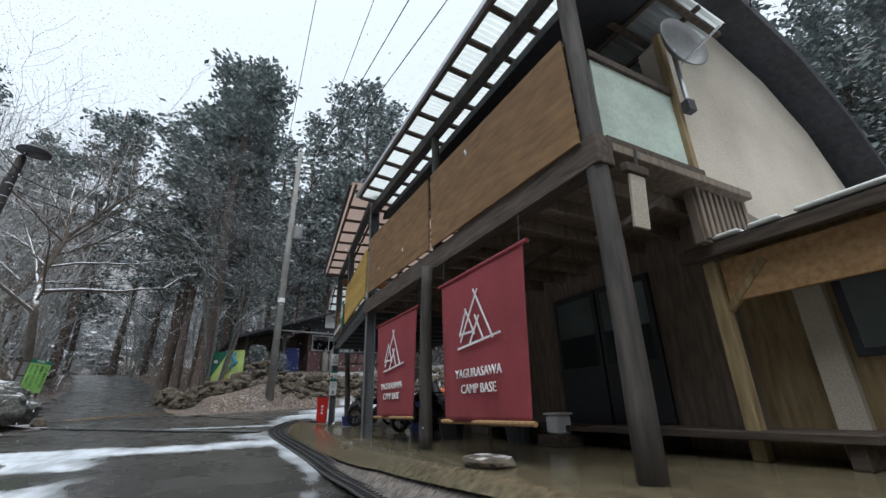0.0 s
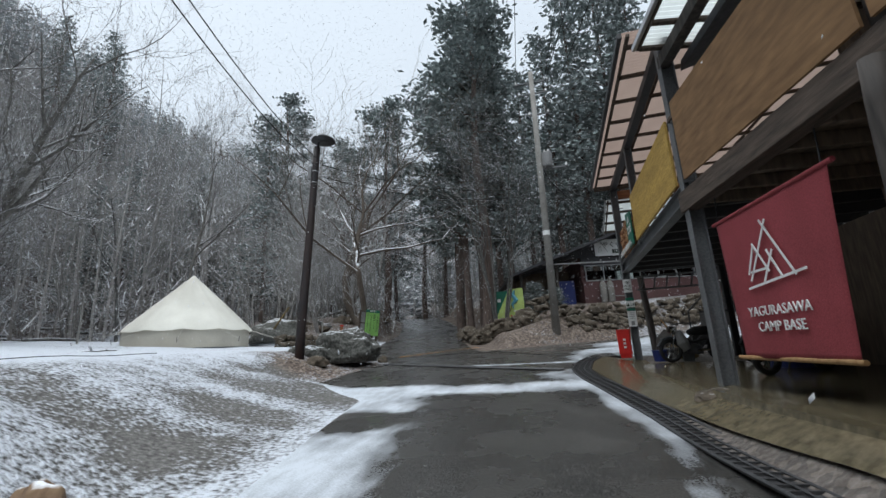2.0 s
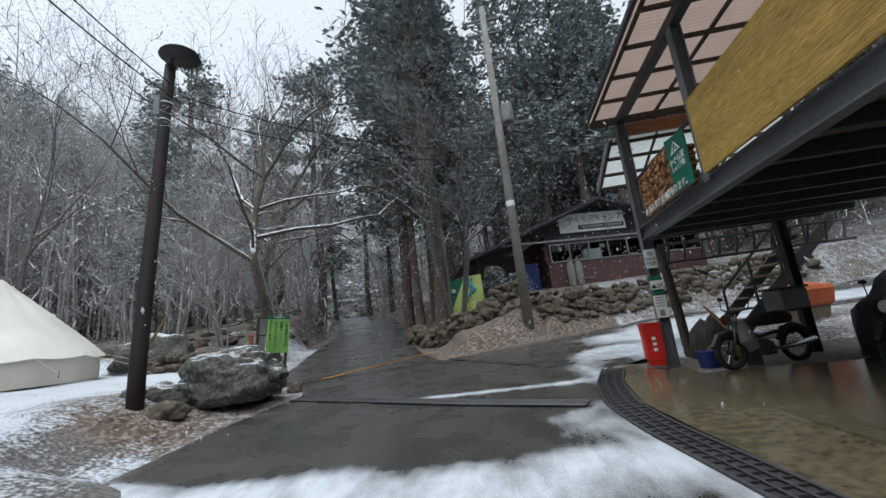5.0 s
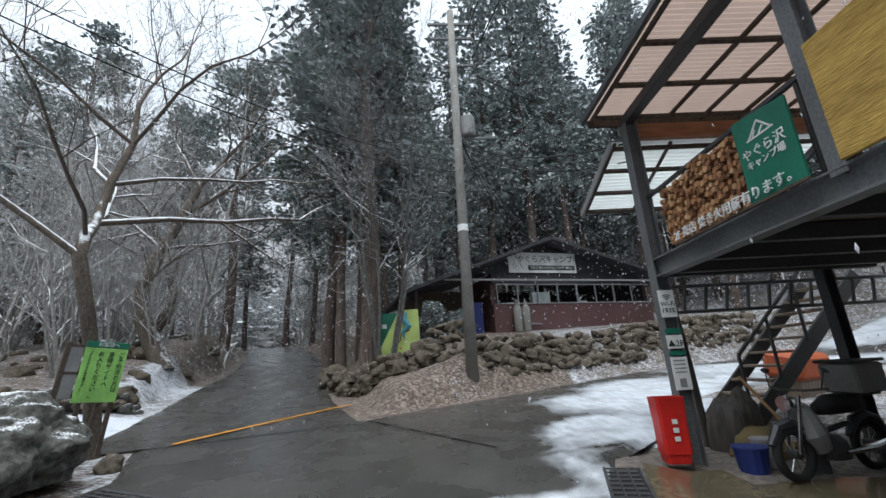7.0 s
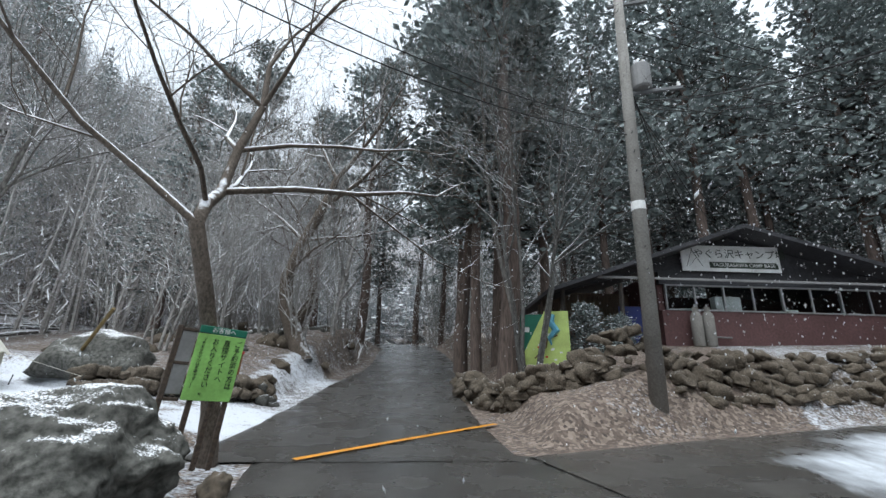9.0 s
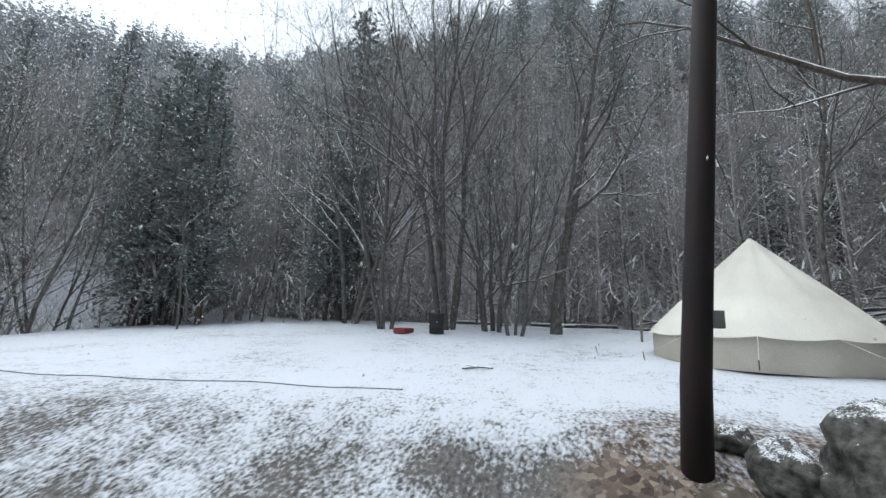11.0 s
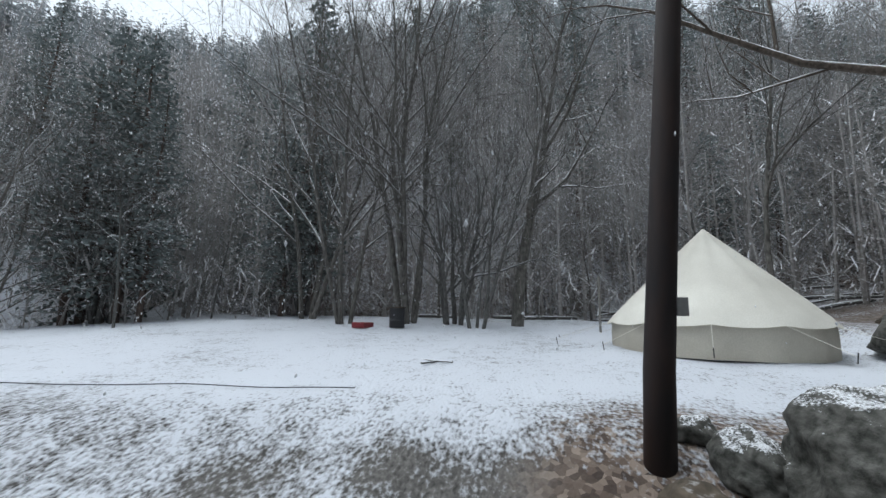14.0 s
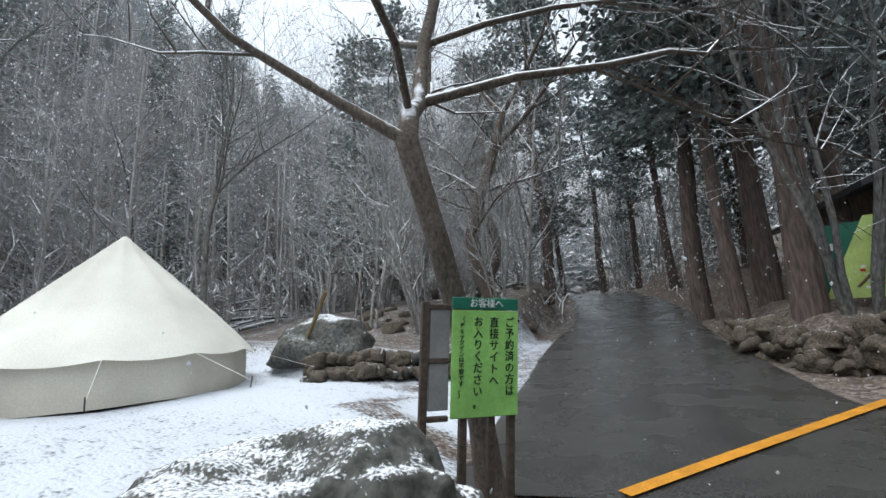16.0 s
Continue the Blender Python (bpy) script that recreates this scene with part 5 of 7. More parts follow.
def motorbike(x, y, rz, col, label):
    t = thing("motorbike", x, y, SLAB_Z, rz, label=label, category="motorbike", group="motorbikes under the deck")
    for wx in (-0.62, 0.62):
        bm = bmesh.new()
        n, m = 28, 8
        ring = [[bm.verts.new((wx + (0.25 + 0.05 * math.cos(b)) * math.cos(a), 0.05 * math.sin(b), 0.3 + (0.25 + 0.05 * math.cos(b)) * math.sin(a))) for b in [2 * math.pi * j / m for j in range(m)]] for a in [2 * math.pi * i / n for i in range(n)]]
        for i in range(n):
            for j in range(m):
                bm.faces.new((ring[i][j], ring[(i + 1) % n][j], ring[(i + 1) % n][(j + 1) % m], ring[i][(j + 1) % m]))
        w = part("wheel", rod([(wx, -0.06, 0.3), (wx, 0.06, 0.3)], 0.05, 12), STEEL_DARK, t)
        part("tyre", bm, RUBBER, w, smooth=True)
        for k in range(9):
            a = 2 * math.pi * k / 9
            part("spoke", rod([(wx, 0, 0.3), (wx + 0.22 * math.cos(a), 0, 0.3 + 0.22 * math.sin(a))], 0.006, 4), CHROME, w)
        part("mudguard", rod([(wx + 0.33 * math.cos(a), 0, 0.3 + 0.33 * math.sin(a)) for a in (0.3, 0.9, 1.5, 2.1, 2.8)], [0.05, 0.06, 0.06, 0.06, 0.04], 8), col, t)
    for s in (-0.07, 0.07):
        part("fork", rod([(-0.62, s, 0.3), (-0.42, s, 0.92)], 0.022, 8), CHROME, t)
    part("handlebar", rod([(-0.3, -0.34, 1.0), (-0.4, -0.15, 0.98), (-0.4, 0.15, 0.98), (-0.3, 0.34, 1.0)], 0.015, 8), STEEL_DARK, t)
    part("headlight", rod([(-0.6, 0, 0.84), (-0.56, 0, 0.84), (-0.44, 0, 0.86)], [0.085, 0.09, 0.05], 14), CHROME, t)
    part("leg_shield", rod([(-0.38, 0, 0.8), (-0.3, 0, 0.5), (-0.2, 0, 0.32)], [0.1, 0.17, 0.12], 10), PLASTIC_GREY if col is PLASTIC_DARK else col, t)
    part("engine", boulder(3, 0.2, 0.13, 0.2, 0.12, 2), STEEL_DARK, t).location = (0.02, 0, 0.22)
    part("frame", rod([(-0.4, 0, 0.75), (-0.05, 0, 0.5), (0.3, 0, 0.55), (0.62, 0, 0.5)], 0.035, 8), STEEL_DARK, t)
    part("seat", rod([(-0.1, 0, 0.74), (0.1, 0, 0.78), (0.45, 0, 0.78), (0.62, 0, 0.76)], [0.07, 0.12, 0.12, 0.08], 12), RUBBER, t, smooth=True)
    part("carrier", box(0.45, 0.85, -0.14, 0.14, 0.86, 0.89), STEEL_DARK, t)
    part("exhaust", rod([(0.0, -0.13, 0.28), (0.4, -0.16, 0.3), (0.85, -0.17, 0.36)], [0.025, 0.045, 0.05], 10), CHROME, t)
    part("kickstand", rod([(0.0, 0.05, 0.3), (0.05, 0.2, 0.0)], 0.014, 6), STEEL_DARK, t)
    for s in (-1, 1):
        part("mirror", rod([(-0.36, s * 0.3, 1.0), (-0.32, s * 0.34, 1.18), (-0.3, s * 0.35, 1.2)], [0.008, 0.008, 0.05], 8), PLASTIC_DARK, t)
    t.scale = (0.88, 0.88, 0.88)
    return t


motorbike(2.8, 12.9, 12, PLASTIC_DARK, "black scooter with a grey leg shield")
motorbike(3.9, 11.6, 20, PLASTIC_DARK, "dark motorbike parked behind the scooter")
motorbike(2.9, 9.0, 30, PLASTIC_DARK, "dark motorbike in shade under the deck")
crate = thing("grey_crate", 3.37, 13.02, SLAB_Z + 0.755, 14, label="pale grey carrier box on the parked motorbike", category="box")
part("body", box(-0.24, 0.24, -0.18, 0.18, 0.03, 0.34, 0.02), PLASTIC_GREY, crate)
part("lid", box(-0.26, 0.26, -0.2, 0.2, 0.345, 0.38, 0.01), PLASTIC_DARK, crate)


def bundle(name, x, y, z, sx, sy, sz, mat, label, cat, seed):
    return single(name, boulder(seed, sx, sy, sz, 0.3, 3), mat, label, cat, m=pose(x, y, z), smooth=True)


bundle("tarpaulin", 2.75, 13.75, SLAB_Z, 0.4, 0.28, 0.3, TARP, "crumpled ochre tarpaulin heap by the end post", "tarpaulin", 4)
bundle("stump", 2.55, 13.95, SLAB_Z - 0.1, 0.28, 0.25, 0.75, LOG, "dark wood stump beside the deck post", "stump", 6)
bundle("sack", 4.6, 12.7, SLAB_Z, 0.5, 0.4, 0.8, PLASTIC_DARK, "dark covered goods heap under the deck", "sack", 8)
bundle("sack", 4.9, 10.9, SLAB_Z, 0.6, 0.45, 0.9, PLASTIC_DARK, "dark covered goods heap under the deck", "sack", 9)
bundle("sack", 3.5, 10.2, SLAB_Z, 0.35, 0.3, 0.55, BLUE, "dark blue bag under the deck", "sack", 10)
sh = thing("shovel", 2.55, 13.1, SLAB_Z, 0, label="shovel with a pale shaft leaning on the heap", category="shovel")
part("shaft", rod([(0.1, -0.05, 0.25), (-0.25, 0.25, 1.0)], 0.018, 8), TIMBER_RAW, sh)
part("blade", box(0.0, 0.25, -0.12, -0.09, 0.0, 0.3, 0.01), STEEL, sh)
for i, (x, y, s, m, lab) in enumerate(((3.17, 4.46, 0.22, WHITE, "white planter trough under the banner"), (2.9, 4.9, 0.2, PLASTIC_DARK, "dark bucket under the deck"), (2.6, 6.4, 0.22, PLASTIC_DARK, "dark bucket under the deck"))):
    t = thing("planter" if i == 0 else "bucket", x, y, SLAB_Z, 8 * i, label=lab, category="planter" if i == 0 else "bucket")
    if i == 0:
        part("stand", box(-0.2, 0.15, -0.25, 0.15, 0, 0.12), TIMBER, t)
        part("trough", box(-0.1, 0.1, -0.14, 0.1, 0.125, 0.33, 0.02), m, t)
        part("rim", box(-0.12, 0.12, -0.16, 0.12, 0.335, 0.36, 0.01), m, t)
    else:
        part("body", rod([(0, 0, 0), (0, 0, 0.3)], [s * 0.75, s], 14), m, t)
        part("handle", rod([(-s, 0, 0.3), (0, 0.05, 0.42), (s, 0, 0.3)], 0.008, 6), STEEL, t)
step = thing("doorstep_bench", 3.55, 3.6, SLAB_Z, 5.8, label="low dark timber step along the lodge doors", category="step")
part("tread", box(-0.3, 0.3, -2.0, 2.6, 0.16, 0.22), TIMBER, step)
for y in (-1.9, -0.4, 1.0, 2.4):
    part("leg", box(-0.25, 0.25, y, y + 0.1, 0, 0.155), TIMBER, step)
stone = single("step_stone", boulder(31, 0.2, 0.28, 0.085, 0.12, 3, 0.4), STONE, "flat pale stone on the slab edge", "stone", m=pose(1.62, 3.3, SLAB_Z))
stone = single("step_stone", boulder(32, 0.24, 0.2, 0.1, 0.2, 3), STONE, "flat pale stone on the slab edge", "stone", m=pose(1.3, 7.3, SLAB_Z - 0.12))


# ---- drains, road paint ----
def grate(name, line, width, label):
    """A channel drain: two rims and many short bars."""
    t = thing(name, label=label, category="drain")
    pts = []
    for (ax, ay), (bx, by) in zip(line, line[1:]):
        n = max(1, round(math.hypot(bx - ax, by - ay) / 0.06))
        pts += [(ax + (bx - ax) * i / n, ay + (by - ay) * i / n) for i in range(n)]
    for _ in range(6):
        pts = [pts[0]] + [((a[0] + 2 * b[0] + c[0]) / 4, (a[1] + 2 * b[1] + c[1]) / 4) for a, b, c in zip(pts, pts[1:], pts[2:])] + [pts[-1]]
    rail = {k: [] for k in (-1, -0.33, 0.33, 1)}
    bars = bmesh.new()
    trough = bmesh.new()
    old = None
    for i in range(len(pts) - 1):
        (x, y), (x2, y2) = pts[i], pts[i + 1]
        d = math.hypot(x2 - x, y2 - y) or 1
        nx, ny = -(y2 - y) / d, (x2 - x) / d
        z = max(land(x, y), along(ROAD_Z, y)) + 0.03
        for k in rail:
            rail[k].append((x + nx * width / 2 * k, y + ny * width / 2 * k, z + 0.004))
        if i % 2 == 0:
            beam((x - nx * width / 2, y - ny * width / 2, z), (x + nx * width / 2, y + ny * width / 2, z), 0.016, 0.012, 0, bars)
        new_ = [trough.verts.new((x + nx * width / 2 * s, y + ny * width / 2 * s, z - 0.012)) for s in (-1, 1)]
        if old:
            trough.faces.new((old[0], old[1], new_[1], new_[0]))
        old = new_
    part("channel", trough, STEEL_DARK, t)
    tagged(part("bars", bars, STEEL_DARK, t), kind="stuff")
    for k, q in rail.items():
        part("rim", rod(q[::2], 0.018 if abs(k) == 1 else 0.012, 5), STEEL_DARK, t)
    return t


grate("curved_drain", [(x, y) for y, x in ((-1.5, 1.45), (1, 1.25), (3, 1.1), (5, 0.95), (7, 0.7), (9, 0.42), (10.4, 0.2), (11.2, 0.14), (12.2, 0.3), (13.2, 0.64))], 0.34, "dark steel channel drain curving along the road")
grate("cross_drain", [(-5.0, 13.5), (-3.4, 12.75), (-1.7, 11.9), (-0.05, 11.2)], 0.27, "steel channel drain across the road")
bm = bmesh.new()
old = None
for i in range(41):
    k = i / 40
    x, y = -5.45 + 2.2 * k, 15.8 + 3.6 * k
    z = fork_z(x, y) + 0.05
    q = [bm.verts.new((x - 0.85 * 0.07, y + 0.52 * 0.07, z)), bm.verts.new((x + 0.85 * 0.07, y - 0.52 * 0.07, z))]
    if old:
        bm.faces.new((old[0], old[1], q[1], q[0]))
    old = q
single("orange_line", bm, ORANGE_PAINT, "worn orange painted line across the lane mouth", "road marking", kind="structure")

# ---- boulders and stone walls ----
single("boulder", boulder(101, 1.0, 0.76, 0.66, 0.24, 6, 0, 0.08), STONE_SNOW, "large mossy boulder dusted with snow", "boulder", m=pose(-6.25, 13.4, 1.03, 0, 0, 25), smooth=True)
for i, (x, y, sx, sy, sz) in enumerate(((-6.78, 12.55, 0.42, 0.25, 0.25), (-6.35, 12.05, 0.28, 0.22, 0.2), (-6.75, 14.65, 0.22, 0.2, 0.26), (-5.55, 14.55, 0.2, 0.16, 0.18), (-7.2, 12.3, 0.2, 0.18, 0.15))):
    single("rock", boulder(110 + i, sx, sy, sz, 0.25, 4), STONE_SNOW if i % 2 == 0 else STONE, "small grey rock by the lamp pole", "rock", "rocks by the boulder", m=pose(x, y, land(x, y) - 0.02, 0, 0, 40 * i), smooth=True)
single("rust_rock", boulder(131, 0.24, 0.18, 0.22, 0.28, 4), STONE_RUST, "rust-brown rock at the bank foot", "rock", m=pose(-3.42, 4.0, land(-3.42, 4.0) - 0.02), smooth=True)
rocks = [boulder(140 + k, 0.9, 0.9, 0.9, 0.36, 3, 0, 0.6) for k in range(7)]
rock_meshes = []
for k, b in enumerate(rocks):
    me = mesh_of("stone", b)
    me.materials.append(STONE_SNOW if k in (1, 4) else STONE)
    me.polygons.foreach_set("use_smooth", [True] * len(me.polygons))
    rock_meshes.append(me)
rr = random.Random(77)


def stones(name, spots, label, pick=(0, 1, 2, 3, 4, 5, 6)):
    t = thing(name, label=label, category="stone wall")
    for x, y, z, s in spots:
        o = part("stone", rock_meshes[rr.choice(pick)], None, t)
        o.location = (x, y, z)
        o.scale = (s * rr.uniform(0.8, 1.4), s * rr.uniform(0.7, 1.1), s * rr.uniform(0.6, 0.95))
        o.rotation_euler = (rr.uniform(-0.5, 0.5), rr.uniform(-0.5, 0.5), rr.uniform(0, 6.28))
    return t


spots = []
WALL_LINE = ((-1.2, 20.55), (0.6, 20.95), (3.2, 22.15), (6.2, 23.55), (13.0, 25.9))
for (ax, ay), (bx, by) in zip(WALL_LINE, WALL_LINE[1:]):
    L = math.hypot(bx - ax, by - ay)
    nx, ny = -(by - ay) / L, (bx - ax) / L
    n = int(L / 0.3)
    for i in range(n):
        for lev in range(5):
            k = (i + rr.random()) / n
            d = -0.3 + lev * 0.14 + rr.uniform(-0.06, 0.06)
            x, y = ax + (bx - ax) * k + nx * d, ay + (by - ay) * k + ny * d
            spots.append((x, y, land(ax + (bx - ax) * k - nx * 0.4, ay + (by - ay) * k - ny * 0.4) - 0.05 + 0.24 * lev + rr.uniform(-0.08, 0.08), rr.choice((0.1, 0.14, 0.18, 0.22, 0.28))))
stones("stone_wall", spots, "rough dry-stone wall of mossy stones below the rest house", (0, 2, 3, 5, 6))
spots = []
for i in range(34):
    k = i / 33
    q = k * 3 if k < 1 else 2.999
    j = int(q)
    ring = ((-4.7, 23.2), (-3.9, 21.5), (-2.9, 20.65), (-1.2, 20.55))
    x, y = [ring[j][c] + (ring[j + 1][c] - ring[j][c]) * (q - j) + rr.uniform(-0.05, 0.05) for c in (0, 1)]
    for lev in range(3):
        spots.append((x + rr.uniform(-0.1, 0.1), y + 0.09 * lev, land(x, y) - 0.04 + 0.2 * lev, rr.choice((0.15, 0.2, 0.25, 0.32))))
stones("island_stones", spots, "low mossy stone wall holding the map board mound", (0, 2, 3, 5, 6))
spots = []
for i in range(52):
    y = 4.2 - 9.0 * i / 59 + rr.uniform(-0.1, 0.1)
    e = along(ROAD_L, y)
    for d in (0.35, 0.75, 1.1):
        if rr.random() < 0.45:
            continue
        x = e - d + rr.uniform(-0.15, 0.15) - 0.2 * sstep(0, 4, y)
        s = rr.choice((0.05, 0.06, 0.08, 0.1, 0.15)) * rr.uniform(0.8, 1.25)
        spots.append((x, y, land(x, y) - 0.5 * s, s))
stones("bank_stones", spots, "mossy stones in the bank below the field", (1, 4, 1, 4, 0))
spots = []
for i in range(34):
    k = i / 33
    x, y = -11.1 + 2.3 * k + rr.uniform(-0.08, 0.08), 17.0 + 2.9 * k + rr.uniform(-0.08, 0.08)
    spots.append((x, y, land(x - 0.4, y + 0.3) - 0.2, rr.uniform(0.14, 0.24)))
    spots.append((x + 0.14, y - 0.12, land(x - 0.4, y + 0.3) - 0.42, rr.uniform(0.12, 0.22)))
for i in range(40):
    x, y = rr.uniform(-16, -9.6), rr.uniform(19, 30)
    if off_line(FORK_L, x, y) > 2.4:
        spots.append((x, y, land(x, y) - 0.1, rr.uniform(0.12, 0.42)))
stones("forest_stones", spots, "mossy snow-dusted stones on the forest floor")
single("boulder", boulder(173, 1.15, 0.85, 0.7, 0.28, 4), STONE_SNOW, "mossy boulder beyond the tent", "boulder", m=pose(-11.9, 17.9, land(-11.9, 17.9) - 0.2), smooth=True)

# terraces of old logs on the slope behind the tent
for i in range(46):
    x, y = -20 - rr.uniform(0, 10), 6 + rr.uniform(0, 19)
    L = rr.uniform(1.5, 3.5)
    a = rr.uniform(1.2, 2.0)
    p, q = (x - math.cos(a) * L / 2, y - math.sin(a) * L / 2), (x + math.cos(a) * L / 2, y + math.sin(a) * L / 2)
    single("fallen_log", rod([(p[0], p[1], land(*p) + 0.08), (x, y, land(x, y) + 0.1), (q[0], q[1], land(*q) + 0.08)], [0.07, 0.08, 0.05], 7), BARK, "fallen snow-dusted log on the slope", "log", "fallen logs")
single("yellow_stake", rod([(-12.0, 17.4, land(-12.0, 17.4) - 0.1), (-10.7, 17.1, land(-12.0, 17.4) + 1.25)], 0.035, 8), TARP, "slanting yellow-brown stake behind the tent", "stake")
stk = thing("field_post", -15.8, 12.8, land(-15.8, 12.8), label="thin white post at the field edge", category="post")
part("shaft", rod([(0, 0, -0.1), (0, 0, 1.6)], 0.035, 8), POLE_GREY, stk)
drum = thing("oil_drum", -15.6, 6.75, land(-15.6, 6.75), label="small dark drum at the field edge", category="drum")
part("body", rod([(0, 0, 0), (0, 0, 0.2), (0, 0, 0.22), (0, 0, 0.24), (0, 0, 0.6)], [0.24, 0.24, 0.255, 0.24, 0.24], 16), PLASTIC_DARK, drum)
part("lid", rod([(0, 0, 0.6), (0, 0, 0.64)], 0.26, 16), STONE, drum)
single("red_crate", box(-0.4, 0.4, -0.2, 0.2, 0, 0.17, 0.02), CLOTH_RED, "faded red crate at the field edge", "crate", m=pose(-15.4, 5.7, land(-15.4, 5.7)))
bench = thing("log_bench", -6.6, -4.6, land(-6.6, -4.6), 20, label="low dark bench on the snowy field", category="bench")
part("seat", box(-0.6, 0.6, -0.12, 0.12, 0.3, 0.35), LOG, bench)
for x in (-0.5, 0.45):
    part("leg", box(x, x + 0.06, -0.1, 0.1, 0, 0.3), LOG, bench)
rope_pts = []
for i in range(41):
    k = i / 40
    x, y = -8.0 + 1.6 * k, 8.8 - 9.5 * k
    rope_pts.append((x, y, land(x, y) + 0.03 + 0.004 * math.sin(i)))
single("ground_rope", rod(rope_pts, 0.007, 5), RUBBER, "dark rope lying across the snowy field", "rope")
for x, y, rz in ((-10.2, 9.3, 60), (-10.1, 9.25, -20), (-4.4, 3.3, 80)):
    single("stick", rod([(-0.35, 0, 0.02), (0.35, 0.03, 0.03)], 0.018, 6), BARK, "dark stick lying on the snow", "stick", "sticks", m=pose(x, y, land(x, y), 0, 0, rz))
curb = []
for i in range(16):
    a = -0.2 + 1.9 * i / 15
    x, y = -4.9 + 2.1 * math.cos(a), -1.0 + 1.6 * math.sin(a)
    curb.append((x, y, land(x, y) + 0.03))
single("log_edging", rod(curb, 0.05, 7), LOG, "dark log edging on the field corner", "edging")


mk = thing("marker_post", -9.7, 19.7, land(-9.7, 19.7) - 0.1, 20, 0, 4, label="short faded red marker post among the stones", category="post")
part("post", box(-0.06, 0.06, -0.06, 0.06, 0, 0.62, 0.01), TIMBER_RED, mk)
part("cap", box(-0.075, 0.075, -0.075, 0.075, 0.62, 0.68, 0.01), RED, mk)

steps = thing("slope_steps", -28.2, 16.5, land(-28.2, 16.5) - 0.1, 96, label="narrow log steps with white posts climbing the slope", category="steps")
for k in range(7):
    part("tread", box(-0.65, 0.65, 0.32 * k, 0.32 * k + 0.2, 0.3 * k, 0.3 * k + 0.12, 0.02), BARK, steps)
for x in (-0.75, 0.75):
    part("rail_post", rod([(x, 0.5, -0.3), (x, 0.5, 2.9)], 0.06, 8), POLE_GREY, steps, "pale grey post")
part("cross_rail", beam((-0.75, 0.5, 1.9), (0.75, 0.5, 1.9), 0.06, 0.06), BARK, steps)

box_b = thing("storage_bin", 4.15, 12.25, SLAB_Z, 12, label="teal plastic storage bin under the deck", category="bin")
part("body", box(-0.22, 0.22, -0.16, 0.16, 0.0, 0.34, 0.02), TEAL, box_b)
part("lid", box(-0.24, 0.24, -0.18, 0.18, 0.345, 0.38, 0.01), PLASTIC_DARK, box_b)
for x, y, r, h, m, lab in ((2.12, 13.2, 0.17, 0.26, BLUE, "dark blue plastic basin by the end post"), (2.42, 13.35, 0.14, 0.3, PLASTIC_GREY, "grey plastic bucket by the end post")):
    t = thing("basin", x, y, SLAB_Z, label=lab, category="basin")
    part("body", rod([(0, 0, 0), (0, 0, h)], [r * 0.8, r], 16), m, t)
    part("rim", rod([(0, 0, h), (0, 0, h + 0.02)], r * 1.06, 16), m, t)
sl = thing("covered_stack", 6.2, 16.9, land(6.2, 16.9) + 0.35, 25, 12, 0, label="orange tarpaulin cover on a low stack beyond the stair", category="tarpaulin")
part("cover", box(-0.6, 0.6, -0.35, 0.35, 0.0, 0.5, 0.08), ORANGE_TARP, sl)
part("stack", box(-0.5, 0.5, -0.28, 0.28, -0.5, -0.005, 0.02), WALL_DARK, sl)


# ---- trees ----
def tube_into(verts, faces, pts, rads, sides):
    base = len(verts)
    n = len(pts)
    for i, p in enumerate(pts):
        way = (pts[min(i + 1, n - 1)] - pts[max(i - 1, 0)]).normalized()
        s = way.cross(Vector((0.31, 0.17, 0.93)) if abs(way.z) < 0.9 else Vector((1, 0.1, 0))).normalized()
        u = way.cross(s)
        for k in range(sides):
            a = 2 * math.pi * k / sides
            verts.append(p + (s * math.cos(a) + u * math.sin(a)) * rads[i])
    for i in range(n - 1):
        for k in range(sides):
            a, b = base + i * sides + k, base + i * sides + (k + 1) % sides
            faces.append((a, b, b + sides, a + sides))


def limb(r, verts, faces, p, way, length, rad, level, top, tips, curl, droop, low=0.32):
    """One limb and, from it, the next smaller ones: the stem goes to the first store, the rest to the second."""
    n = (9, 6, 4, 3, 3)[level]
    pts, rads = [p.copy()], [rad]
    d = way.normalized()
    for i in range(n):
        d = (d + Vector((r.uniform(-1, 1), r.uniform(-1, 1), r.uniform(-0.6, 1) + droop)) * curl * (0.5 if level == 0 else 1)).normalized()
        p = p + d * (length / n)
        pts.append(p.copy())
        rads.append(max(rad * (1 - 0.86 * (i + 1) / n), 0.004))
    store = verts if level == 0 else faces
    tube_into(store[0], store[1], pts, rads, (8, 5, 3, 3, 3)[level])
    tips.append((pts[-1], d))
    if level >= top:
        return
    count = (r.randint(9, 12), r.randint(6, 8), r.randint(5, 6), r.randint(3, 4), 0)[level]
    for i in range(count):
        k = (low + (0.98 - low) * (i + r.random()) / count) if level == 0 else (0.2 + 0.8 * (i + r.random()) / count)
        j = min(n - 1, int(k * n))
        q = pts[j].lerp(pts[j + 1], k * n - j)
        along_d = (pts[j + 1] - pts[j]).normalized()
        side = along_d.cross(Vector((r.uniform(-1, 1), r.uniform(-1, 1), r.uniform(-1, 1)))).normalized()
        w = along_d * r.uniform(0.45, 0.9) + side * r.uniform(0.6, 1.0) + Vector((0, 0, 0.15))
        limb(r, verts, faces, q, w, length * r.uniform(0.38, 0.62) * (1.15 - 0.5 * k), max(rads[j] * r.uniform(0.45, 0.68), 0.005), level + 1, top, tips, curl * 1.12, droop)


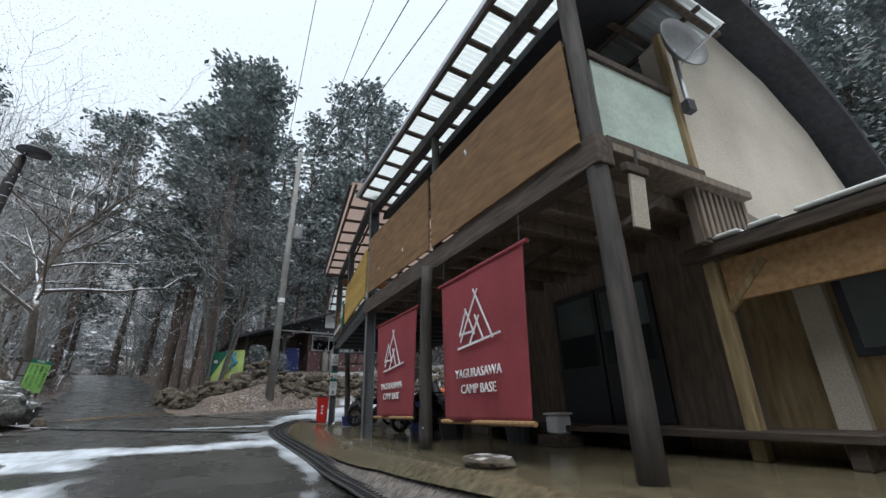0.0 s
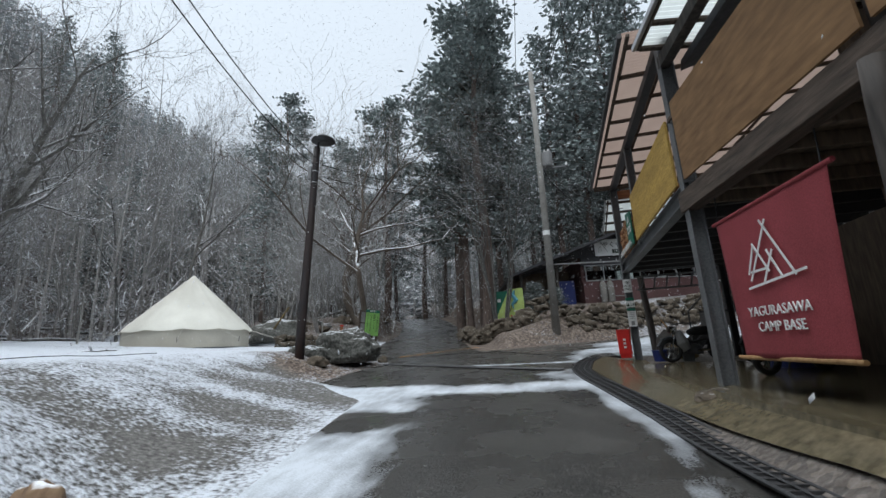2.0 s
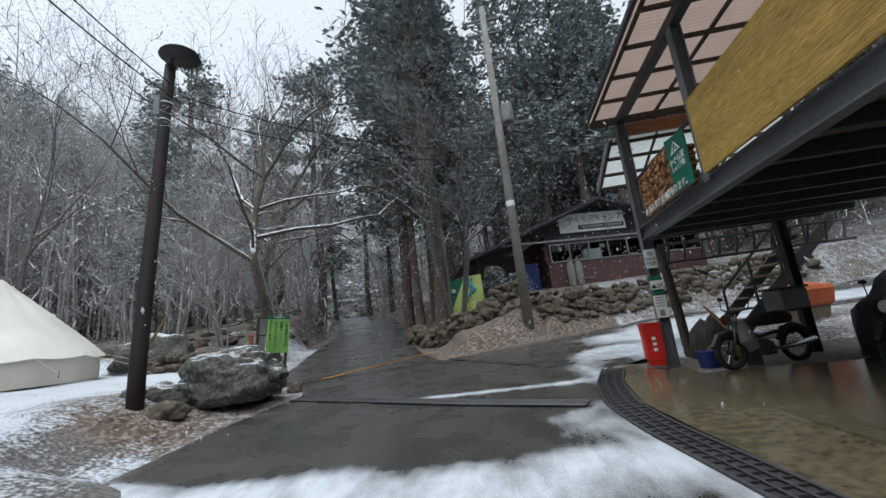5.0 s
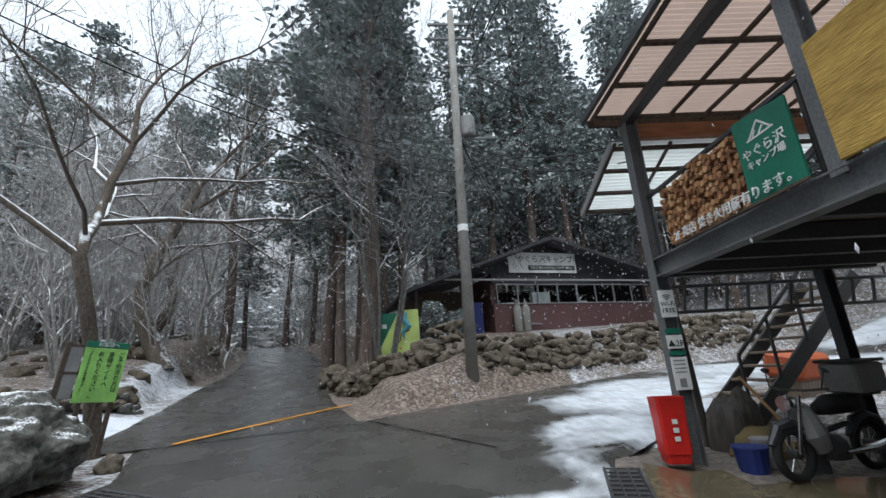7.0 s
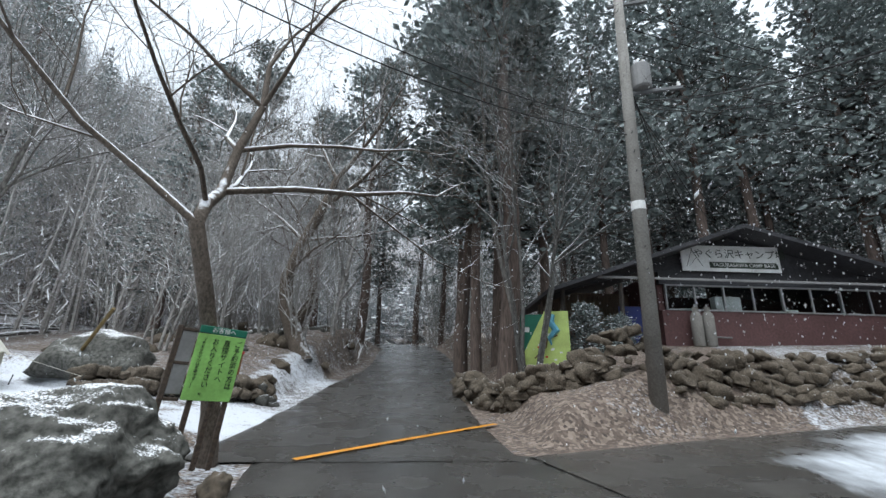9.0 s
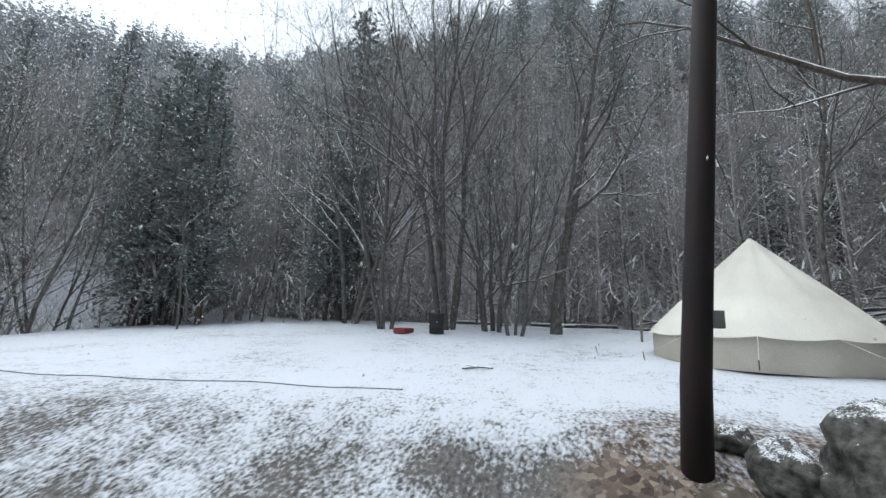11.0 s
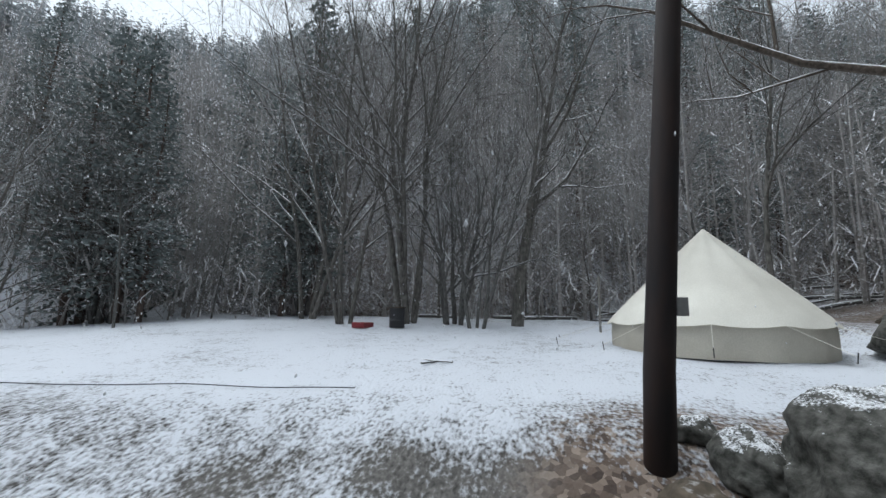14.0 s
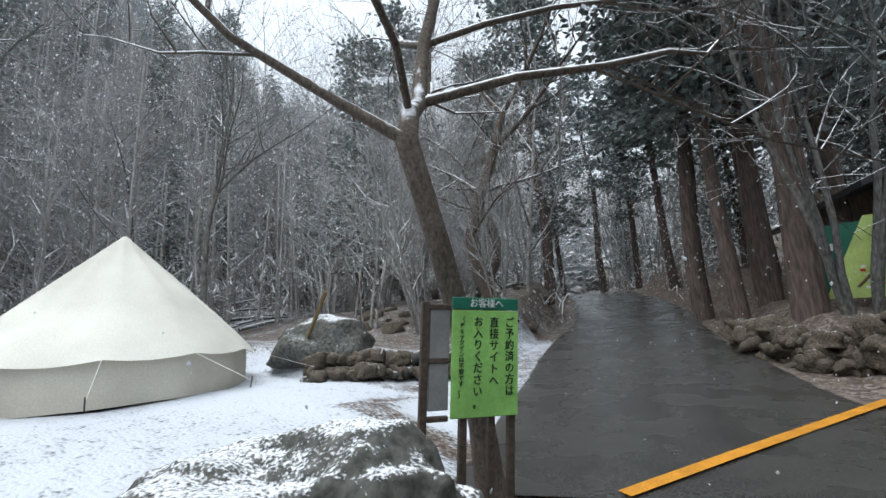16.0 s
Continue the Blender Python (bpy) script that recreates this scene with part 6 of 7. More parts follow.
def mesh_from(name, verts, faces, mat, smooth=True):
    me = bpy.data.meshes.new(name)
    me.from_pydata([tuple(v) for v in verts], [], faces)
    me.materials.append(mat)
    if smooth:
        me.polygons.foreach_set("use_smooth", [True] * len(me.polygons))
    return me


def bare_tree(seed, height, rad, top=3, lean=(0, 0), curl=0.16, mat=None, stems=1, low=0.32):
    r = random.Random(seed)
    verts, faces, tips = ([], []), ([], []), []
    for s in range(stems):
        a = r.uniform(0, 6.28)
        spread = 0.0 if stems == 1 else 0.18
        limb(r, verts, faces, Vector((0.25 * math.cos(a) * (stems > 1), 0.25 * math.sin(a) * (stems > 1), -0.2)), Vector((lean[0] + spread * math.cos(a), lean[1] + spread * math.sin(a), 1)), height * r.uniform(0.85, 1.0), rad * (1 if stems == 1 else r.uniform(0.5, 0.8)), 0, top, tips, curl, 0.12, low)
    return mesh_from("trunk", *verts, mat or BARK), mesh_from("crown", *faces, mat or BARK)


def spray_into(r, verts, faces, c, d, size, count, flat=0.5):
    """A tuft of needles: small slips of leaf round a point."""
    for _ in range(count):
        o = Vector((r.gauss(0, 1), r.gauss(0, 1), r.gauss(0, flat))) * size * 0.5
        w = (d * 0.6 + Vector((r.uniform(-1, 1), r.uniform(-1, 1), r.uniform(-0.6, 0.5)))).normalized()
        s = w.cross(Vector((r.uniform(-1, 1), r.uniform(-1, 1), r.uniform(-1, 1)))).normalized()
        a, l, h = c + o, size * r.uniform(0.35, 0.7), size * r.uniform(0.09, 0.18)
        b = len(verts)
        verts += [a, a + w * l * 0.55 + s * h, a + w * l, a + w * l * 0.55 - s * h]
        faces.append((b, b + 1, b + 2, b + 3))


def conifer(seed, height, rad, width, first=0.12, density=1.0, tuft=0.55, per=9, droop=-0.25, flat=0.5, gap=1.0, mat=None):
    """A fir or cedar: straight trunk, whorls of boughs with tufts along them."""
    r = random.Random(seed)
    tv, tf, nv, nf = [], [], [], []
    pts = [Vector((0.06 * math.sin(i), 0.06 * math.cos(i * 1.3), height * i / 10 - (0.3 if i == 0 else 0))) for i in range(11)]
    tube_into(tv, tf, pts, [rad * (1 - 0.09 * i) for i in range(11)], 9)
    z = height * first
    while z < height * 0.985:
        k = (z / height - first) / (1 - first)
        reach = width * (1 - k) ** 0.75 * (0.35 + 0.65 * min(1, (k + 0.12) * 4)) + 0.2
        for _ in range(max(3, int(r.randint(4, 6) * density))):
            a = r.uniform(0, 6.28)
            L = reach * r.uniform(0.55, 1.1)
            d = Vector((math.cos(a), math.sin(a), r.uniform(-0.1, 0.35) + droop * (1 - k)))
            e = Vector((0, 0, z)) + d * L
            tube_into(tv, tf, [Vector((0, 0, z)), Vector((0, 0, z)) + d * L * 0.5 + Vector((0, 0, 0.08 * L)), e], [0.035 * (1 - k) + 0.012, 0.02 * (1 - k) + 0.008, 0.004], 3)
            m = max(2, int(L / (tuft * 0.75)))
            for i in range(m):
                f = (i + 0.8) / m
                spray_into(r, nv, nf, Vector((0, 0, z)) + d * L * f + Vector((0, 0, 0.08 * L * math.sin(f * 3.1))), d, tuft * (1.15 - 0.4 * f), per, flat)
        z += gap * height * r.uniform(0.022, 0.034) / max(0.6, density)
    return mesh_from("trunk", tv, tf, BARK_RED), mesh_from("crown", nv, nf, mat or NEEDLE, False)


def pine(seed, height, rad, first=0.4, width=3.0, tuft=0.6, lean=(0, 0)):
    """A tall pine with an open, uneven crown."""
    r = random.Random(seed)
    tv, tf, nv, nf = [], [], [], []
    pts = [Vector((lean[0] * height * (i / 12) ** 1.4 + 0.12 * math.sin(i * 0.9 + seed), lean[1] * height * i / 12 + 0.12 * math.cos(i * 0.7), height * i / 12 - (0.3 if i == 0 else 0))) for i in range(13)]
    tube_into(tv, tf, pts, [rad * (1 - 0.07 * i) for i in range(13)], 10)
    for j in range(34):
        k = first + (1 - first) * (j / 34) ** 0.9
        i = min(11, int(k * 12))
        p = pts[i].lerp(pts[i + 1], k * 12 - i)
        a = r.uniform(0, 6.28)
        L = width * r.uniform(0.45, 1.1) * (1 - 0.6 * ((k - first) / (1 - first)) ** 2)
        d = Vector((math.cos(a), math.sin(a), r.uniform(-0.1, 0.4)))
        q = [p, p + d * L * 0.45 + Vector((0, 0, 0.1 * L)), p + d * L]
        tube_into(tv, tf, q, [0.06 * (1.2 - k), 0.04 * (1.2 - k), 0.008], 4)
        for _ in range(int(7 + L * 3)):
            f = r.uniform(0.35, 1.05)
            side = Vector((-d.y, d.x, 0)) * r.uniform(-0.4, 0.4) * L
            spray_into(r, nv, nf, p + d * L * f + side + Vector((0, 0, 0.1 * L + r.uniform(-0.1, 0.25))), d, tuft, 13, 0.35)
    return mesh_from("trunk", tv, tf, BARK_RED), mesh_from("crown", nv, nf, NEEDLE, False)


def plant(name, meshes, x, y, scale=1.0, turn=0.0, label="", z=None, group="", lean=0.0):
    t = thing(name, x, y, land(x, y) if z is None else z, turn, lean, 0, label, "shrub" if name == "shrub" else "tree", group)
    t.scale = (scale, scale, scale)
    part("trunk", meshes[0], None, t)
    if meshes[1]:
        part("crown", meshes[1], None, t)
    return t


FIRS = [conifer(11, 15, 0.2, 2.9, per=6, tuft=0.65), conifer(12, 17, 0.22, 2.6, density=1.05, per=6, tuft=0.65), conifer(13, 12, 0.17, 2.6, per=6, tuft=0.6)]
CEDARS = [conifer(21, 20, 0.22, 3.1, first=0.24, density=1.1, droop=-0.22, per=9, tuft=0.85), conifer(22, 22, 0.24, 3.4, first=0.3, density=1.0, droop=-0.2, per=9, tuft=0.9)]
BROAD_FIR = conifer(14, 15.5, 0.25, 6.3, first=0.06, density=1.3, tuft=0.5, per=26, droop=-0.1, flat=0.16, gap=2.0, mat=NEEDLE_DARK)
LANE_FIR = conifer(15, 21, 0.33, 4.6, first=0.26, density=1.1, tuft=0.75, per=13, droop=-0.3, flat=0.2, gap=1.5, mat=NEEDLE_DARK)
CLUMPS = [bare_tree(46, 13, 0.15, stems=6, curl=0.17, mat=BARK_GREY, low=0.28), bare_tree(47, 12, 0.15, stems=3, curl=0.2, mat=BARK_GREY, low=0.25), bare_tree(48, 6.5, 0.13, stems=5, curl=0.3, low=0.2)]
PINES = [pine(31, 17, 0.28), pine(32, 15, 0.24, 0.35, 3.4)]
BARES = [bare_tree(41, 11, 0.085, curl=0.22), bare_tree(42, 13, 0.1, curl=0.2, mat=BARK_GREY), bare_tree(43, 9, 0.075, curl=0.26), bare_tree(44, 10, 0.11, stems=4, curl=0.2), bare_tree(45, 12, 0.09, curl=0.2, mat=BARK_GREY)]
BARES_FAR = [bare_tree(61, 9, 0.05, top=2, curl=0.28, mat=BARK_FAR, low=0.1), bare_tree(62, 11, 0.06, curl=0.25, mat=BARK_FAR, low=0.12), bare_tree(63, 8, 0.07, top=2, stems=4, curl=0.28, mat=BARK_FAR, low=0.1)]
BIG_BARE = bare_tree(51, 12, 0.22, top=4, curl=0.2, mat=BARK_GREY)


# ---- planting ----
LB, LF, LC, LP = "bare snow-dusted deciduous tree", "dark snow-dusted fir with drooping boughs", "tall dark cedar with a bare lower trunk", "tall pine with an open crown"
pr = random.Random(99)
# named trees round the junction
plant("pine_tree", PINES[0], -3.3, 23.7, 1.2, 20, LP)
plant("pine_tree", PINES[1], -5.4, 27.5, 1.25, 140, LP)
plant("cedar_tree", CEDARS[0], -2.2, 26.2, 0.95, 10, LC)
plant("cedar_tree", CEDARS[1], -4.6, 25.4, 0.9, 200, LC)
plant("bare_tree", BARES[4], -2.9, 23.2, 1.0, 10, LB)
plant("bare_tree", BARES[3], -2.7, 23.4, 1.0, 70, LB)
for x, y in ((-7.2, 35.5), (-14.6, 40.5), (-3.4, 32.5)):
    plant("cedar_tree", pr.choice(CEDARS), x, y, pr.uniform(0.85, 1.05), pr.uniform(0, 360), LC, group="cedars by the lane")
plant("fir_tree", FIRS[0], -17.3, 24.0, 0.85, 0, LF)
plant("shrub", conifer(16, 1.7, 0.04, 0.8, first=0.02, density=1.6, tuft=0.22, per=9, droop=0.1, flat=0.5, gap=2.4), -0.95, 24.6, 1.0, 0, "snow-covered evergreen shrub beside the map board")
plant("shrub", conifer(17, 1.0, 0.03, 0.5, first=0.02, density=1.6, tuft=0.2, per=9, droop=0.1, gap=3.0), 0.1, 24.9, 1.0, 0, "small snow-covered evergreen shrub by the rest house")
plant("fir_tree", LANE_FIR, -3.9, 26.4, 1.0, 30, LF)
plant("bare_tree", BARES[1], -16.2, 17.4, 0.9, 120, LB)
plant("bare_tree", BIG_BARE, -17.1, 10.4, 1.0, 15, LB)
plant("fir_tree", BROAD_FIR, -7.4, -10.8, 0.98, 0, "big dark fir with layered boughs at the field end")
for x, y, k, s in ((-17.6, 6.5, 0, 1.1), (-18.0, 2.1, 1, 1.15), (-16.9, 4.4, 1, 1.0), (-17.0, 8.3, 2, 1.0), (-13.7, -12.6, 1, 1.05), (-15.4, -11.2, 1, 0.9), (-16.5, -6.0, 2, 1.1), (-4.6, -15.8, 1, 0.9)):
    plant("bare_tree", CLUMPS[k], x, y, s, pr.uniform(0, 360), "bare deciduous tree with several stems from one stool", group="many-stemmed trees along the field")
for x, y, k, s in ((-15.9, 9.2, 3, 0.8), (-12.4, -7.2, 4, 0.85), (-14.2, -2.5, 2, 0.7), (-4.2, -11.0, 4, 1.0), (-1.5, -16.5, 1, 1.2), (-0.6, -8.5, 2, 0.7), (-5.6, -13.4, 0, 1.0)):
    plant("bare_tree", BARES[k], x, y, s, pr.uniform(0, 360), LB, group="trees along the field")
# row along the far edge of the field, and brush under it
for i in range(11):
    k = i / 10
    x, y = -19.0 + 9.5 * k * k + pr.uniform(-3.0, 0.2), 17 - 32 * k + pr.uniform(-0.6, 0.6)
    plant("bare_tree", pr.choice(BARES), x, y, pr.uniform(0.35, 0.65) if i % 4 else pr.uniform(0.7, 1.0), pr.uniform(0, 360), LB, group="trees along the field")
for i in range(120):
    x, y = pr.uniform(-46, -21), pr.uniform(-30, 34)
    if i % 3 == 0:
        x, y = pr.uniform(-26, -4), pr.uniform(-48, -18)
        if y > -22 - 0.35 * (x + 26):
            continue
    if pr.random() < 0.55 or x > -25 and y > -15:
        plant("bare_tree", pr.choice(BARES_FAR), x, y, pr.uniform(0.8, 1.3), pr.uniform(0, 360), LB, group="trees on the slope")
    else:
        plant("fir_tree", pr.choice(FIRS), x, y, pr.uniform(0.5, 1.0), pr.uniform(0, 360), LF, group="trees on the slope")
for i in range(46):
    a, away = math.radians(pr.uniform(26, 96)), pr.uniform(0, 9)
    away += along(HILL_FOOT, math.degrees(a)) - 1.5
    kind = i % 3
    plant("bare_tree" if kind else "fir_tree", pr.choice(BARES_FAR if kind else FIRS), -3 - away * math.cos(a), 10 - away * math.sin(a), pr.uniform(0.6, 1.0) if kind else pr.uniform(0.5, 1.0), pr.uniform(0, 360), LB if kind else LF, group="trees at the hill foot")
plant("fir_tree", FIRS[1], 9.0, -32.0, 0.85, 40, LF)
# behind the near road and round the shed
for i in range(26):
    x, y = pr.uniform(-14, 14), pr.uniform(-42, -20)
    if 0 < x < 8:
        continue
    plant("fir_tree", pr.choice(FIRS), x, y, pr.uniform(0.5, 0.9), pr.uniform(0, 360), LF, group="trees down the road")
# forest up the lane
for i in range(125):
    x, y = pr.uniform(-34, 34), pr.uniform(27, 66)
    if off_line(FORK_L, x, y) < 2.4 or (-5 < x < 13 and y < 34) or off_line(FORK_R, x, y) < 3:
        continue
    k = pr.random()
    if x < -7 and y < 50:
        k = 0.5 + 0.3 * k
    if x > 0 and k < 0.8 or k < 0.25:
        plant("cedar_tree", pr.choice(CEDARS), x, y, pr.uniform(0.85, 1.3 if x > 0 else 1.05), pr.uniform(0, 360), LC, group="forest trees")
    elif k < 0.78:
        plant("bare_tree", pr.choice(BARES_FAR), x, y, pr.uniform(1.3, 2.0) if x < -7 else pr.uniform(0.9, 1.4), pr.uniform(0, 360), LB, group="forest trees")
    else:
        plant("fir_tree", pr.choice(FIRS), x, y, pr.uniform(0.8, 1.1), pr.uniform(0, 360), LF, group="forest trees")
for i in range(11):
    x, y = -1 + 2.3 * i + pr.uniform(-0.6, 0.6), pr.uniform(31, 37)
    if off_line(FORK_R, x, y) > 3:
        plant("cedar_tree", pr.choice(CEDARS), x, y, pr.uniform(1.0, 1.3), pr.uniform(0, 360), LC, group="forest trees")
for i in range(26):
    x, y = pr.uniform(12, 30), pr.uniform(-12, 26)
    if off_line(FORK_R, x, y) > 3:
        plant("cedar_tree", pr.choice(CEDARS), x, y, pr.uniform(0.7, 1.0), pr.uniform(0, 360), LC, group="trees behind the lodge")
for x, y, k in ((-12.6, 33.0, 0), (-17.5, 36.0, 1), (-9.9, 42.0, 1), (-21.0, 31.0, 0), (-13.5, 47.0, 0)):
    plant("pine_tree", PINES[k], x, y, pr.uniform(0.95, 1.15), pr.uniform(0, 360), LP, group="forest pines")
for i in range(34):
    x, y = pr.uniform(-28, -9), pr.uniform(27, 46)
    if off_line(FORK_L, x, y) > 2.6:
        plant("bare_tree", pr.choice(BARES_FAR), x, y, pr.uniform(1.2, 1.9), pr.uniform(0, 360), LB, group="forest trees")
for i in range(26):
    x, y = pr.uniform(-17, -9), pr.uniform(20, 30)
    if off_line(FORK_L, x, y) > 2.6:
        plant("bare_tree", pr.choice(BARES_FAR), x, y, pr.uniform(0.5, 1.1), pr.uniform(0, 360), LB, group="forest trees")


def old_tree(seed, trunk, radii, limbs):
    """An old tree with a crooked trunk that forks low."""
    r = random.Random(seed)
    verts, faces, tips = ([], []), ([], []), []
    trunk = [Vector(p) for p in trunk]
    tube_into(*verts, trunk, radii, 14)
    for j, way, L, rad in limbs:
        limb(r, verts, faces, trunk[j], Vector(way), L, rad, 1, 4, tips, 0.27, 0.04)
    return mesh_from("trunk", *verts, BARK_MOSS), mesh_from("crown", *faces, BARK_MOSS)


MAPLE = old_tree(8, ((0, 0, -0.3), (0.0, -0.1, 0.6), (0.02, -0.28, 1.3), (0.05, -0.58, 2.0), (0.09, -1.0, 2.85), (-0.05, -0.78, 3.2), (-0.3, -0.32, 3.6), (-0.36, -0.1, 4.4), (-0.22, 0.1, 5.3), (-0.32, 0.2, 6.2)), [0.15, 0.115, 0.1, 0.095, 0.09, 0.082, 0.078, 0.068, 0.054, 0.04],
    ((4, (-0.6, -0.55, 0.75), 5.6, 0.055), (6, (0.75, 0.55, 0.3), 6.2, 0.058), (6, (-0.3, 0.9, 0.45), 4.2, 0.05), (7, (0.6, 0.75, 0.5), 5.0, 0.045), (7, (-0.8, 0.2, 0.55), 4.6, 0.045), (8, (0.75, -0.35, 0.45), 4.2, 0.04), (8, (-0.5, -0.7, 0.45), 4.2, 0.04), (9, (0.2, 0.3, 1.0), 3.6, 0.04), (9, (-0.6, 0.4, 0.7), 3.4, 0.035), (5, (0.4, -0.9, 0.3), 3.6, 0.036)))
plant("maple_tree", MAPLE, -6.4, 15.4, 1.0, 0, "old leaning bare maple with snow along its limbs")
LEANER = old_tree(9, ((0, 0, -0.3), (-0.3, 0.0, 0.35), (-0.85, 0.1, 1.3), (-0.95, 0.1, 2.2), (-0.6, 0.2, 3.4), (-0.1, 0.3, 4.6), (0.2, 0.4, 5.6)), [0.3, 0.26, 0.22, 0.19, 0.17, 0.14, 0.1],
    ((6, (0.6, 0.2, 0.9), 4.5, 0.08), (6, (-0.6, 0.1, 0.9), 4.0, 0.07), (5, (0.9, -0.3, 0.4), 4.5, 0.07), (4, (0.9, 0.4, 0.3), 4.0, 0.06), (4, (-0.9, -0.2, 0.6), 4.0, 0.06), (3, (0.8, -0.5, 0.2), 3.6, 0.05)))
plant("maple_tree", LEANER, -10.6, 24.1, 1.25, 0, "old crooked bare maple leaning beside the lane")
plant("maple_tree", LEANER, -13.6, 27.5, 1.0, 200, "old crooked bare maple leaning beside the lane")


# ---- woods on the far slopes ----
def far_woods(name, regions, count, seed, label):
    r = random.Random(seed)
    nv, nf, tv, tf = [], [], [], []
    for i in range(count):
        x0, x1, y0, y1, fir = regions[i % len(regions)]
        x, y = r.uniform(x0, x1), r.uniform(y0, y1)
        if y < 16 and math.hypot(x + 3, y - 10) < along(HILL_FOOT, math.degrees(math.atan2(10 - y, -x - 3))) - 0.5:
            continue
        z, h = land(x, y), r.uniform(6, 13)
        near = x > -44 and -32 < y < 32
        if r.random() < fir and not near:
            tube_into(tv, tf, [Vector((x, y, z - 1)), Vector((x, y, z + h * 0.9))], [0.16, 0.03], 3)
            for k in range(54):
                f = 0.12 + 0.86 * k / 54
                a, reach = r.uniform(0, 6.28), (1 - f) * h * 0.2 + 0.25
                d = Vector((math.cos(a), math.sin(a), r.uniform(-0.5, 0.05)))
                c = Vector((x, y, z + h * f)) + d * reach * r.uniform(0.2, 0.75)
                s = d.cross(Vector((0, 0, 1))).normalized() * reach * r.uniform(0.3, 0.55)
                b = len(nv)
                nv += [c - d * reach * 0.3, c + s, c + d * reach * 0.55, c - s]
                nf.append((b, b + 1, b + 2, b + 3))
        else:
            tube_into(tv, tf, [Vector((x, y, z - 1)), Vector((x + r.uniform(-1, 1), y, z + h * 0.8))], [0.085, 0.025], 3)
            for k in range(40):
                f = r.uniform(0.12, 0.85)
                a = r.uniform(0, 6.28)
                p = Vector((x, y, z + h * f))
                q = p + Vector((math.cos(a), math.sin(a), r.uniform(-0.15, 0.75))) * h * 0.17
                s = Vector((-math.sin(a), math.cos(a), 0)) * 0.036
                b = len(tv)
                tv += [p - s, p + s, q]
                tf.append((b, b + 1, b + 2))
    w = thing(name, label=label, category="forest", kind="stuff")
    # both materials carry the haze of the slopes in their colour
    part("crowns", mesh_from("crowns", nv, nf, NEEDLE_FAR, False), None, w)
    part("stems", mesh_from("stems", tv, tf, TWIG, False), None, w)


far_woods("far_woods", ((-75, -30, -70, 60, 0.5), (-125, -55, -80, 100, 0.65), (-60, 60, 60, 110, 0.7), (28, 75, -40, 70, 0.8), (-40, 60, -95, -42, 0.7), (-75, -30, -70, 60, 0.5), (-70, 0, -80, -18, 0.65), (-38, -19, -40, 30, 0.15)), 5200, 17, "snow-dusted woods on the far slopes, coloured paler for haze")


def undergrowth():
    """Thin snow-lined twigs and stems low on the slopes."""
    r = random.Random(23)
    verts, faces = [], []
    for i in range(28000):
        if i % 4 == 1:
            a = math.radians(r.uniform(30, 100))
            away = along(HILL_FOOT, math.degrees(a)) + r.uniform(-2, 14)
            x, y = -3 - away * math.cos(a), 10 - away * math.sin(a)
        elif i % 4:
            x, y = r.uniform(-44, -18.5), r.uniform(-26, 32)
        else:
            x, y = r.uniform(-24, 20), r.uniform(26, 50)
            if off_line(FORK_L, x, y) < 2.2 or (-6 < x < 14 and y < 33):
                continue
        p = Vector((x, y, land(x, y) + r.uniform(0, 2.2)))
        d = Vector((r.uniform(-1, 1), r.uniform(-1, 1), r.uniform(-0.25, 0.9))).normalized() * r.uniform(0.5, 1.9)
        bend = Vector((r.uniform(-0.2, 0.2), r.uniform(-0.2, 0.2), r.uniform(-0.1, 0.25)))
        w = Vector((-d.y, d.x, 0)).normalized() * r.uniform(0.008, 0.022)
        b = len(verts)
        verts += [p - w, p + w, p + d * 0.5 + bend + w, p + d * 0.5 + bend - w, p + d]
        faces += [(b, b + 1, b + 2, b + 3), (b + 3, b + 2, b + 4)]
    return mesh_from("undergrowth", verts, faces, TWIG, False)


tagged(new("undergrowth", undergrowth()), "tangle of bare snow-lined twigs on the slopes", "undergrowth", "", "stuff")


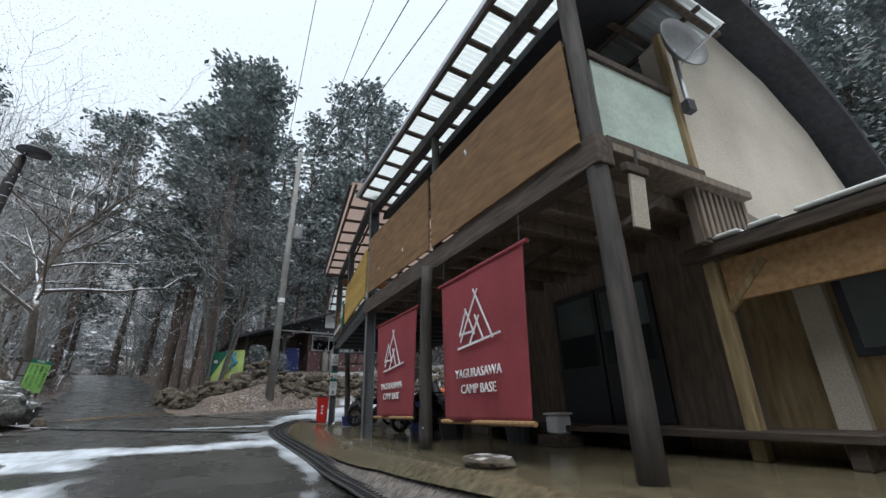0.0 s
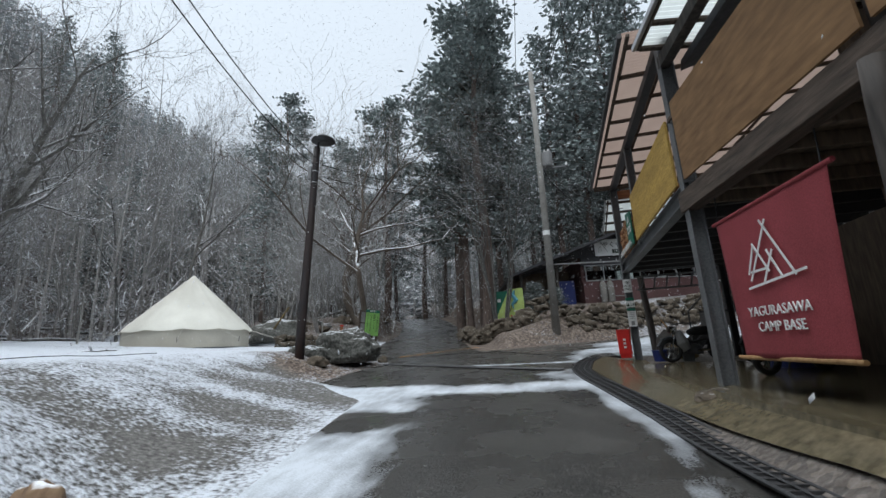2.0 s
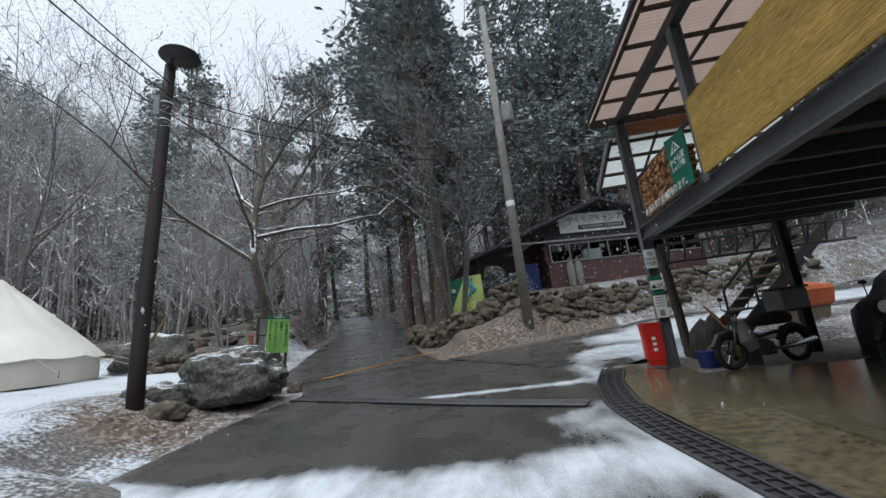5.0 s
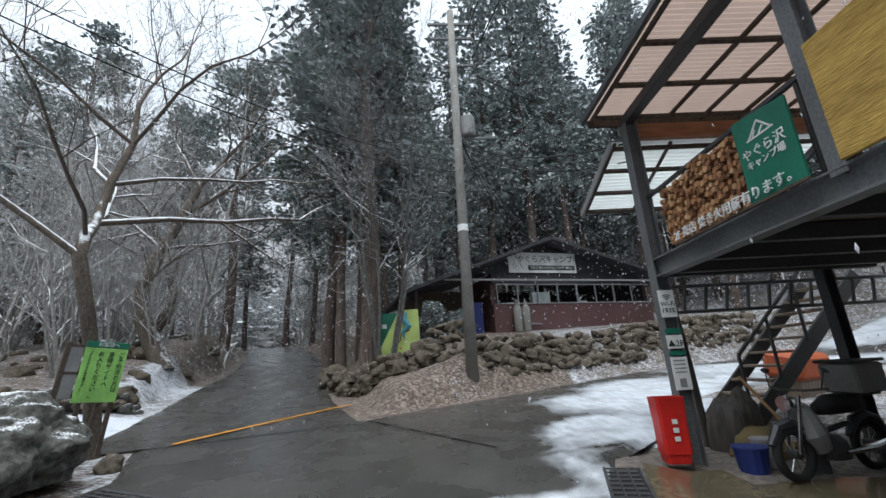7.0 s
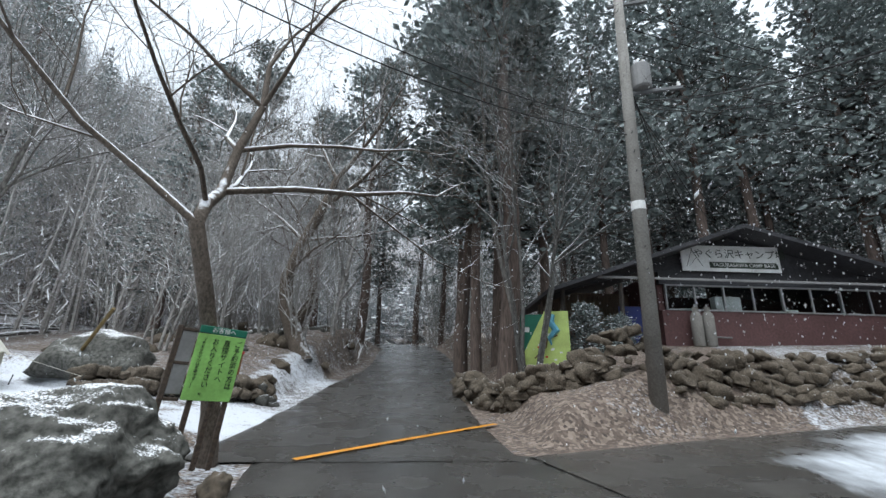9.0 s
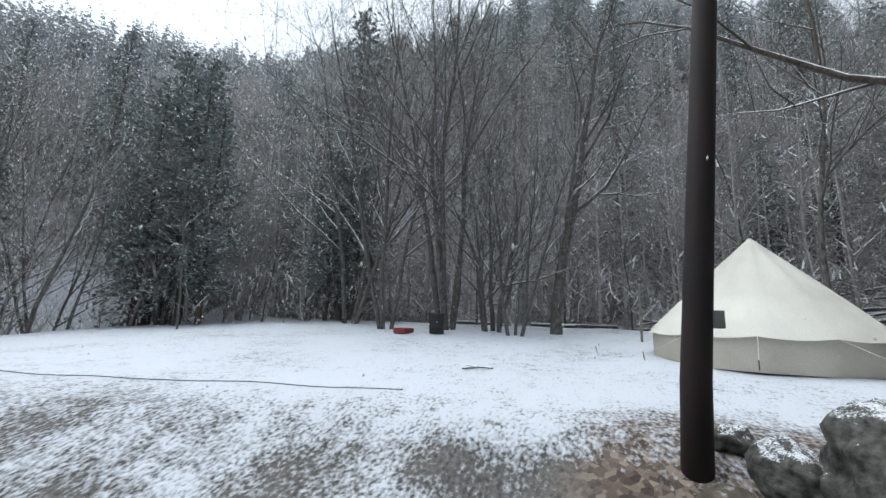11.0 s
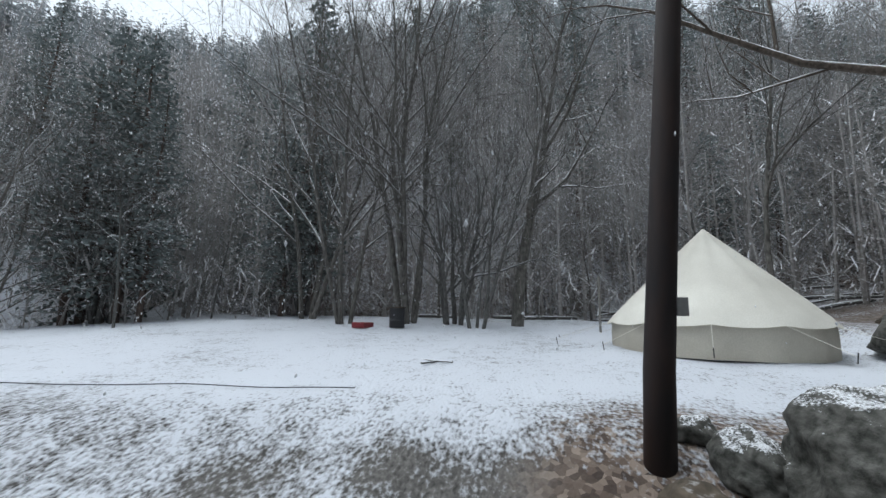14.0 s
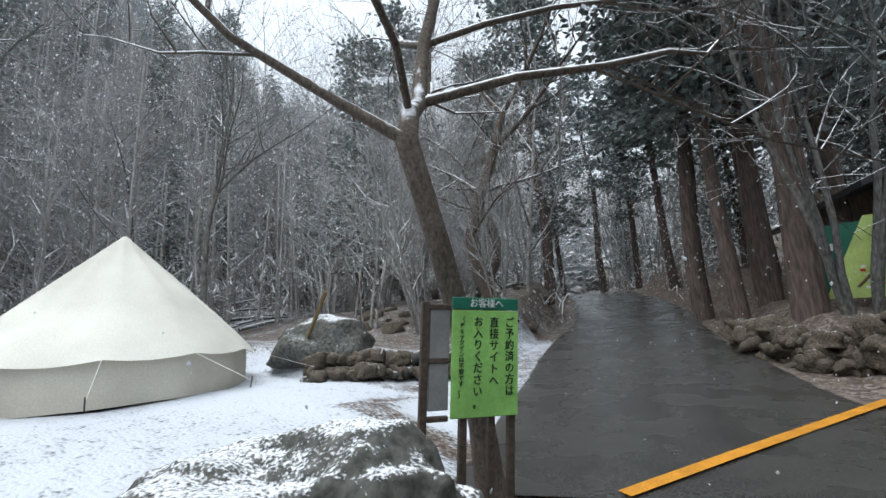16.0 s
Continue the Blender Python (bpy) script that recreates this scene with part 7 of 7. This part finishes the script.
# ---- falling snow ----
def flakes():
    r = random.Random(3)
    verts, faces = [], []
    open_way = [(0, -2), (-1.6, 9.6), (-2.8, 11.1), (-4.5, 12.2)]
    while len(faces) < 2600 * 8:
        p = Vector((r.uniform(-13, 7), r.uniform(-4, 24), r.uniform(0.8, 8)))
        if off_line(open_way, p.x, p.y) < 1.2 or p.z < land(p.x, p.y) + 0.15 or p.x > 1.2 and p.y < 14.5:
            continue
        s = r.uniform(0.004, 0.011)
        b = len(verts)
        lean = Vector((r.uniform(-0.6, 0.6), 0, 1)) * s * r.uniform(1.0, 2.6)
        verts += [p + lean, p - lean, p + Vector((s, 0, 0)), p - Vector((s, 0, 0)), p + Vector((0, s, 0)), p - Vector((0, s, 0))]
        for i, j in ((2, 4), (4, 3), (3, 5), (5, 2)):
            faces += [(b, b + i, b + j), (b + 1, b + j, b + i)]
    return mesh_from("falling_snow", verts, faces, SNOWFLAKE)


def far_flakes():
    """Falling snow farther off, its flakes oversized and added as a haze veil."""
    r = random.Random(4)
    verts, faces = [], []
    way = [(0, -2), (-1.6, 9.6), (-2.8, 11.1), (-4.5, 12.2)]
    while len(faces) < 330000:
        p = Vector((r.uniform(-56, 34), r.uniform(-50, 66), r.uniform(0.5, 30)))
        if off_line(way, p.x, p.y) < 13 or p.z < land(p.x, p.y) + 0.2 or (p.x > 1 and p.y < 15):
            continue
        s = r.uniform(0.017, 0.038)
        a = Vector((r.uniform(-1, 1), r.uniform(-1, 1), r.uniform(-0.4, 0.4))).normalized() * s
        b = Vector((r.uniform(-0.4, 0.4), r.uniform(-0.4, 0.4), 1)) * s * 1.3
        k = len(verts)
        verts += [p + a, p + b, p - a, p - b]
        faces.append((k, k + 1, k + 2, k + 3))
    return mesh_from("snowfall_haze", verts, faces, SNOWFLAKE, False)


SNOWFLAKE = sheet_mat("snowflake", (0.88, 0.9, 0.93))
tagged(new("falling_snow", flakes()), "white snowflakes falling through the cold air", "snow", "", "stuff")
tagged(new("snowfall_haze", far_flakes()), "oversized distant snowflakes, falling snow that also stands in for haze", "snow", "", "stuff")
